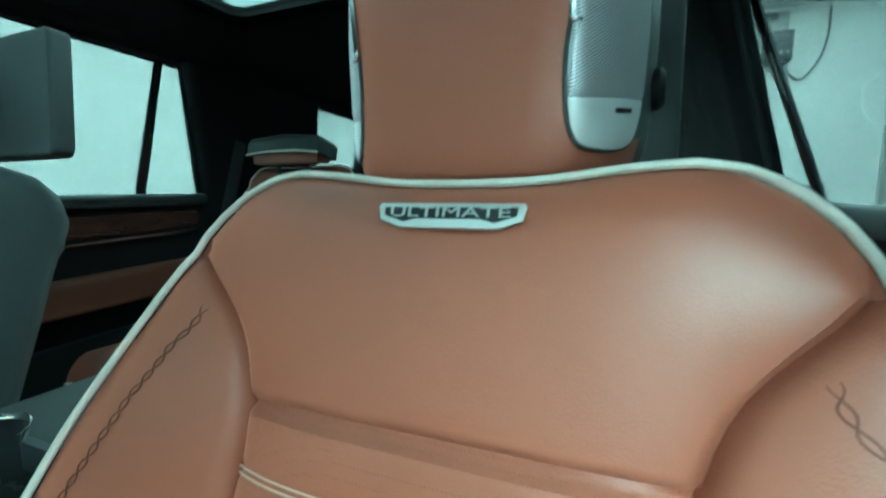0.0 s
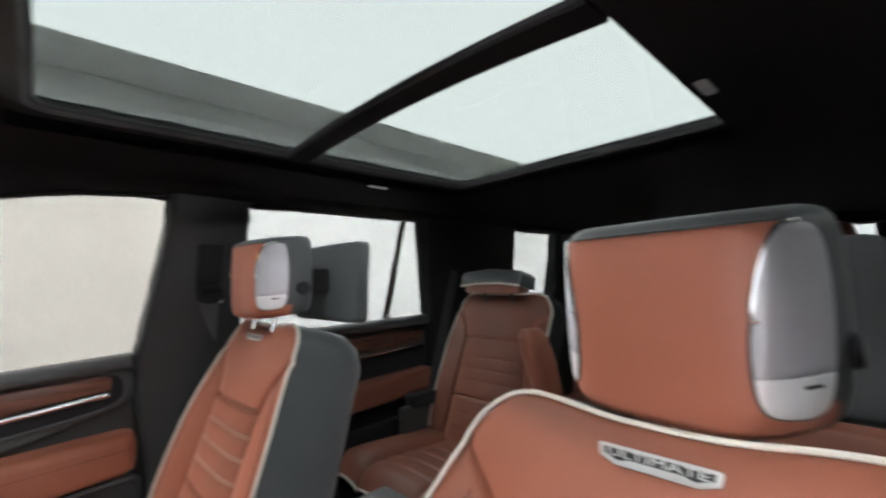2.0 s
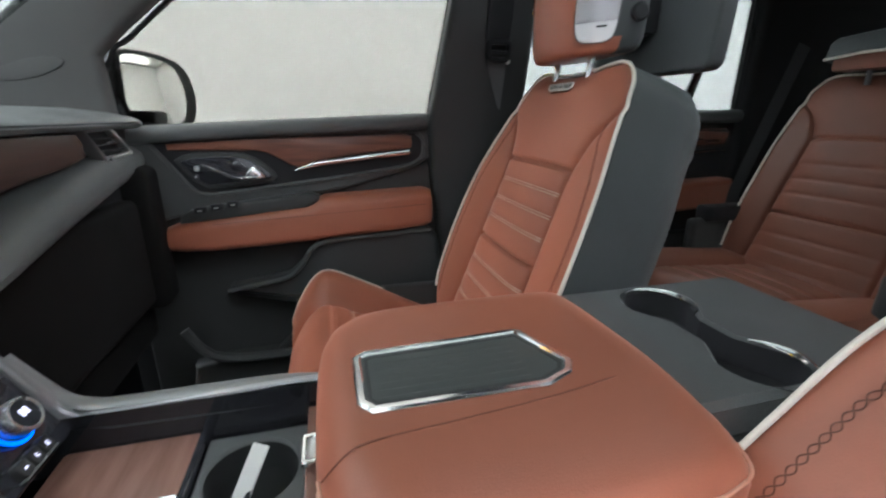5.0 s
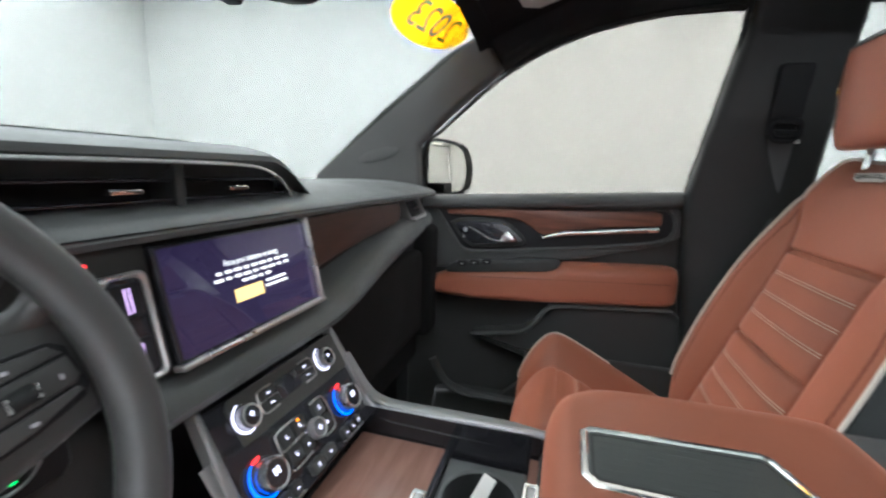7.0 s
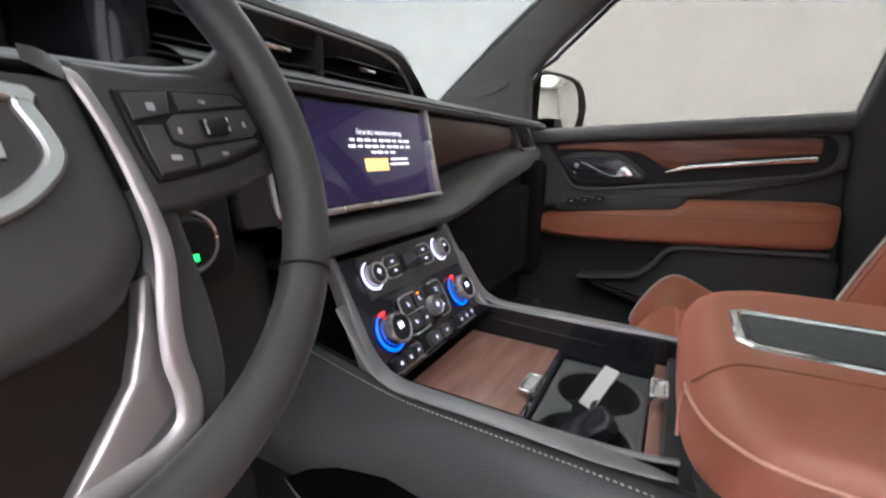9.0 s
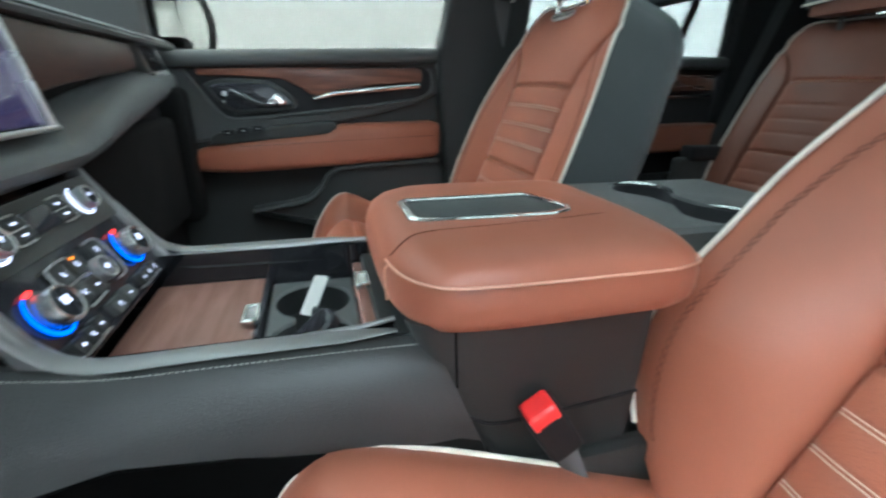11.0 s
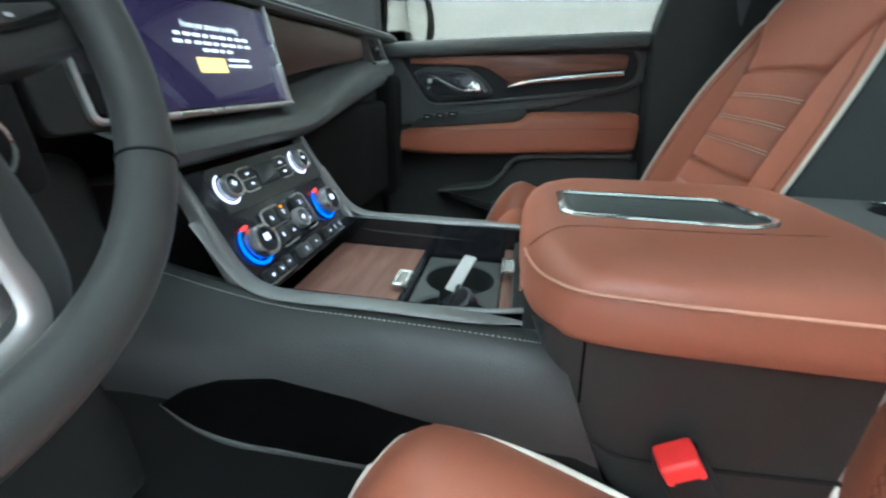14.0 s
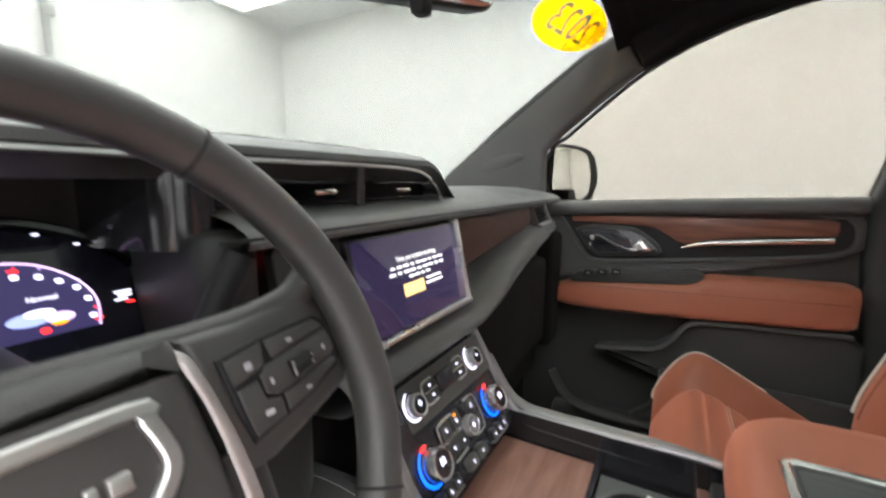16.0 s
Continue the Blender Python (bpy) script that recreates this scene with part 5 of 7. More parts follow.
solid("cluster_cheek", *block(0.196, 0.246, -0.82, -0.632, 0.80, 0.950, 0.020, 4), plastic, dash, "charcoal panel beside the gauges")
mg = m2 @ Matrix.Translation((0, 0, 0.0068))
night_blue = glow("night_blue_backlight", (0.05, 0.04, 0.14), 0.5)
field = [tuple(p)[:2] for p in spline([Vector(q).to_3d() for q in ((0.144, -0.016), (0.1455, 0.004), (0.137, 0.021), (0.119, 0.035), (0.098, 0.041), (0.060, 0.042), (0.030, 0.036), (0.014, 0.020), (0.008, 0.002), (0.010, -0.016))], 5)]
solid("gauge_field", *plate(field, 0.0003, 0.0001, mg), night_blue, dash, "dark blue lit gauge field")
solid("gauge_arc", *tube([mg @ Vector((p[0], p[1], 0.0004)) for p in field], 0.0009, seg=5), violet_light, dash, "pale violet gauge ring")
for k, (a, b) in enumerate(((0.141, -0.0076), (0.140, 0.0064), (0.1345, 0.0165), (0.125, 0.0235), (0.114, 0.0285), (0.101, 0.0305), (0.086, 0.0310), (0.070, 0.030), (0.054, 0.027))):
    solid("gauge_mark", *plate(rrect(0.0046, 0.0040, 0.0012, 2, a, b), 0.0007, 0.0001, mg), icon_light, dash, "small lit gauge mark")
    solid("gauge_tick", *plate(rrect(0.0016, 0.0016, 0.0004, 2, a + 0.3 * (a - 0.078) * 0.12, b + 0.006), 0.0006, 0.0001, mg), red_light if k in (0, 5) else violet_light, dash, "small gauge tick")
for k, (a, b, w, h, lamp) in enumerate(((0.104, -0.0015, 0.026, 0.010, glow("pale_blue_backlight", (0.40, 0.48, 0.95), 0.9)), (0.110, 0.0020, 0.018, 0.006, icon_light), (0.121, -0.0035, 0.018, 0.008, violet_light), (0.120, -0.0075, 0.010, 0.003, orange_light))):
    oval = [(a + w / 2 * math.cos(radians(q)), b + h / 2 * math.sin(radians(q))) for q in range(0, 360, 20)]
    solid("gauge_picture", *plate(oval, 0.0006 + 0.0001 * k, 0.0001, mg), lamp, dash, "lit trip picture")
words("mode_text", "Normal", 0.0058, icon_light, dash, mg @ Matrix.Translation((0.113, 0.0125, 0.0012)), "lit drive mode text", depth=0.0001)
for a, b, w, h, lamp in ((0.164, 0.0065, 0.013, 0.0016, icon_light), (0.165, 0.0035, 0.010, 0.0022, icon_light), (0.162, 0.0002, 0.010, 0.0016, icon_light), (0.168, -0.003, 0.006, 0.0016, red_light), (0.101, 0.0350, 0.006, 0.0020, red_light), (0.111, -0.0115, 0.006, 0.004, red_light), (0.144, -0.0105, 0.006, 0.003, red_light), (0.083, 0.0330, 0.004, 0.003, green_light), (0.118, 0.060, 0.004, 0.0015, icon_light), (0.141, 0.050, 0.004, 0.0012, icon_light)):
    solid("gauge_light", *plate(rrect(w, h, min(w, h) * 0.4, 2, a, b), 0.0007, 0.0001, mg), lamp, dash, "small lit gauge symbol")
# wood strip with the shift buttons between wheel and screen
m3 = axes((0.157, -0.622, 0.874), (-1, 0, 0), (0, -0.20, 1))
solid("shift_panel", *plate(rrect(0.080, 0.122, 0.008), 0.012, 0.002, m3), plastic, dash, "charcoal switch panel")
o, i_ = rrect(0.042, 0.096, 0.008, 4, 0.012, -0.010), rrect(0.032, 0.086, 0.006, 4, 0.012, -0.010)
solid("shift_frame", *frame_ring(o, i_, 0.018, m3, 0.002), satin, dash, "satin frame round the shift buttons")
solid("shift_back", *plate(i_, 0.014, 0.001, m3), gloss_black, dash)
for dy in (0.014, -0.034):
    solid("shift_button", *plate(rrect(0.026, 0.030, 0.003, 3, 0.012, dy), 0.0165, 0.002, m3), black_plastic, dash)
    for dx in (-0.002, 0.002):
        solid("shift_light", *plate(rrect(0.0014, 0.022, 0.0005, 2, 0.012 + dx, dy), 0.0170, 0.0002, m3), violet_light, dash, "violet shift light")
solid("hazard_light", *plate(rrect(0.014, 0.008, 0.002, 3, -0.017, 0.047), 0.0128, 0.0004, m3), red_light, dash, "lit red hazard switch")
# knobs and switches left of the wheel column
m5 = axes((0.243, -0.622, 0.834), (-1, 0, 0), (0, -0.1, 1))
solid("light_panel", *plate(rrect(0.075, 0.11, 0.012), 0.02, 0.004, m5), black_plastic, dash, "black light switch panel")
mk = m5 @ Matrix.Translation((-0.004, -0.02, 0.02))
solid("light_knob", *lathe([(0.019, 0), (0.019, 0.010), (0.016, 0.013), (0.004, 0.013)], 28, mk), black_plastic, dash)
solid("knob_ring", *lathe([(0.0240, 0), (0.0240, 0.006), (0.0222, 0.007), (0.0205, 0.006), (0.0205, 0)], 32, mk), satin, dash, "satin ring round the light knob")
solid("light_mark", *plate(rrect(0.0048, 0.0055, 0.001, 2, 0.0, -0.011), 0.0005, 0.0002, mk @ Matrix.Translation((0, 0, 0.0128))), green_light, dash, "green lamp symbol")
for k in range(3):
    solid("switch_mark", *plate(rrect(0.008, 0.003, 0.0008, 2, 0.01, 0.016 + 0.012 * k), 0.0208, 0.0002, m5), icon_light, dash, "small lit symbol")

# ---- centre screen ----
touch = stand("touchscreen", 0.006, -0.60, 0.82, "wide touchscreen with satin edge showing a start message", "screen")
ms = axes((0.006, -0.6005, 0.8785), (-1, 0, 0), (0, -0.215, 0.976))
solid("panel", *plate(rrect(0.226, 0.112, 0.004), 0.010, 0.002, ms @ Matrix.Translation((0, 0, -0.010))), gloss_black, touch, "black glass screen")
lit = bpy.data.materials.new("screen_picture")
lit.use_nodes = True
pb = lit.node_tree.nodes["Principled BSDF"]
pb.inputs["Base Color"].default_value, pb.inputs["Roughness"].default_value = (0.012, 0.010, 0.018, 1), 0.04
pb.inputs["Emission Color"].default_value, pb.inputs["Emission Strength"].default_value = (0.040, 0.026, 0.10, 1), 0.20
solid("display", *plate(rrect(0.218, 0.104, 0.002, 2), 0.0006, 0.0002, ms), lit, touch, "dark violet lit display")
solid("side_edge", *plate(rrect(0.006, 0.118, 0.002, 3, 0.114, 0.0), 0.012, 0.002, ms @ Matrix.Translation((0, 0, -0.006))), satin, touch, "satin side edge")
solid("lower_edge", *plate(rrect(0.234, 0.006, 0.002, 3, 0, -0.0575), 0.014, 0.002, ms @ Matrix.Translation((0, 0, -0.006))), satin, touch, "satin lower edge")
white_px = glow("white_pixels", (1, 1, 1), 1.1)
words("heading", "Focus your attention on driving", 0.0086, white_px, touch, ms @ Matrix.Translation((0.004, 0.0245, 0.0008)), "white message heading", depth=0.0001, width=0.78)
for dy, w in ((0.0155, 0.118), (0.0085, 0.122), (0.0018, 0.050)):
    n, at = max(4, int(w / 0.013)), -w / 2
    for k in range(n):
        bw = w / n * (0.72 + 0.16 * ((k * 7 + int(dy * 1000)) % 3 - 1))
        solid("text_bar", *plate(rrect(bw, 0.0030, 0.0008, 2, 0.004 + at + (k + 0.5) * w / n, dy), 0.0010, 0.0002, ms), white_px, touch, "white bar of small text")
solid("button", *plate(rrect(0.043, 0.0145, 0.001, 2, -0.012, -0.0125), 0.0010, 0.0002, ms), glow("amber_pixels", (1.0, 0.66, 0.22), 1.15), touch, "amber on-screen button")
for dy, w in ((-0.0065, 0.036), (-0.0125, 0.040)):
    solid("text_bar", *plate(rrect(w, 0.0026, 0.0006, 2, 0.034, dy), 0.0010, 0.0002, ms), white_px, touch, "white bar of small text")

# ---- climate controls ----
stack = stand("climate_controls", 0.002, -0.56, 0.65, "piano black climate panel with lit dials", "control panel")
mc = axes((0.003, -0.545, 0.7135), (-1, 0, 0), (0, -0.488, 0.873))
solid("fascia", *plate(rrect(0.228, 0.136, 0.005), 0.02, 0.003, mc @ Matrix.Translation((0, 0, -0.020))), gloss_black, stack, "piano black fascia")
strip_grey = material("climate_strip_grey", (0.062, 0.064, 0.060), 0.45, 0, 1, 700, 0.2, 0.1, Specular_IOR_Level=0.35)
band_satin = material("dull_band_satin", (0.22, 0.22, 0.22), 0.42, 0.7, 0, 500, 0.05, 0.08)
solid("upper_bar", *plate([(-0.086, 0.018), (0.110, 0.014), (0.112, 0.018), (0.112, 0.066), (-0.082, 0.066), (-0.088, 0.060)], 0.003, 0.001, mc), strip_grey, stack, "charcoal radio strip")
for sx in (-1, 1):
    band = [(sx * a, b) for a, b in ((0.112, 0.074), (0.119, 0.074), (0.132, -0.070), (0.116, -0.072))]
    solid("side_rail", *plate(band, 0.016, 0.004, mc @ Matrix.Translation((0, 0, -0.010))), band_satin, stack, "dull satin side band")


def glyph(px, py, size, kind, lift, parent, m=None):
    """A small lit symbol of a few strokes."""
    m = mc if m is None else m
    forms = {
        "fan": ((0, 0, 0.28, 0.9), (0, 0, 0.9, 0.28)),
        "lines": ((0, 0.36, 0.9, 0.16), (0.08, 0, 0.7, 0.16), (0, -0.36, 0.9, 0.16)),
        "seat": ((-0.18, 0.12, 0.22, 0.75), (0.12, -0.3, 0.62, 0.22), (0.28, 0.28, 0.18, 0.18)),
        "word": ((-0.3, 0, 0.28, 0.42), (0.05, 0, 0.24, 0.42), (0.38, 0, 0.22, 0.42)),
        "arrow": ((0, 0.12, 0.5, 0.2), (0, -0.12, 0.85, 0.2)),
        "number": ((-0.26, 0, 0.36, 0.8), (0.26, 0, 0.36, 0.8)),
    }
    size *= 0.8
    bits = [plate(rrect(w * size, h * size, min(w, h) * size * 0.3, 2, px + a * size, py + b * size), lift, 0.00005, m) for a, b, w, h in forms[kind]]
    solid("button_symbol", *merged(*bits), icon_light, parent, "small lit symbol")


def knurled(r, z0, z1, m, teeth=36):
    """A ring wall with fine upright ridges and a rounded lip."""
    rows = []
    for rr, z, cutin in ((r, z0, 1), (r, z1 - 0.0015, 1), (r * 0.95, z1 - 0.0003, 0), (r * 0.86, z1, 0), (r * 0.80, z1 - 0.0008, 0), (r * 0.79, z0, 0)):
        rows.append([m @ Vector(((rr - 0.0005 * (k % 2) * cutin) * math.cos(math.pi * k / teeth), (rr - 0.0005 * (k % 2) * cutin) * math.sin(math.pi * k / teeth), z)) for k in range(2 * teeth)])
    return sheet(rows, True)


def dial(px, py, r, h, ring, sign):
    base = mc @ Matrix.Translation((px, py, 0.001))
    d = solid("dial", *lathe([(r * 1.04, 0), (r * 1.04, 0.002), (r * 0.98, 0.0026)], 32, base), gloss_black, stack)
    n = 40
    for mat, a0, a1, nm in ring:
        rows = []
        for f, zz in ((0.0, 0.0022), (0.5, 0.0034), (1.0, 0.0030)):
            row = []
            for i in range(n + 1):
                t = i / n
                rr = r * (1.16 - 0.20 * f * math.sin(math.pi * min(max(t, 0.04), 0.96)) ** 0.4)
                a = radians(a0 + (a1 - a0) * t)
                row.append(base @ Vector((rr * math.cos(a), rr * math.sin(a), zz)))
            rows.append(row)
        solid(nm, *sheet(rows), mat, d, "lit dial ring")
    solid("knurled_ring", *knurled(r * 0.88, 0.002, h, base), satin, d, "satin knurled ring")
    solid("cap", *lathe([(r * 0.71, h * 0.8), (r * 0.71, h * 0.955), (r * 0.2, h * 0.965)], 32, base), gloss_black, d, "black dial cap")
    glyph(0, r * 0.12, r * 0.62, sign, h * 0.972, d, base)
    return d


cold = [(blue_light, 118, 325, "blue_ring"), (red_light, 84, 116, "red_ring"), (red_light, 327, 338, "red_ring")]
pale = [(icon_light, 100, 335, "white_ring")]
dial(-0.081, -0.019, 0.0190, 0.019, cold, "number")
dial(0.075, -0.019, 0.0190, 0.019, cold, "number")
dial(-0.072, 0.042, 0.0140, 0.014, pale, "fan")
dial(0.072, 0.043, 0.0140, 0.014, pale, "arrow")


def pad_button(px, py, w, h, sign, size, tall=0.0052, mat=plastic):
    b = solid("push_button", *plate(rrect(w, h, min(0.003, h * 0.3), 3, px, py), tall, 0.0014, mc), mat, stack)
    glyph(px, py, size, sign, tall + 0.0003, b)


# radio strip: four keys round a small dark window, bright brackets at both ends
solid("display_strip", *plate(rrect(0.040, 0.022, 0.003, 3, -0.001, 0.0435), 0.0046, 0.0006, mc), gloss_black, stack)
for px in (-0.034, 0.033):
    pad_button(px, 0.0495, 0.027, 0.0105, "word", 0.0065)
    pad_button(px, 0.0380, 0.027, 0.0105, "word", 0.0065)
    e = -1 if px < 0 else 1
    bracket = [(px - e * 0.008, 0.0565), (px + e * 0.010, 0.0565), (px + e * 0.016, 0.051), (px + e * 0.0165, 0.0365), (px + e * 0.011, 0.0310), (px - e * 0.008, 0.0310)]
    solid("bracket", *tube([mc @ Vector((a, b, 0.0046)) for a, b in [tuple(q)[:2] for q in spline([Vector(p).to_3d() for p in bracket], 4)]], 0.0009, seg=6), satin, stack, "thin satin bracket")
    solid("key_divider", *plate(rrect(0.024, 0.0008, 0.0003, 2, px, 0.0438), 0.0056, 0.0002, mc), satin, stack, "thin satin divider")
# climate keys round the small centre dial
for px, py, sign in ((-0.039, -0.0035, "seat"), (-0.015, -0.0030, "seat"), (0.024, -0.0030, "lines"), (-0.037, -0.0250, "seat"), (-0.016, -0.0270, "arrow"), (0.026, -0.0245, "fan")):
    pad_button(px, py, 0.0215 if px < 0.02 else 0.020, 0.0190, sign, 0.0068)
for e, ring in ((-1, ((-0.020, 0.0075), (-0.046, 0.0075), (-0.0535, 0.001), (-0.0535, -0.030), (-0.047, -0.0375), (-0.014, -0.0375))), (1, ((0.012, 0.0075), (0.031, 0.0075), (0.0385, 0.000), (0.0385, -0.029), (0.032, -0.0365), (0.014, -0.0365)))):
    solid("bracket", *tube([mc @ Vector((a, b, 0.0046)) for a, b in [tuple(q)[:2] for q in spline([Vector(p).to_3d() for p in ring], 4)]], 0.0010, seg=6), satin, stack, "thin satin bracket")
solid("key_divider", *plate(rrect(0.038, 0.0009, 0.0003, 2, -0.032, -0.0140), 0.0056, 0.0002, mc), satin, stack, "thin satin divider")
solid("amber_lamp", *plate(rrect(0.0045, 0.0026, 0.0006, 2, -0.015, 0.0035), 0.0057, 0.0002, mc), orange_light, stack, "small amber lamp")
mid = solid("centre_dial", *knurled(0.0125, 0.002, 0.0105, mc @ Matrix.Translation((0.003, -0.0195, 0.003)), 28), satin, stack, "silver knurled centre dial")
solid("cap", *lathe([(0.0100, 0.006), (0.0100, 0.0096), (0.004, 0.0100)], 28, mc @ Matrix.Translation((0.003, -0.0195, 0.003))), dark_steel, mid, "grey dial cap")
glyph(0.003, -0.0195, 0.009, "fan", 0.0134, mid)
# rocker keys along the lower edge
for px, py, w, sign in ((-0.0175, -0.0530, 0.022, "lines"), (0.0070, -0.0530, 0.022, "word"), (0.047, -0.0535, 0.0135, "arrow"), (0.062, -0.0535, 0.0135, "seat"), (0.077, -0.0535, 0.0135, "lines"), (-0.090, -0.0530, 0.0150, "fan"), (-0.0735, -0.0530, 0.0150, "seat"), (-0.057, -0.0520, 0.0150, "arrow")):
    pad_button(px, py, w, 0.0145, sign, 0.0058, 0.0075, strip_grey if abs(px) < 0.02 else plastic)
for x0, x1 in ((-0.098, -0.048), (0.039, 0.085)):
    solid("key_edge", *plate(rrect(x1 - x0, 0.0010, 0.0004, 2, (x0 + x1) / 2, -0.0615), 0.0070, 0.0003, mc), satin, stack, "thin satin edge under the keys")

# ---- steering wheel ----
symbol_grey = material("pale_symbol_print", (0.42, 0.42, 0.46), 0.5, 0, 0, 60, 0.0, 0.05)
spoke_satin = material("spoke_satin", (0.40, 0.375, 0.37), 0.50, 1, 0, 500, 0.05, 0.08)
cover_leather = material("cover_leather", (0.044, 0.044, 0.043), 0.42, 0, 1, 1300, 0.1, 0.12, Specular_IOR_Level=0.5)
wheel_leather = material("wheel_leather", (0.041, 0.041, 0.040), 0.40, 0, 1, 1300, 0.12, 0.10, Specular_IOR_Level=0.5)
WHEEL, TILTED = Vector((0.387, -0.5175, 0.8798)), 0.39
sw = stand("steering_wheel", 0.405, -0.60, 0.80, "charcoal leather steering wheel with satin spokes", "steering wheel")
mw = axes(WHEEL, (-1, 0, 0), (0, -math.sin(TILTED), math.cos(TILTED)))
R_RIM, R_TUBE = 0.1528, 0.0132
ring = [mw @ Vector((R_RIM * math.cos(2 * math.pi * i / 72), R_RIM * 0.985 * math.sin(2 * math.pi * i / 72), 0.022)) for i in range(72)]
solid("rim", *tube(ring, R_TUBE, True, 16), wheel_leather, sw, "leather wrapped rim")
for a in (56, -30, 124, 210):
    p = mw @ Vector((R_RIM * math.cos(radians(a)), R_RIM * 0.985 * math.sin(radians(a)), 0.022))
    t = (mw.to_3x3() @ Vector((-math.sin(radians(a)), math.cos(radians(a)), 0))).normalized()
    nrm = (mw.to_3x3() @ Vector((math.cos(radians(a)), math.sin(radians(a)), 0))).normalized()
    circ = [p + nrm * (R_TUBE + 0.0002) * math.cos(b) + t.cross(nrm) * (R_TUBE + 0.0002) * math.sin(b) for b in [2 * math.pi * k / 24 for k in range(24)]]
    solid("rim_seam", *tube(circ, 0.0009, True, 5), black_plastic, sw, "leather joint seam")
mh = mw @ Matrix.Diagonal((0.88, 0.88, 1, 1))
pad = [tuple(p)[:2] for p in spline([Vector(q).to_3d() for q in ((-0.066, 0.043), (-0.052, 0.049), (0.052, 0.049), (0.066, 0.043), (0.072, 0.0), (0.075, -0.042), (0.066, -0.063), (0.047, -0.082), (0.0, -0.092), (-0.047, -0.082), (-0.066, -0.063), (-0.075, -0.042), (-0.072, 0.0))], 5, True)]
solid("airbag_cover", *plate(pad, 0.045, 0.018, mh @ Matrix.Translation((0, 0, -0.028)), steps=5), cover_leather, sw, "charcoal airbag cover")
emb = [tuple(p)[:2] for p in spline([Vector(q).to_3d() for q in ((-0.052, 0.020), (-0.045, 0.028), (0.045, 0.028), (0.052, 0.020), (0.058, -0.002), (0.050, -0.016), (0.030, -0.030), (0.0, -0.036), (-0.030, -0.030), (-0.050, -0.016), (-0.058, -0.002))], 4, True)]
emb = [(a * 0.80, b * 0.88 - 0.0025) for a, b in emb]
solid("emblem_frame", *frame_ring(inset(emb, -0.0035), inset(emb, 0.0042), 0.0045, mh @ Matrix.Translation((0, 0, 0.0165)), 0.0015), satin, sw, "satin emblem frame")
for k, (w, dx) in enumerate(((0.010, -0.034), (0.010, -0.020), (0.010, -0.006), (0.010, 0.008), (0.005, 0.019), (0.010, 0.030))):
    solid("emblem_bar", *plate(rrect(w * 0.86, 0.008, 0.001, 2, dx * 0.86, -0.004), 0.003, 0.0008, mh @ Matrix.Translation((0, 0, 0.0168))), satin, sw, "raised satin emblem bar")
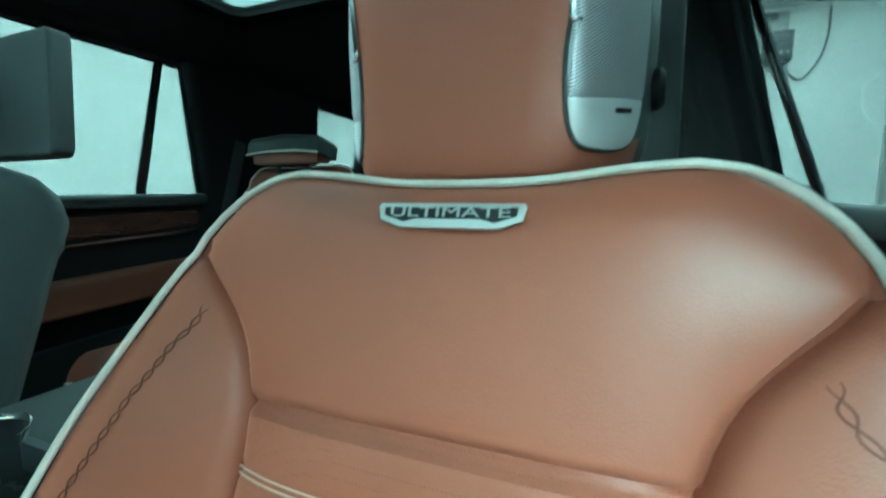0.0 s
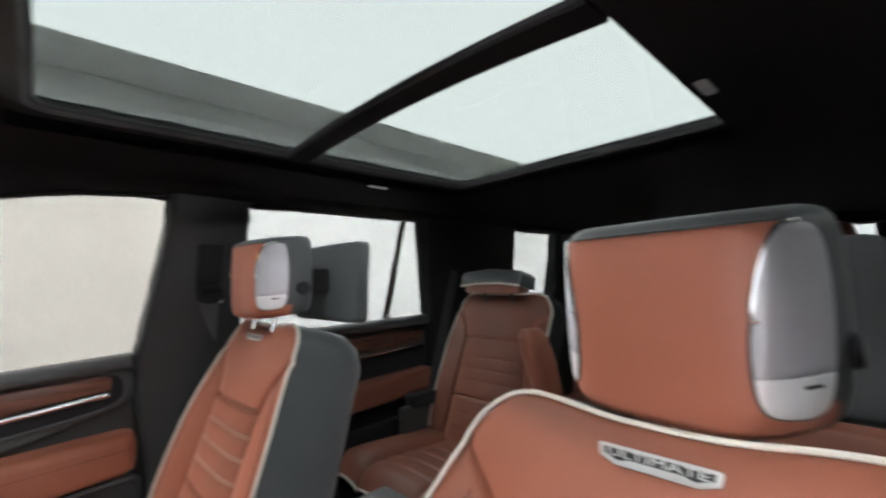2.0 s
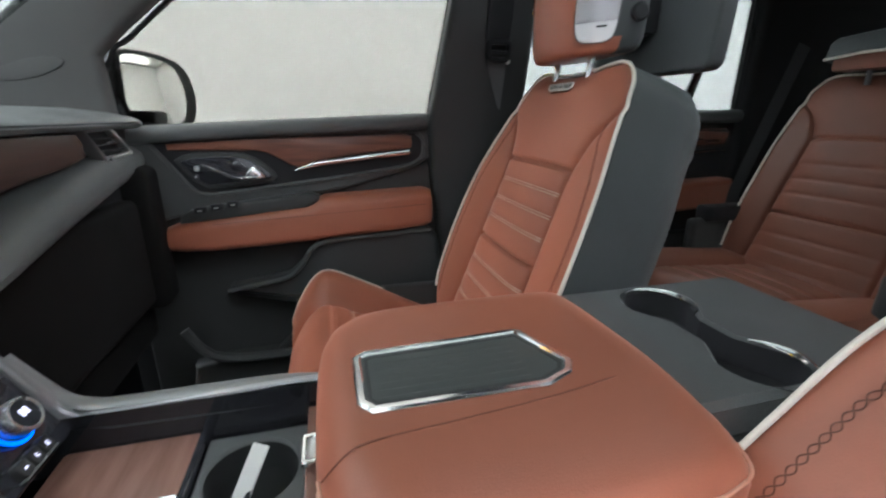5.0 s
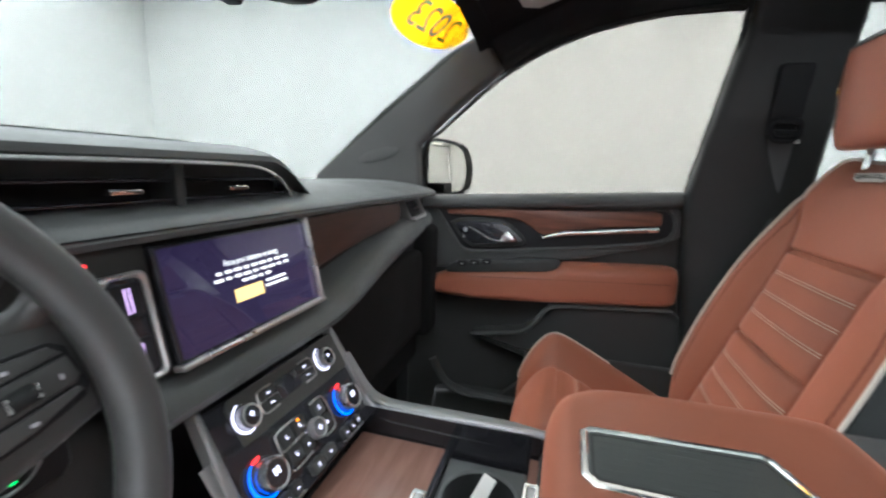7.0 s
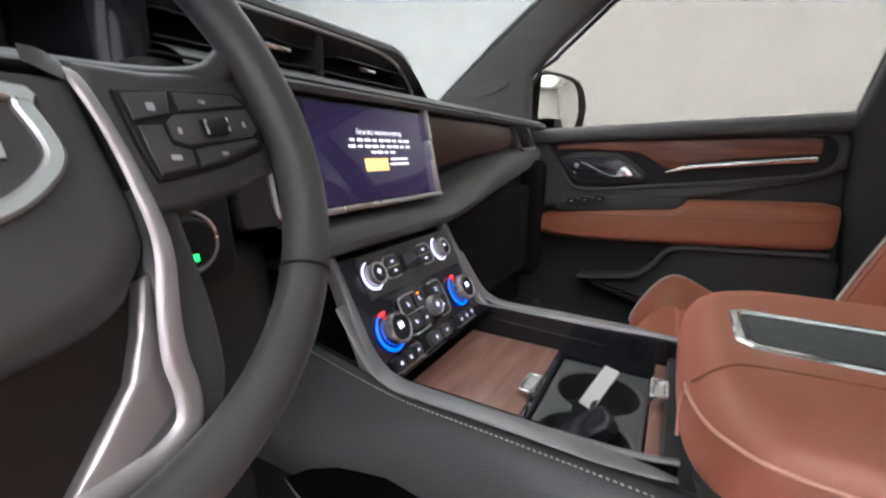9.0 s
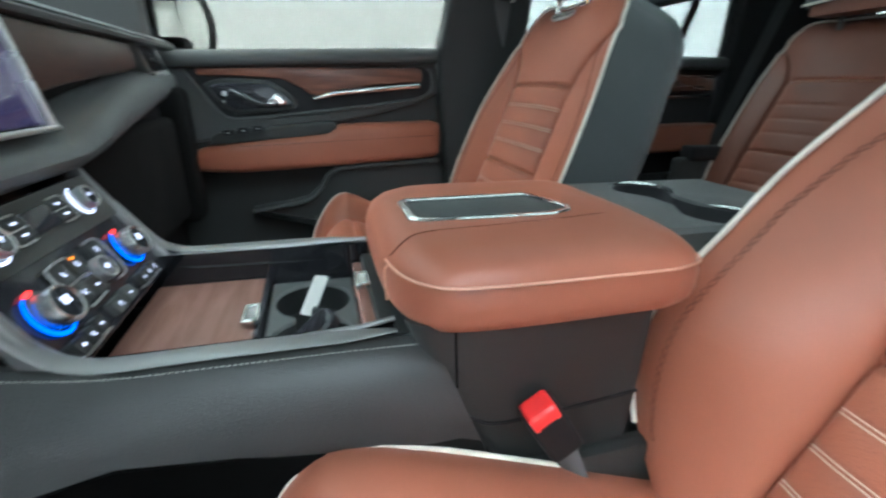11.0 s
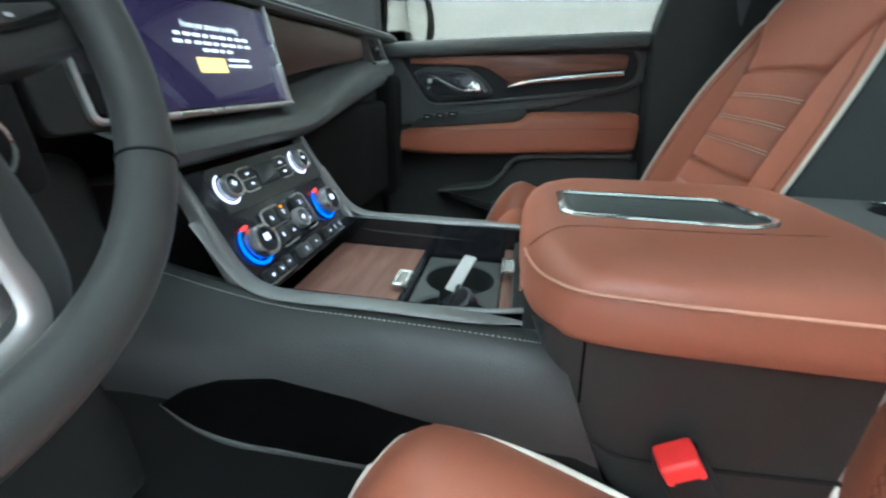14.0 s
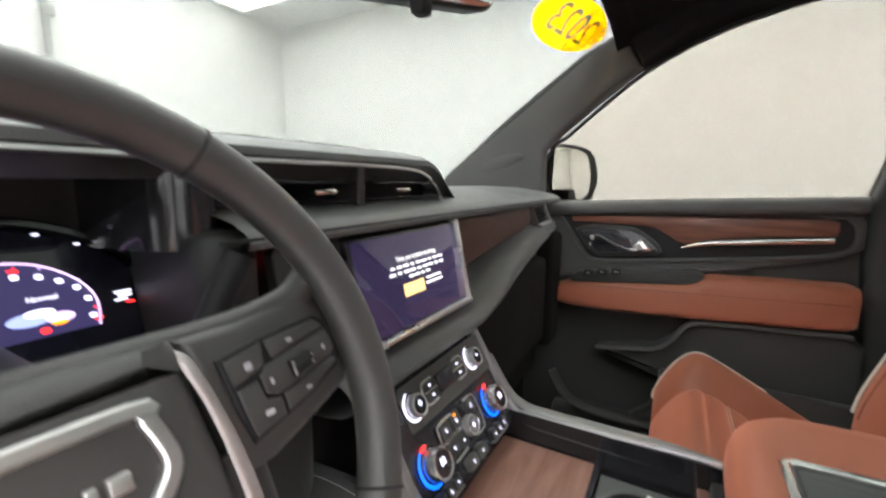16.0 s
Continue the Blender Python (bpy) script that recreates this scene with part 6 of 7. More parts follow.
for sx in (-1, 1):
    sp = [(sx * a, b) for a, b in ((0.064, 0.046), (0.10, 0.046), (0.135, 0.050), (0.162, 0.055), (0.166, 0.03), (0.168, -0.004), (0.164, -0.016), (0.130, -0.026), (0.098, -0.034), (0.080, -0.034), (0.074, 0.0))]
    solid("spoke", *plate(sp, 0.030, 0.008, mh @ Matrix.Translation((0, 0, -0.016)), steps=4), wheel_leather, sw, "charcoal spoke")
    key = [(sx * a, b) for a, b in ((0.078, 0.029), (0.110, 0.033), (0.146, 0.035), (0.154, 0.030), (0.159, 0.003), (0.154, -0.003), (0.126, -0.012), (0.086, -0.020), (0.0815, 0.0))]
    sc = solid("switch_plate", *plate(key, 0.0035, 0.0015, mh @ Matrix.Translation((0, 0, 0.0138))), black_plastic, sw, "black switch plate")
    ridge = spline([(sx * a, b, c) for a, b, c in ((0.0, 0.044, -0.004), (0.05, 0.043, -0.002), (0.085, 0.042, 0.0), (0.12, 0.044, 0.002), (0.145, 0.050, 0.006), (0.160, 0.064, 0.014))], 5)
    solid("upper_ridge", *tube([mh @ p for p in ridge], 0.0095, seg=12), wheel_leather, sw, "charcoal ridge over the switches")
    keys = (((0.0805, 0.0265), (0.104, 0.0300), (0.1015, 0.0170), (0.0825, 0.0125)),
            ((0.1065, 0.0300), (0.144, 0.0320), (0.150, 0.0262), (0.108, 0.0190)),
            ((0.0985, 0.0125), (0.104, 0.0165), (0.151, 0.0240), (0.1545, 0.0110), (0.150, 0.0065), (0.106, -0.0015), (0.0990, 0.0020)),
            ((0.0835, 0.0095), (0.0955, 0.0105), (0.0975, -0.0010), (0.107, -0.0035), (0.1065, -0.0135), (0.087, -0.0170), (0.0845, -0.002)),
            ((0.1095, -0.0030), (0.151, 0.0045), (0.153, 0.0015), (0.126, -0.0095), (0.1095, -0.0130)))
    for k in keys:
        solid("switch", *plate([(sx * a, b) for a, b in k], 0.0028, 0.001, mh @ Matrix.Translation((0, 0, 0.0160))), wheel_leather, sc, "charcoal switch key")
    for px, py, w, h in ((0.0923, 0.0200, 0.006, 0.006), (0.1218, 0.0255, 0.006, 0.003), (0.1450, 0.0130, 0.003, 0.005), (0.1035, 0.0072, 0.003, 0.005), (0.0968, -0.0080, 0.008, 0.004), (0.1257, -0.0058, 0.006, 0.003)):
        solid("symbol", *plate(rrect(w * 0.7, h * 0.75, 0.0008, 2, sx * px, py), 0.0003, 0.0001, mh @ Matrix.Translation((0, 0, 0.0190))), symbol_grey, sc, "small pale symbol")
    roll = [mh @ Vector((sx * (0.117 + 0.014 * i / 6), 0.0085 + 0.0025 * i / 6, 0.0185)) for i in range(7)]
    solid("scroll_wheel", *tube(roll, 0.0050, seg=12), rubber, sc, "ribbed scroll wheel")
    for e in (0, 6):
        solid("roller_edge", *tube([roll[e] + mh.to_3x3() @ Vector((0, c, 0.004)) for c in (-0.004, 0.004)], 0.0007, seg=5), satin, sc, "bright roller edge")
    fin = [(sx * a, b) for a, b in ((0.066, -0.066), (0.073, -0.062), (0.068, -0.085), (0.066, -0.105), (0.067, -0.125), (0.061, -0.140), (0.041, -0.149), (0.012, -0.151), (0.026, -0.136), (0.048, -0.112), (0.058, -0.090))]
    solid("spoke_panel", *plate(fin, 0.010, 0.003, mh @ Matrix.Translation((0, 0, -0.004)), steps=3), spoke_satin, sw, "satin lower spoke panel")
    trim = spline([(sx * a, b, c) for a, b, c in ((0.060, 0.040, 0.010), (0.0645, 0.0345, 0.0145), (0.0672, 0.024, 0.016), (0.0705, 0.0109, 0.016), (0.0745, -0.0135, 0.016), (0.0768, -0.0423, 0.016), (0.0758, -0.060, 0.015), (0.0715, -0.078, 0.014), (0.0680, -0.095, 0.013), (0.0665, -0.110, 0.012), (0.0670, -0.126, 0.011), (0.0635, -0.140, 0.010), (0.0530, -0.148, 0.009), (0.0390, -0.151, 0.008), (0.003, -0.153, 0.008))], 6)
    rad = [0.0030 + 0.0065 * min(max(0, (i / len(trim) - 0.22)), 0.42) for i in range(len(trim))]
    solid("spoke_trim", *tube([mh @ p for p in trim], rad, seg=10, squash=0.5, up=tuple(mw.to_3x3() @ Vector((0, 0, 1)))), spoke_satin, sw, "curved satin spoke trim")
    low = spline([(sx * a, b, 0.0) for a, b in ((0.082, -0.02), (0.083, -0.06), (0.082, -0.10), (0.074, -0.132), (0.045, -0.153))], 6)
    solid("lower_spoke", *tube([mh @ p for p in low], 0.014, seg=12, squash=0.55, up=tuple(mw.to_3x3() @ Vector((0, 0, 1)))), wheel_leather, sw, "charcoal lower spoke")
stalk = spline([(0.345, -0.630, 0.835), (0.290, -0.625, 0.855), (0.256, -0.622, 0.885), (0.241, -0.620, 0.912), (0.228, -0.619, 0.934)], 5)
solid("stalk", *tube(stalk, [0.008 + 0.006 * min(1, i / 12) for i in range(len(stalk))], seg=12, squash=0.8), black_plastic, sw, "charcoal column stalk")
solid("column", *block(0.345, 0.465, -0.70, -0.54, 0.775, 0.905, 0.03, 4), black_plastic, sw, "black column shroud")

# ---- centre console ----
rail_satin = material("dull_rail_satin", (0.34, 0.34, 0.345), 0.38, 1, 0, 500, 0.05, 0.08)
# darker copy of the dash pad: the weak light on the console side is in its colour
console_pad_shaded = material("shaded_console_side_pad", (0.027, 0.028, 0.028), 0.40, 0, 1, 700, 0.25, 0.12, Specular_IOR_Level=0.5)
grey_thread = material("pale_grey_thread", (0.42, 0.43, 0.40), 0.8, 0, 0, 1500, 0.3, 0.1)
# near-black for the painted shade of the side hollow and for the box seam
shade_seam_black = material("slot_shade_and_seam", (0.003, 0.003, 0.003), 1.0, 0, 0, 700, 0.6, 0.3, Specular_IOR_Level=0.02)
con = stand("center_console", 0, -0.3, FLOOR, "charcoal centre console with open cup holder and wood lid", "console")
# side walls from the dash to the armrest box
for sx in (-1, 1):
    rows = []
    for y, xt, zt, xb in ((-0.66, 0.165, 0.70, 0.215), (-0.60, 0.150, 0.690, 0.20), (-0.54, 0.142, 0.672, 0.185), (-0.48, 0.139, 0.661, 0.172), (-0.40, 0.139, 0.659, 0.166), (-0.32, 0.140, 0.658, 0.163), (-0.245, 0.141, 0.656, 0.162), (-0.225, 0.139, 0.645, 0.160)):
        lean = 0.42 * min(max((y + 0.42) / 0.19, 0), 1)
        rows.append([Vector((sx * a, y + lean * max(zt - b, 0), b)) for a, b in ((xt - 0.028, zt - 0.012), (xt - 0.018, zt + 0.004), (xt - 0.008, zt + 0.007), (xt + 0.002, zt + 0.002), (xt + 0.011, zt - 0.007), (xt + 0.5 * (xb - xt) + 0.008, zt - 0.020), (xb + 0.001, zt - 0.045), (xb + 0.003, zt - 0.07), (xb - 0.001, zt - 0.095), (xb - 0.008, zt - 0.125), (xb - 0.012, 0.42), (xb - 0.010, 0.30), (xb + 0.002, FLOOR))])
    solid("side_wall", *sheet([r[:9] for r in rows]), console_pad_shaded, con, "padded charcoal console side")
    # the lower strip is coloured darker for the shade near the floor
    solid("lower_side", *sheet([r[8:] for r in rows]), shaded_plastic, con, "dark lower console side")
    st = spline([(sx * (a - 0.003), y, z + 0.0028) for y, a, z in ((-0.66, 0.1675, 0.702), (-0.60, 0.1535, 0.6915), (-0.54, 0.146, 0.674), (-0.48, 0.1432, 0.6625), (-0.40, 0.1432, 0.6605), (-0.32, 0.1442, 0.6595), (-0.245, 0.1452, 0.6575))], 36)
    dashes = []
    for i in range(0, len(st) - 1, 2):
        dashes.append(tube([st[i], (st[i] + st[i + 1]) / 2, st[i + 1]], 0.0006, seg=5))
    tagged(solid("stitching", *merged(*dashes), grey_thread, con, "pale stitching along the console edge"), kind="stuff")
    inner = [Vector((sx * a, y, z)) for y, a, z in ((-0.585, 0.1165, 0.765), (-0.52, 0.117, 0.676), (-0.49, 0.1175, 0.664), (-0.40, 0.118, 0.666), (-0.30, 0.118, 0.670), (-0.262, 0.112, 0.672))]
    solid("tray_rail", *tube(spline(inner, 6), 0.0044 if sx < 0 else 0.0026, seg=8), rail_satin if sx < 0 else band_satin, con, "dull satin rail along the tray")
    # added satin strip gives the padded leather edge its lit sheen
    band = spline([(sx * a, y, z) for y, a, z in ((-0.560, 0.1265, 0.735), (-0.525, 0.1265, 0.686), (-0.500, 0.1270, 0.6715), (-0.47, 0.1270, 0.6690), (-0.40, 0.1270, 0.6695), (-0.32, 0.1275, 0.6690), (-0.262, 0.1270, 0.6680))], 6)
    solid("tray_band", *tube(band, [0.0105 * min(1, 0.25 + (len(band) - 1 - i) / 7) for i in range(len(band))], seg=12, squash=0.28, up=(0, 0.5, 1)), band_satin, con, "dull satin band beside the tray")
    solid("tray_wall", *sheet([[Vector((sx * 0.112, y, z)) for z in (0.668, 0.60)] for y in (-0.56, -0.4, -0.262)]), gloss_black, con, "gloss black tray wall")
solid("tray_floor", *block(-0.114, 0.114, -0.56, -0.25, 0.575, 0.582, 0.001), black_plastic, con)
solid("sliding_lid", *block(-0.110, 0.110, -0.525, -0.398, 0.612, 0.628, 0.004), wood_tray, con, "brown wood sliding lid")
solid("lid_edge", *block(-0.110, 0.110, -0.398, -0.392, 0.600, 0.628, 0.001), gloss_black, con)
# cup holder insert with two joined round wells
CUP_Y = -0.338


def from_centre(reach):
    return [(reach(2 * math.pi * i / 96) * math.cos(2 * math.pi * i / 96), reach(2 * math.pi * i / 96) * math.sin(2 * math.pi * i / 96)) for i in range(96)]


def wells(r, c=0.046, neck=0.020):
    """Reach of two joined circles from the middle."""
    def reach(a):
        ca, sa = abs(math.cos(a)), abs(math.sin(a))
        q = r * r - (c * sa) ** 2
        far = c * ca + math.sqrt(q) if q > 0 else 0
        return max(far, min(neck / max(sa, 1e-6), 0.03)) if sa > 0.5 else far
    return reach


well = from_centre(wells(0.0445))
edge = from_centre(lambda a: min(0.1045 / max(abs(math.cos(a)), 1e-6), 0.0515 / max(abs(math.sin(a)), 1e-6)))
mcup = Matrix.Translation((0, CUP_Y, 0.612))
solid("cup_insert", *frame_ring(edge, well, 0.008, mcup, 0.0025), grey_rubber, con, "grey rubber cup holder insert")
rows = [[Vector((a * f, CUP_Y + b * f, z)) for a, b in well] for f, z in ((1.0, 0.616), (0.985, 0.605), (0.97, 0.592), (0.93, 0.586), (0.5, 0.585), (0.1, 0.585))]
solid("cup_well", *sheet(rows, True), rubber, con, "dark round cup wells")
solid("rear_slat", *block(-0.108, 0.108, -0.284, -0.272, 0.60, 0.640, 0.002), wood_tray, con, "brown wood edge of the rear lid")
for cx, yy, zz in ((0.004, -0.402, 0.632), (-0.028, -0.278, 0.646)):
    mm = Matrix.Translation((cx, yy, zz))
    tab = solid("lid_tab", *frame_ring(rrect(0.040, 0.018, 0.003, 3), rrect(0.030, 0.009, 0.002, 3), 0.006, mm, 0.001), chrome, con, "chrome pull tab")
    solid("tab_base", *plate(rrect(0.036, 0.015, 0.002, 3), 0.002, 0.0005, mm), satin, tab)
solid("rear_ledge", *block(-0.112, 0.112, -0.272, -0.238, 0.59, 0.652, 0.006), plastic, con, "charcoal ledge in front of the armrest")
# armrest box
rows = []
for z, a, y0 in ((0.682, 0.150, -0.256), (0.60, 0.150, -0.228), (0.55, 0.149, -0.195), (0.50, 0.147, -0.160), (0.45, 0.145, -0.135), (0.40, 0.144, -0.125), (0.30, 0.144, -0.12), (FLOOR, 0.146, -0.12)):
    ring = rrect(2 * a, 0.33 - y0, 0.018, 4, 0, (0.33 + y0) / 2)
    ring = [p for p in ring if not (p[0] > 0 and p[1] > 0.2)] + [(0.080, 0.33), (0.080, 0.010), (a, -0.002)]
    ring.sort(key=lambda p: math.atan2(p[1] - 0.004, p[0]))
    rows.append([Vector((x, y, z)) for x, y in ring])
solid("box_body", *loft(rows), plastic, con, "charcoal armrest box")
solid("box_groove", *tube(spline([(0.1480, -0.244, 0.650), (0.1500, -0.236, 0.632), (0.1505, -0.215, 0.601), (0.1500, -0.196, 0.574), (0.1495, -0.170, 0.559), (0.1495, -0.130, 0.558), (0.1495, -0.088, 0.560), (0.1495, 0.0, 0.566)], 5), 0.0024, seg=6), black_plastic, con, "dark joint round the box")
solid("box_edge_seam", *tube([(0.1505, -0.214, 0.676), (0.1505, -0.212, 0.640), (0.1500, -0.210, 0.612)], 0.0012, seg=5), shade_seam_black, con, "upright seam on the box")
solid("box_seam", *tube(spline([(0.1515, -0.06, 0.42), (0.152, 0.0, 0.47), (0.152, 0.10, 0.50)], 5), 0.0015, seg=5), black_plastic, con)
# armrest lid
out = [tuple(p)[:2] for p in spline([Vector(q).to_3d() for q in ((-0.135, -0.240), (-0.09, -0.262), (0.0, -0.266), (0.10, -0.262), (0.148, -0.240), (0.164, -0.19), (0.167, -0.04), (0.164, 0.010), (0.142, 0.044), (0.05, 0.062), (-0.05, 0.062), (-0.135, 0.055), (-0.156, 0.03), (-0.158, -0.06), (-0.154, -0.19))], 6, True)]
rings = []
for d, z in ((0.012, 0.674), (0.004, 0.676), (0.0, 0.682), (-0.002, 0.692), (-0.002, 0.710), (0.000, 0.719), (0.005, 0.729), (0.014, 0.737), (0.028, 0.743), (0.046, 0.7455)):
    rings.append([Vector((0.005 + (p[0] - 0.005) * (1 - d / 0.162), -0.102 + (p[1] + 0.102) * (1 - d / 0.164), z)) for p in out])
lid_v, lid_f = loft(rings)
lid = solid("armrest_lid", lid_v, lid_f, leather, con, "terracotta leather armrest lid")
pipe = [p + Vector((0, 0, 0)) for p in [Vector((q[0], q[1], 0.7205)) for q in inset(out, -0.0012)]]
welt = [p for p in pipe if p.x > -0.10 and p.y < 0.05 and not (p.y < -0.25 and p.x < 0.085)]
solid("lid_welt", *tube(welt, 0.0014, seg=6), tan_thread, lid, "tan welt along the lid")
front_w = [Vector((0.10, -0.2645, 0.7200)), Vector((0.092, -0.266, 0.7165)), Vector((0.087, -0.2670, 0.708)), Vector((0.088, -0.2670, 0.694)), Vector((0.095, -0.2665, 0.682))]
solid("lid_welt_end", *tube(spline([p + Vector((0, 0.0012, 0)) for p in front_w], 5), 0.0014, seg=6), tan_thread, lid, "tan welt")
solid("lid_crease", *tube(spline([(0.094, -0.262, 0.727), (0.088, -0.245, 0.740), (0.085, -0.225, 0.7452), (0.080, -0.16, 0.7456), (0.072, -0.076, 0.7456), (0.062, -0.015, 0.7454), (0.052, 0.02, 0.739)], 6), 0.0007, seg=4), brown_thread, lid, "stitched seam across the lid")
bez = [(-0.030, -0.222), (-0.022, -0.232), (0.044, -0.232), (0.056, -0.222), (0.058, -0.075), (0.046, -0.048), (0.030, -0.038), (-0.030, -0.060), (-0.036, -0.068)]
mz = Matrix.Translation((0, 0, 0.7435))
solid("tray_bezel", *frame_ring(inset(bez, -0.002), inset(bez, 0.006), 0.005, mz, 0.0018), chrome, lid, "chrome bezel of the lid tray")
solid("tray_pad", *plate(inset(bez, 0.005), 0.0025, 0.0005, mz), rubber_pad, lid, "grey rubber tray pad")
solid("tray_wall", *frame_ring(inset(bez, 0.0055), inset(bez, 0.013), 0.0032, mz, 0.0025), plastic, lid, "charcoal sloped tray edge")
for k in range(7):
    x = -0.020 + 0.010 * k
    solid("tray_rib", *block(x - 0.0008, x + 0.0008, -0.216, -0.082, 0.7458, 0.7463, 0.0002, 1), rubber_pad, lid)
# rear cup holders: two wells joined by a channel, bright arcs on their far edges
RC = Vector((-0.007, 0.155, 0))


def rear_edge(a):
    ca, sa = math.cos(a), math.sin(a)
    return min((0.113 if ca > 0 else 0.128) / max(abs(ca), 1e-6), (0.172 if sa > 0 else 0.155) / max(abs(sa), 1e-6))


rear = from_centre(rear_edge)
lobes = from_centre(wells(0.041, 0.069, 0.017))
mr = Matrix.Translation((RC.x, RC.y, 0.700))
solid("rear_body", *plate(rear, 0.055, 0.004, Matrix.Translation((RC.x, RC.y, 0.645))), plastic, con, "charcoal rear end of the console")
solid("rear_top", *frame_ring(rear, lobes, 0.035, mr, 0.006), dark_pad, con, "charcoal rear top round the cup holders")
rows = [[Vector((RC.x + a * f, RC.y + b * f, z)) for a, b in lobes] for f, z in ((1.0, 0.732), (0.985, 0.722), (0.97, 0.706), (0.93, 0.7015), (0.5, 0.7012), (0.1, 0.7012))]
solid("rear_cup", *sheet(rows, True), black_plastic, con, "dark joined rear cup wells")
for cx, a0, a1 in ((-0.069, 25, 215), (0.069, 20, 150)):
    arc = [RC + Vector((cx + 0.0425 * math.cos(radians(a)), 0.0425 * math.sin(radians(a)), 0.7355)) for a in range(a0, a1, 6)]
    solid("rear_cup_ring", *tube(arc, [0.0010 + 0.0032 * math.sin(math.pi * k / (len(arc) - 1)) for k in range(len(arc))], seg=8, squash=0.6), chrome, con, "chrome arc round the cup holder")
# storage hollow low on the console's side: its shade is a near-black sheet on the skin
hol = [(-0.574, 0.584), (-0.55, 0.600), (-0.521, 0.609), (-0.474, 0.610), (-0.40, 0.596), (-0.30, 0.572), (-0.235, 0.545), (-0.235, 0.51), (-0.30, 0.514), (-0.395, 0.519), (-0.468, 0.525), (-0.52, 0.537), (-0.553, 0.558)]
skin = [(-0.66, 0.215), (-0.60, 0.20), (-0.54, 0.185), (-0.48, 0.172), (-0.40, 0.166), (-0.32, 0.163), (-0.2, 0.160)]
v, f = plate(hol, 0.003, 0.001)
solid("side_pocket", [Vector((line(skin, p.x) + 0.001 + p.z, p.x, p.y)) for p in v], f, shade_seam_black, con, "near-black sheet painting the shade inside the storage slot")
lip = spline([(line(skin, y) + 0.003, y, z) for y, z in [hol[0]] + hol[:6:-1]], 4)
solid("pocket_lip", *tube(lip, [0.001 + 0.003 * min(1, i / 8) for i in range(len(lip))], seg=8), dark_pad, con, "rounded lower lip of the slot")

# key with a paper tag in the cup holder
keyfob = stand("car_key", 0.0, -0.345, 0.60, "black car key with a white paper tag", "key")
solid("fob", *plate(rrect(0.036, 0.062, 0.012), 0.014, 0.005, axes((0.020, -0.335, 0.606), (0.9, 0.4, 0.0), (-0.35, 0.6, 0.5))), gloss_black, keyfob, "black remote")
solid("paper_tag", *plate(rrect(0.020, 0.052, 0.002), 0.0015, 0.0004, axes((-0.028, -0.335, 0.634), (0.55, 0.75, 0.1), (-0.6, 0.25, 0.55))), white_tag, keyfob, "white paper tag")
solid("tag_band", *tube(spline([(0.008, -0.335, 0.618), (-0.004, -0.337, 0.622), (-0.014, -0.337, 0.624)], 4), 0.005, seg=6, squash=0.3), black_plastic, keyfob, "black strap")

# belt buckle beside the driver's cushion
buckle = stand("belt_buckle", 0.178, -0.10, 0.45, "black belt buckle with a red release button", "belt buckle")
mb = axes((0.160, -0.116, 0.560), (0, 0.84, 0.54), (0, -0.54, 0.84))
solid("body", *plate(rrect(0.038, 0.074, 0.008), 0.022, 0.005, mb), black_plastic, buckle, "black buckle body")
solid("release_button", *plate(rrect(0.031, 0.021, 0.004, 4, 0, 0.0295), 0.0240, 0.004, mb), red_plastic, buckle, "red release button")
solid("button_slot", *plate(rrect(0.020, 0.0025, 0.001, 4, 0, 0.0225), 0.0244, 0.0004, mb), black_plastic, buckle, "dark slot below the red button")
solid("strap", *tube([(0.172, -0.100, 0.535), (0.170, -0.075, 0.48), (0.168, -0.05, 0.40)], 0.014, seg=8, squash=0.25), webbing, buckle, "black strap")

# ---- second row ----
MID_W = [(-0.56, 0.19), (-0.50, 0.207), (-0.40, 0.214), (-0.2, 0.210), (-0.06, 0.203), (-0.02, 0.198), (0.0, 0.190), (0.02, 0.172)]
MID_TOP = [(0.0, 0.022), (0.08, 0.022), (0.13, 0.026), (0.16, 0.022), (0.185, 0.012), (0.3, 0.012)]
MID_SEAM = [(-0.56, 0.150), (-0.3, 0.140), (-0.142, 0.130), (-0.10, 0.145), (-0.06, 0.175), (-0.04, 0.21), (0.1, 0.3)]
MID_LIFT = [(-0.56, 0.02), (-0.35, 0.028), (-0.15, 0.016), (-0.05, 0.0), (0.1, 0.0)]


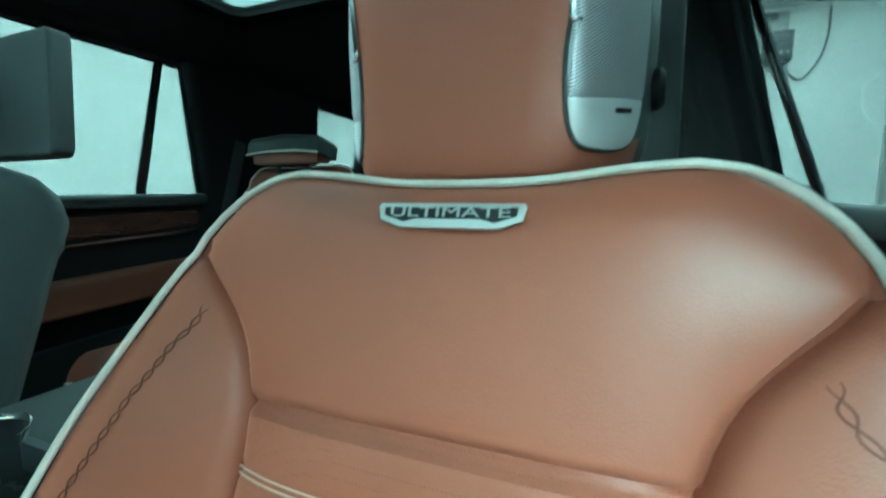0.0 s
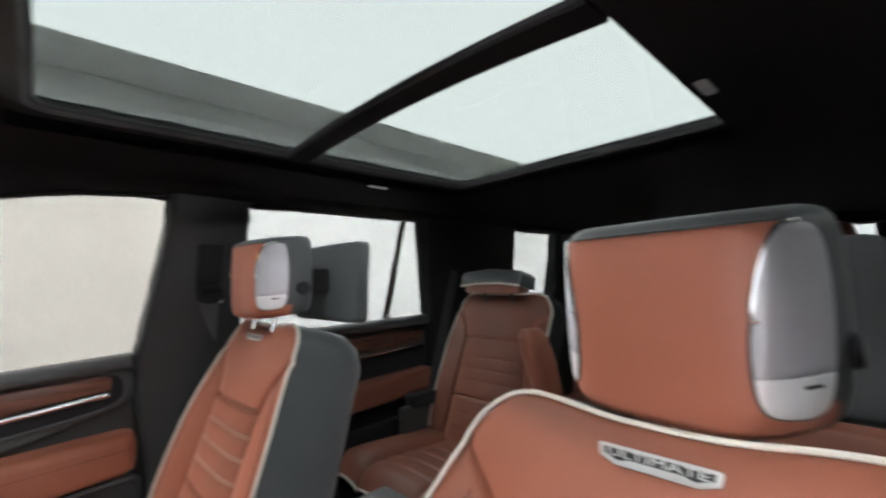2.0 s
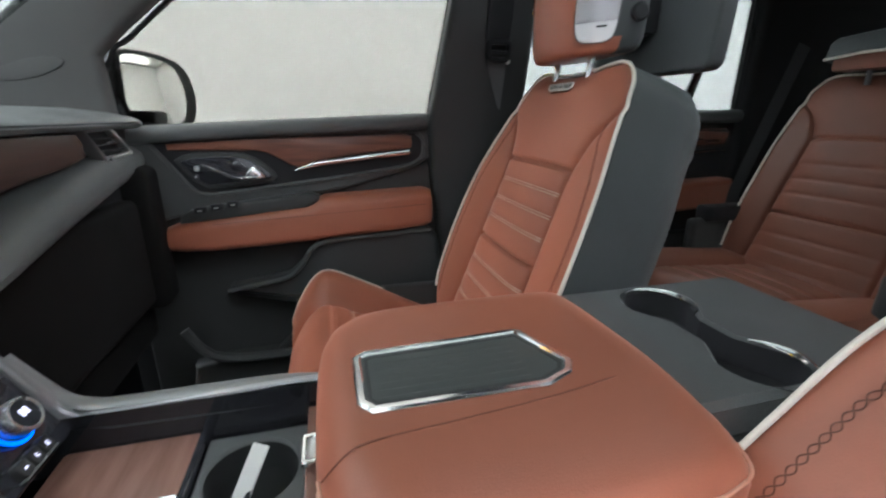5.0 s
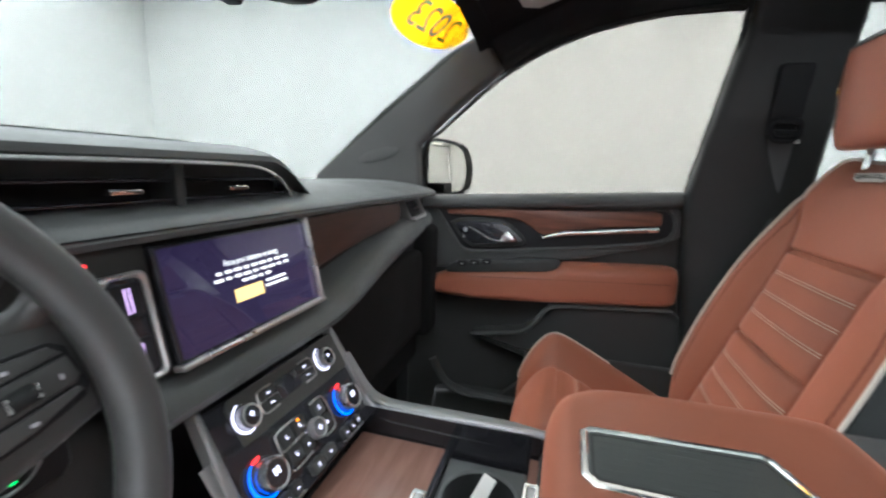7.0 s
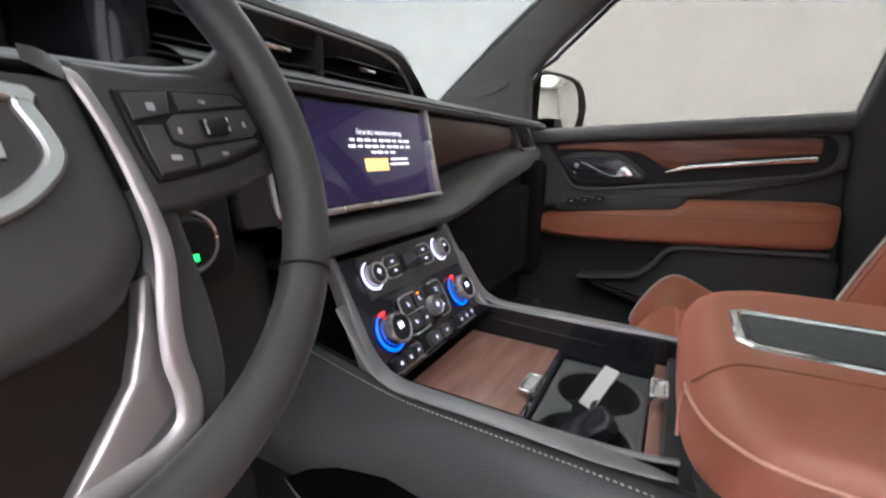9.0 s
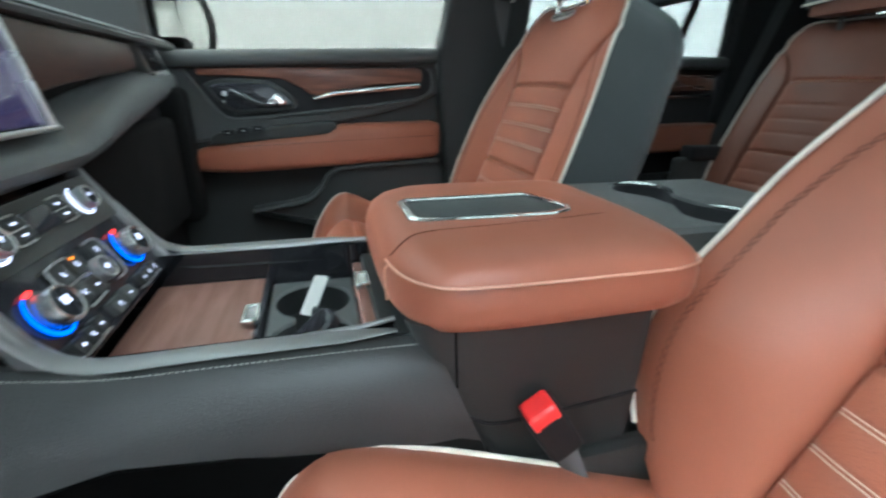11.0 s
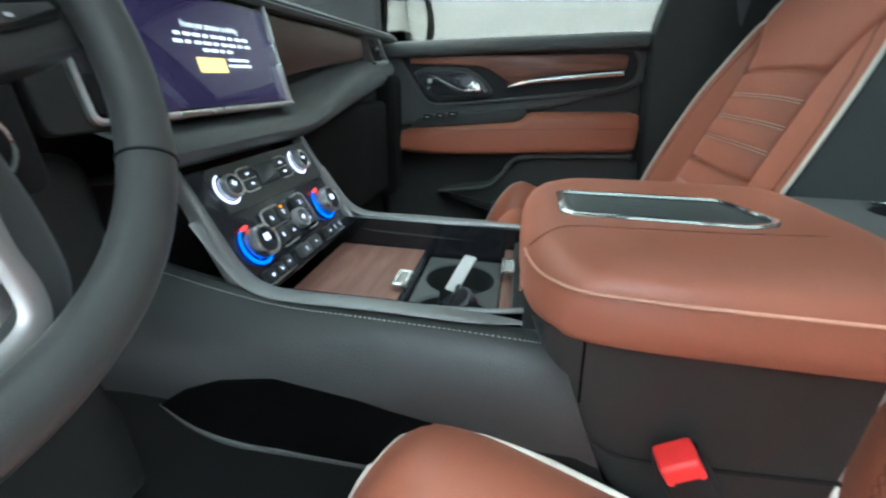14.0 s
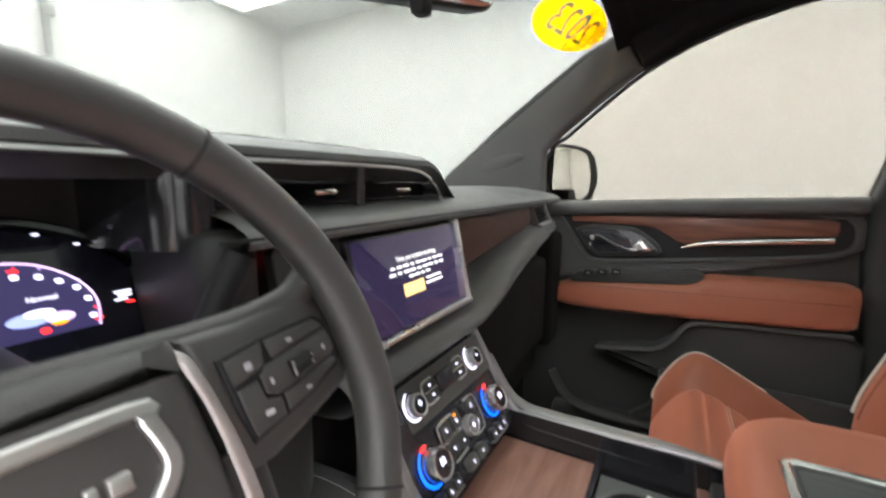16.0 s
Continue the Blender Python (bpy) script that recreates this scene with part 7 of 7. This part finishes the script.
def second_seat(x):
    seat = stand("second_row_seat", x, 0.85, FLOOR, "terracotta leather captain's chair with cream piping", "seat", "second row seats")
    o = (x, 1.035, 1.043)
    place, rows, outline, flat = back_skin(o, MID_W, MID_TOP, MID_SEAM, MID_LIFT, [-0.142, -0.345], [-0.21, -0.25, -0.29, -0.40, -0.44, -0.48], -0.56, pleat=0.0024)
    seat_cover_parts(seat, rows, ("backrest_cover", "backrest_insert"), (leather_shaded, leather_shaded), -0.142, "")
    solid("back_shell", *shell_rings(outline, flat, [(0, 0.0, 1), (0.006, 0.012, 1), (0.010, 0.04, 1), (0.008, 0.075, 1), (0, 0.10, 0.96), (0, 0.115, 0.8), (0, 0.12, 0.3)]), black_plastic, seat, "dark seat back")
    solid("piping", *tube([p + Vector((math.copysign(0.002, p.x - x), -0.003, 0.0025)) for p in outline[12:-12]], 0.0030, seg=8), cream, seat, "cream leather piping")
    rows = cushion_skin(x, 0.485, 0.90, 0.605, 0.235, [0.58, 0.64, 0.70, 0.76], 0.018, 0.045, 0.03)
    solid("cushion_cover", *sheet(rows[1:]), leather_shaded, seat)
    solid("cushion_front", *sheet(rows[:2]), black_plastic, seat, "black cushion front panel")
    solid("cushion_piping", *tube([p + Vector((0, -0.003, -0.004)) for p in rows[1][2:-2]], 0.0042), cream, seat, "cream leather piping")
    solid("seat_base", *block(x - 0.20, x + 0.20, 0.51, 0.90, FLOOR + 0.02, 0.52, 0.03), black_plastic, seat)
    # low head restraint, charcoal with a cream edge
    mh = axes((x, 0.955, 1.108), (1, 0, 0), (0, 0.25, 1))
    hr = [(-0.132, -0.008), (-0.134, 0.030), (-0.12, 0.044), (0.0, 0.054), (0.12, 0.044), (0.134, 0.030), (0.132, -0.008), (0.05, 0.002), (-0.05, 0.002)]
    rest = solid("head_restraint", *plate(hr, 0.085, 0.010, mh @ Matrix.Translation((0, 0, -0.085)), steps=4), charcoal, seat, "low charcoal head restraint")
    solid("restraint_piping", *tube([mh @ Vector((a, b - 0.002, 0.0)) for a, b in ((-0.130, -0.006), (-0.05, 0.002), (0.05, 0.002), (0.130, -0.006))], 0.0032), cream, rest, "cream piping")
    solid("restraint_pad", *block(x - 0.12, x + 0.12, 0.965, 1.03, 1.072, 1.108, 0.010), leather_shaded, rest, "terracotta underside")
    for sx in (-0.06, 0.06):
        solid("post", *tube([(x + sx, 1.01, 1.04), (x + sx, 1.005, 1.10)], 0.006, seg=10), dark_steel, seat, "dark steel post")
    for sx in (-1, 1):
        inner = sx * x < 0
        if inner:
            # armrest folded up beside the backrest
            ring = []
            for t, w, d in ((0, 0.022, 0.035), (0.03, 0.028, 0.045), (0.12, 0.030, 0.05), (0.3, 0.030, 0.055), (0.36, 0.026, 0.05), (0.385, 0.015, 0.03)):
                c = Vector((x + sx * 0.222, 1.02 - t * 0.38, 0.62 + t * 0.92))
                ring.append([c + Vector((a, b, 0)) for a, b in rrect(2 * w, 2 * d, min(w, d) * 0.8, 4)])
            solid("armrest", *loft(ring), leather_shaded, seat, "terracotta armrest folded upright")
        solid("hinge_cover", *block(x + sx * 0.232 - 0.018, x + sx * 0.232 + 0.018, 0.74, 0.86, 0.46, 0.69, 0.02, 3), plastic, seat, "charcoal hinge cover")
        solid("hinge_cap", *block(x + sx * 0.232 - 0.026, x + sx * 0.232 + 0.026, 0.78, 0.93, 0.68, 0.725, 0.012, 3), black_plastic, seat, "black hinge cap")
    return seat


second_seat(-0.385)
second_seat(0.415)

# ---- third row ----
third = stand("third_row_bench", 0, 2.0, FLOOR, "terracotta leather third row bench seat", "seat")
for cx, w in ((-0.40, 0.43), (0.40, 0.43)):
    ring = [[Vector((cx + a, 1.95 + (z - 0.6) * 0.25 + b, z)) for a, b in rrect(w * s, 0.13 * s2, 0.04, 4)] for z, s, s2 in ((0.50, 1.0, 1.0), (0.70, 1.0, 1.0), (0.86, 1.0, 1.05), (0.90, 1.0, 0.96), (0.93, 1.0, 1.05), (1.02, 1.0, 1.0), (1.05, 0.97, 0.9), (1.065, 0.9, 0.6))]
    solid("backrest", *loft(ring), leather_shaded, third, "terracotta backrest")
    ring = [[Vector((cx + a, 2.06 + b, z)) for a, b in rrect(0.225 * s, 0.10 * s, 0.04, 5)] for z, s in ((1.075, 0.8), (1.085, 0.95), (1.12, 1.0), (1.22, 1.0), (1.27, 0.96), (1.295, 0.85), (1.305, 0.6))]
    solid("head_restraint", *loft(ring), leather_shaded, third, "terracotta head restraint")
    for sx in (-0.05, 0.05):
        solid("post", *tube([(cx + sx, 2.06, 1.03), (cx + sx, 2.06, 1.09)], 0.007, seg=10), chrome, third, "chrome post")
solid("cushion", *block(-0.62, 0.62, 1.50, 1.95, 0.36, 0.52, 0.04, 4), leather_shaded, third, "terracotta cushion")

# second row belts at the rear pillars
for side in (-1, 1):
    rb = stand("rear_belt", side * 0.69, 1.05, 0.5, "grey seat belt in front of the rear pillar", "seat belt", "rear seat belts")
    solid("webbing", *tube([(side * 0.665, 1.08, 1.16), (side * 0.675, 1.02, 0.95), (side * 0.69, 0.97, 0.75), (side * 0.69, 0.95, 0.55)], 0.024, seg=8, squash=0.08, up=(1, 0, 0)), material("grey_webbing", (0.06, 0.06, 0.062), 0.85, 0, 0, 900, 0.5, 0.1), rb, "grey webbing")

# ---- overhead ----
roof_plastic = material("roof_console_plastic", (0.080, 0.075, 0.073), 0.38, 0, 1, 900, 0.15, 0.12)
ohc = stand("overhead_console", 0, -0.36, 1.36, "black overhead console with map lamps", "overhead console")
mo = Matrix.Translation((0.0, -0.335, 1.366)) @ Matrix.Rotation(radians(19), 4, "X") @ Matrix.Rotation(math.pi, 4, "Y")
solid("housing", *plate(rrect(0.46, 0.205, 0.030), 0.020, 0.008, mo, steps=4), roof_plastic, ohc, "charcoal housing")
solid("center_panel", *plate(rrect(0.32, 0.12, 0.03, 5, 0, 0.01), 0.023, 0.004, mo, steps=3), roof_plastic, ohc, "raised charcoal centre panel")
lens = material("grey_lens", (0.42, 0.42, 0.43), 0.3, 0, 0, 40, 0.0, 0.05)
for sx in (-1, 1):
    solid("lamp_lens", *plate(rrect(0.026, 0.105, 0.008, 4, sx * 0.195, -0.020), 0.0215, 0.001, mo), lens, ohc, "grey lamp lens")
    solid("lamp_button", *lathe([(0.008, 0.02), (0.008, 0.0225), (0.004, 0.024)], 16, mo @ Matrix.Translation((sx * 0.165, -0.035, 0.0))), satin, ohc, "small round lamp button")
    solid("button", *plate(rrect(0.030, 0.020, 0.004, 3, sx * 0.10, 0.088), 0.024, 0.002, mo), black_plastic, ohc)
for k in range(3):
    solid("button", *plate(rrect(0.030, 0.018, 0.004, 3, -0.06 + 0.06 * k, 0.02), 0.0250, 0.002, mo), black_plastic, ohc)
for sx in (-1, 1):
    vis = stand("sun_visor", sx * 0.42, -0.42, 1.36, "black cloth sun visor folded up", "sun visor", "sun visors")
    mv = Matrix.Translation((sx * 0.47, -0.365, 1.354)) @ Matrix.Rotation(radians(19), 4, "X") @ Matrix.Rotation(math.pi, 4, "Y")
    solid("flap", *plate(rrect(0.38, 0.19, 0.03), 0.016, 0.006, mv, steps=4), lining, vis, "black cloth flap")
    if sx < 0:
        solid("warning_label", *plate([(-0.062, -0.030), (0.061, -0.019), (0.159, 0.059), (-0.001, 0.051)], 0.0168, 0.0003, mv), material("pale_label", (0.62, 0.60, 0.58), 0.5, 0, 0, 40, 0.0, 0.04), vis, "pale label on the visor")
    solid("clip", *block(sx * 0.285 - 0.006, sx * 0.285 + 0.006, -0.29, -0.26, 1.355, 1.385, 0.003), black_plastic, vis)
    tagged(solid("coat_lamp", *plate(rrect(0.018, 0.062, 0.006), 0.004, 0.0015, Matrix.Translation((sx * 0.405, 0.515, liner_z(0.405, 0.515) + 0.001)) @ Matrix.Rotation(math.pi, 4, "Y")), satin, at=(sx * 0.43, 0.515, 1.43)), "small silver roof lamp on the headliner", "lamp", "roof lamps")

mir = stand("rear_view_mirror", 0.05, -0.55, 1.15, "black frameless rear view mirror", "mirror")
mm = axes((0.084, -0.570, 1.190), (-0.92, 0.34, 0.15), (0.0, 0.16, 1))
solid("housing", *plate(rrect(0.255, 0.070, 0.02), 0.03, 0.006, mm @ Matrix.Translation((0, 0, -0.03)), steps=4), black_plastic, mir, "black mirror housing")
solid("glass", *plate(rrect(0.245, 0.062, 0.017), 0.0015, 0.0004, mm), mirror_glass, mir, "mirror glass")
solid("arm", *tube([(0.085, -0.59, 1.222), (0.05, -0.615, 1.28), (0.02, -0.63, 1.33)], 0.012, seg=10), black_plastic, mir, "black mirror arm")
solid("sensor", *block(0.052, 0.070, -0.572, -0.556, 1.146, 1.164, 0.004), black_plastic, mir)

# year sticker behind the windshield
stick = stand("window_sticker", -0.45, -0.58, 1.28, "yellow oval year sticker on the windshield", "sticker")
c = Vector((-0.497, screen_y(-0.497, 1.303) + 0.012, 1.303))
ex = (Vector((-0.56, screen_y(-0.56, 1.283), 1.283)) - Vector((-0.36, screen_y(-0.36, 1.283), 1.283))).normalized()
mt = axes(c, ex, (0, 1.5, 1))
oval = [(0.134 * math.cos(2 * math.pi * i / 40), 0.056 * math.sin(2 * math.pi * i / 40)) for i in range(40)]
solid("oval", *plate(oval, 0.001, 0.0003, mt), yellow, stick, "yellow oval")
words("digits", "2023", 0.088, blue_ink, stick, mt @ Matrix.Translation((0, 0, 0.0013)) @ Matrix.Diagonal((-1, 1, 1, 1)), "blue digits seen from behind", depth=0.0002, width=0.95)

# speakers in the windscreen pillars
for side in (-1, 1):
    oval = [(-0.772 + 0.062 * math.cos(2 * math.pi * i / 28), 1.043 + 0.016 * math.sin(2 * math.pi * i / 28) + 0.25 * 0.062 * math.cos(2 * math.pi * i / 28)) for i in range(28)]
    v, f = plate(oval, 0.004, 0.0015)
    tagged(solid("pillar_speaker", [Vector((side * (xin(p.y) - 0.0295 - p.z), p.x, p.y)) for p in v], f, material("speaker_cloth", (0.10, 0.10, 0.098), 0.8, 0, 1, 900, 0.8, 0.05), at=(side * 0.7, -0.77, 1.03)), "oval tweeter grille in the pillar", "speaker", "pillar speakers")

driver_seat = front_seat(0.415, wings=0.036, turn=-6)
tagged(driver_seat, "terracotta leather driver seat with cream piping and charcoal back")
passenger_seat = front_seat(-0.402, 0.84, 1.3, -0.305, pad=0.538, swell=0.6)
passenger_seat.location += Vector((0, -0.038, 0.052))
tagged(passenger_seat, "terracotta leather passenger seat with its head restraint raised")
for part in passenger_seat.children:
    kind = part.name.split(".")[0]
    if kind in ("head_restraint", "post"):
        part.location += Vector((0, -0.068, 0.007))
        if kind == "head_restraint":
            c = Vector((-0.008, 0.312, 1.082 - FLOOR))
            part.matrix_basis = part.matrix_basis @ Matrix.Translation(c) @ Matrix.Diagonal((0.89, 0.95, 0.86, 1)) @ Matrix.Translation(-c)
    elif kind in ("rear_screen", "screen_arm"):
        part.location += Vector((0.006, -0.025, 0.010))
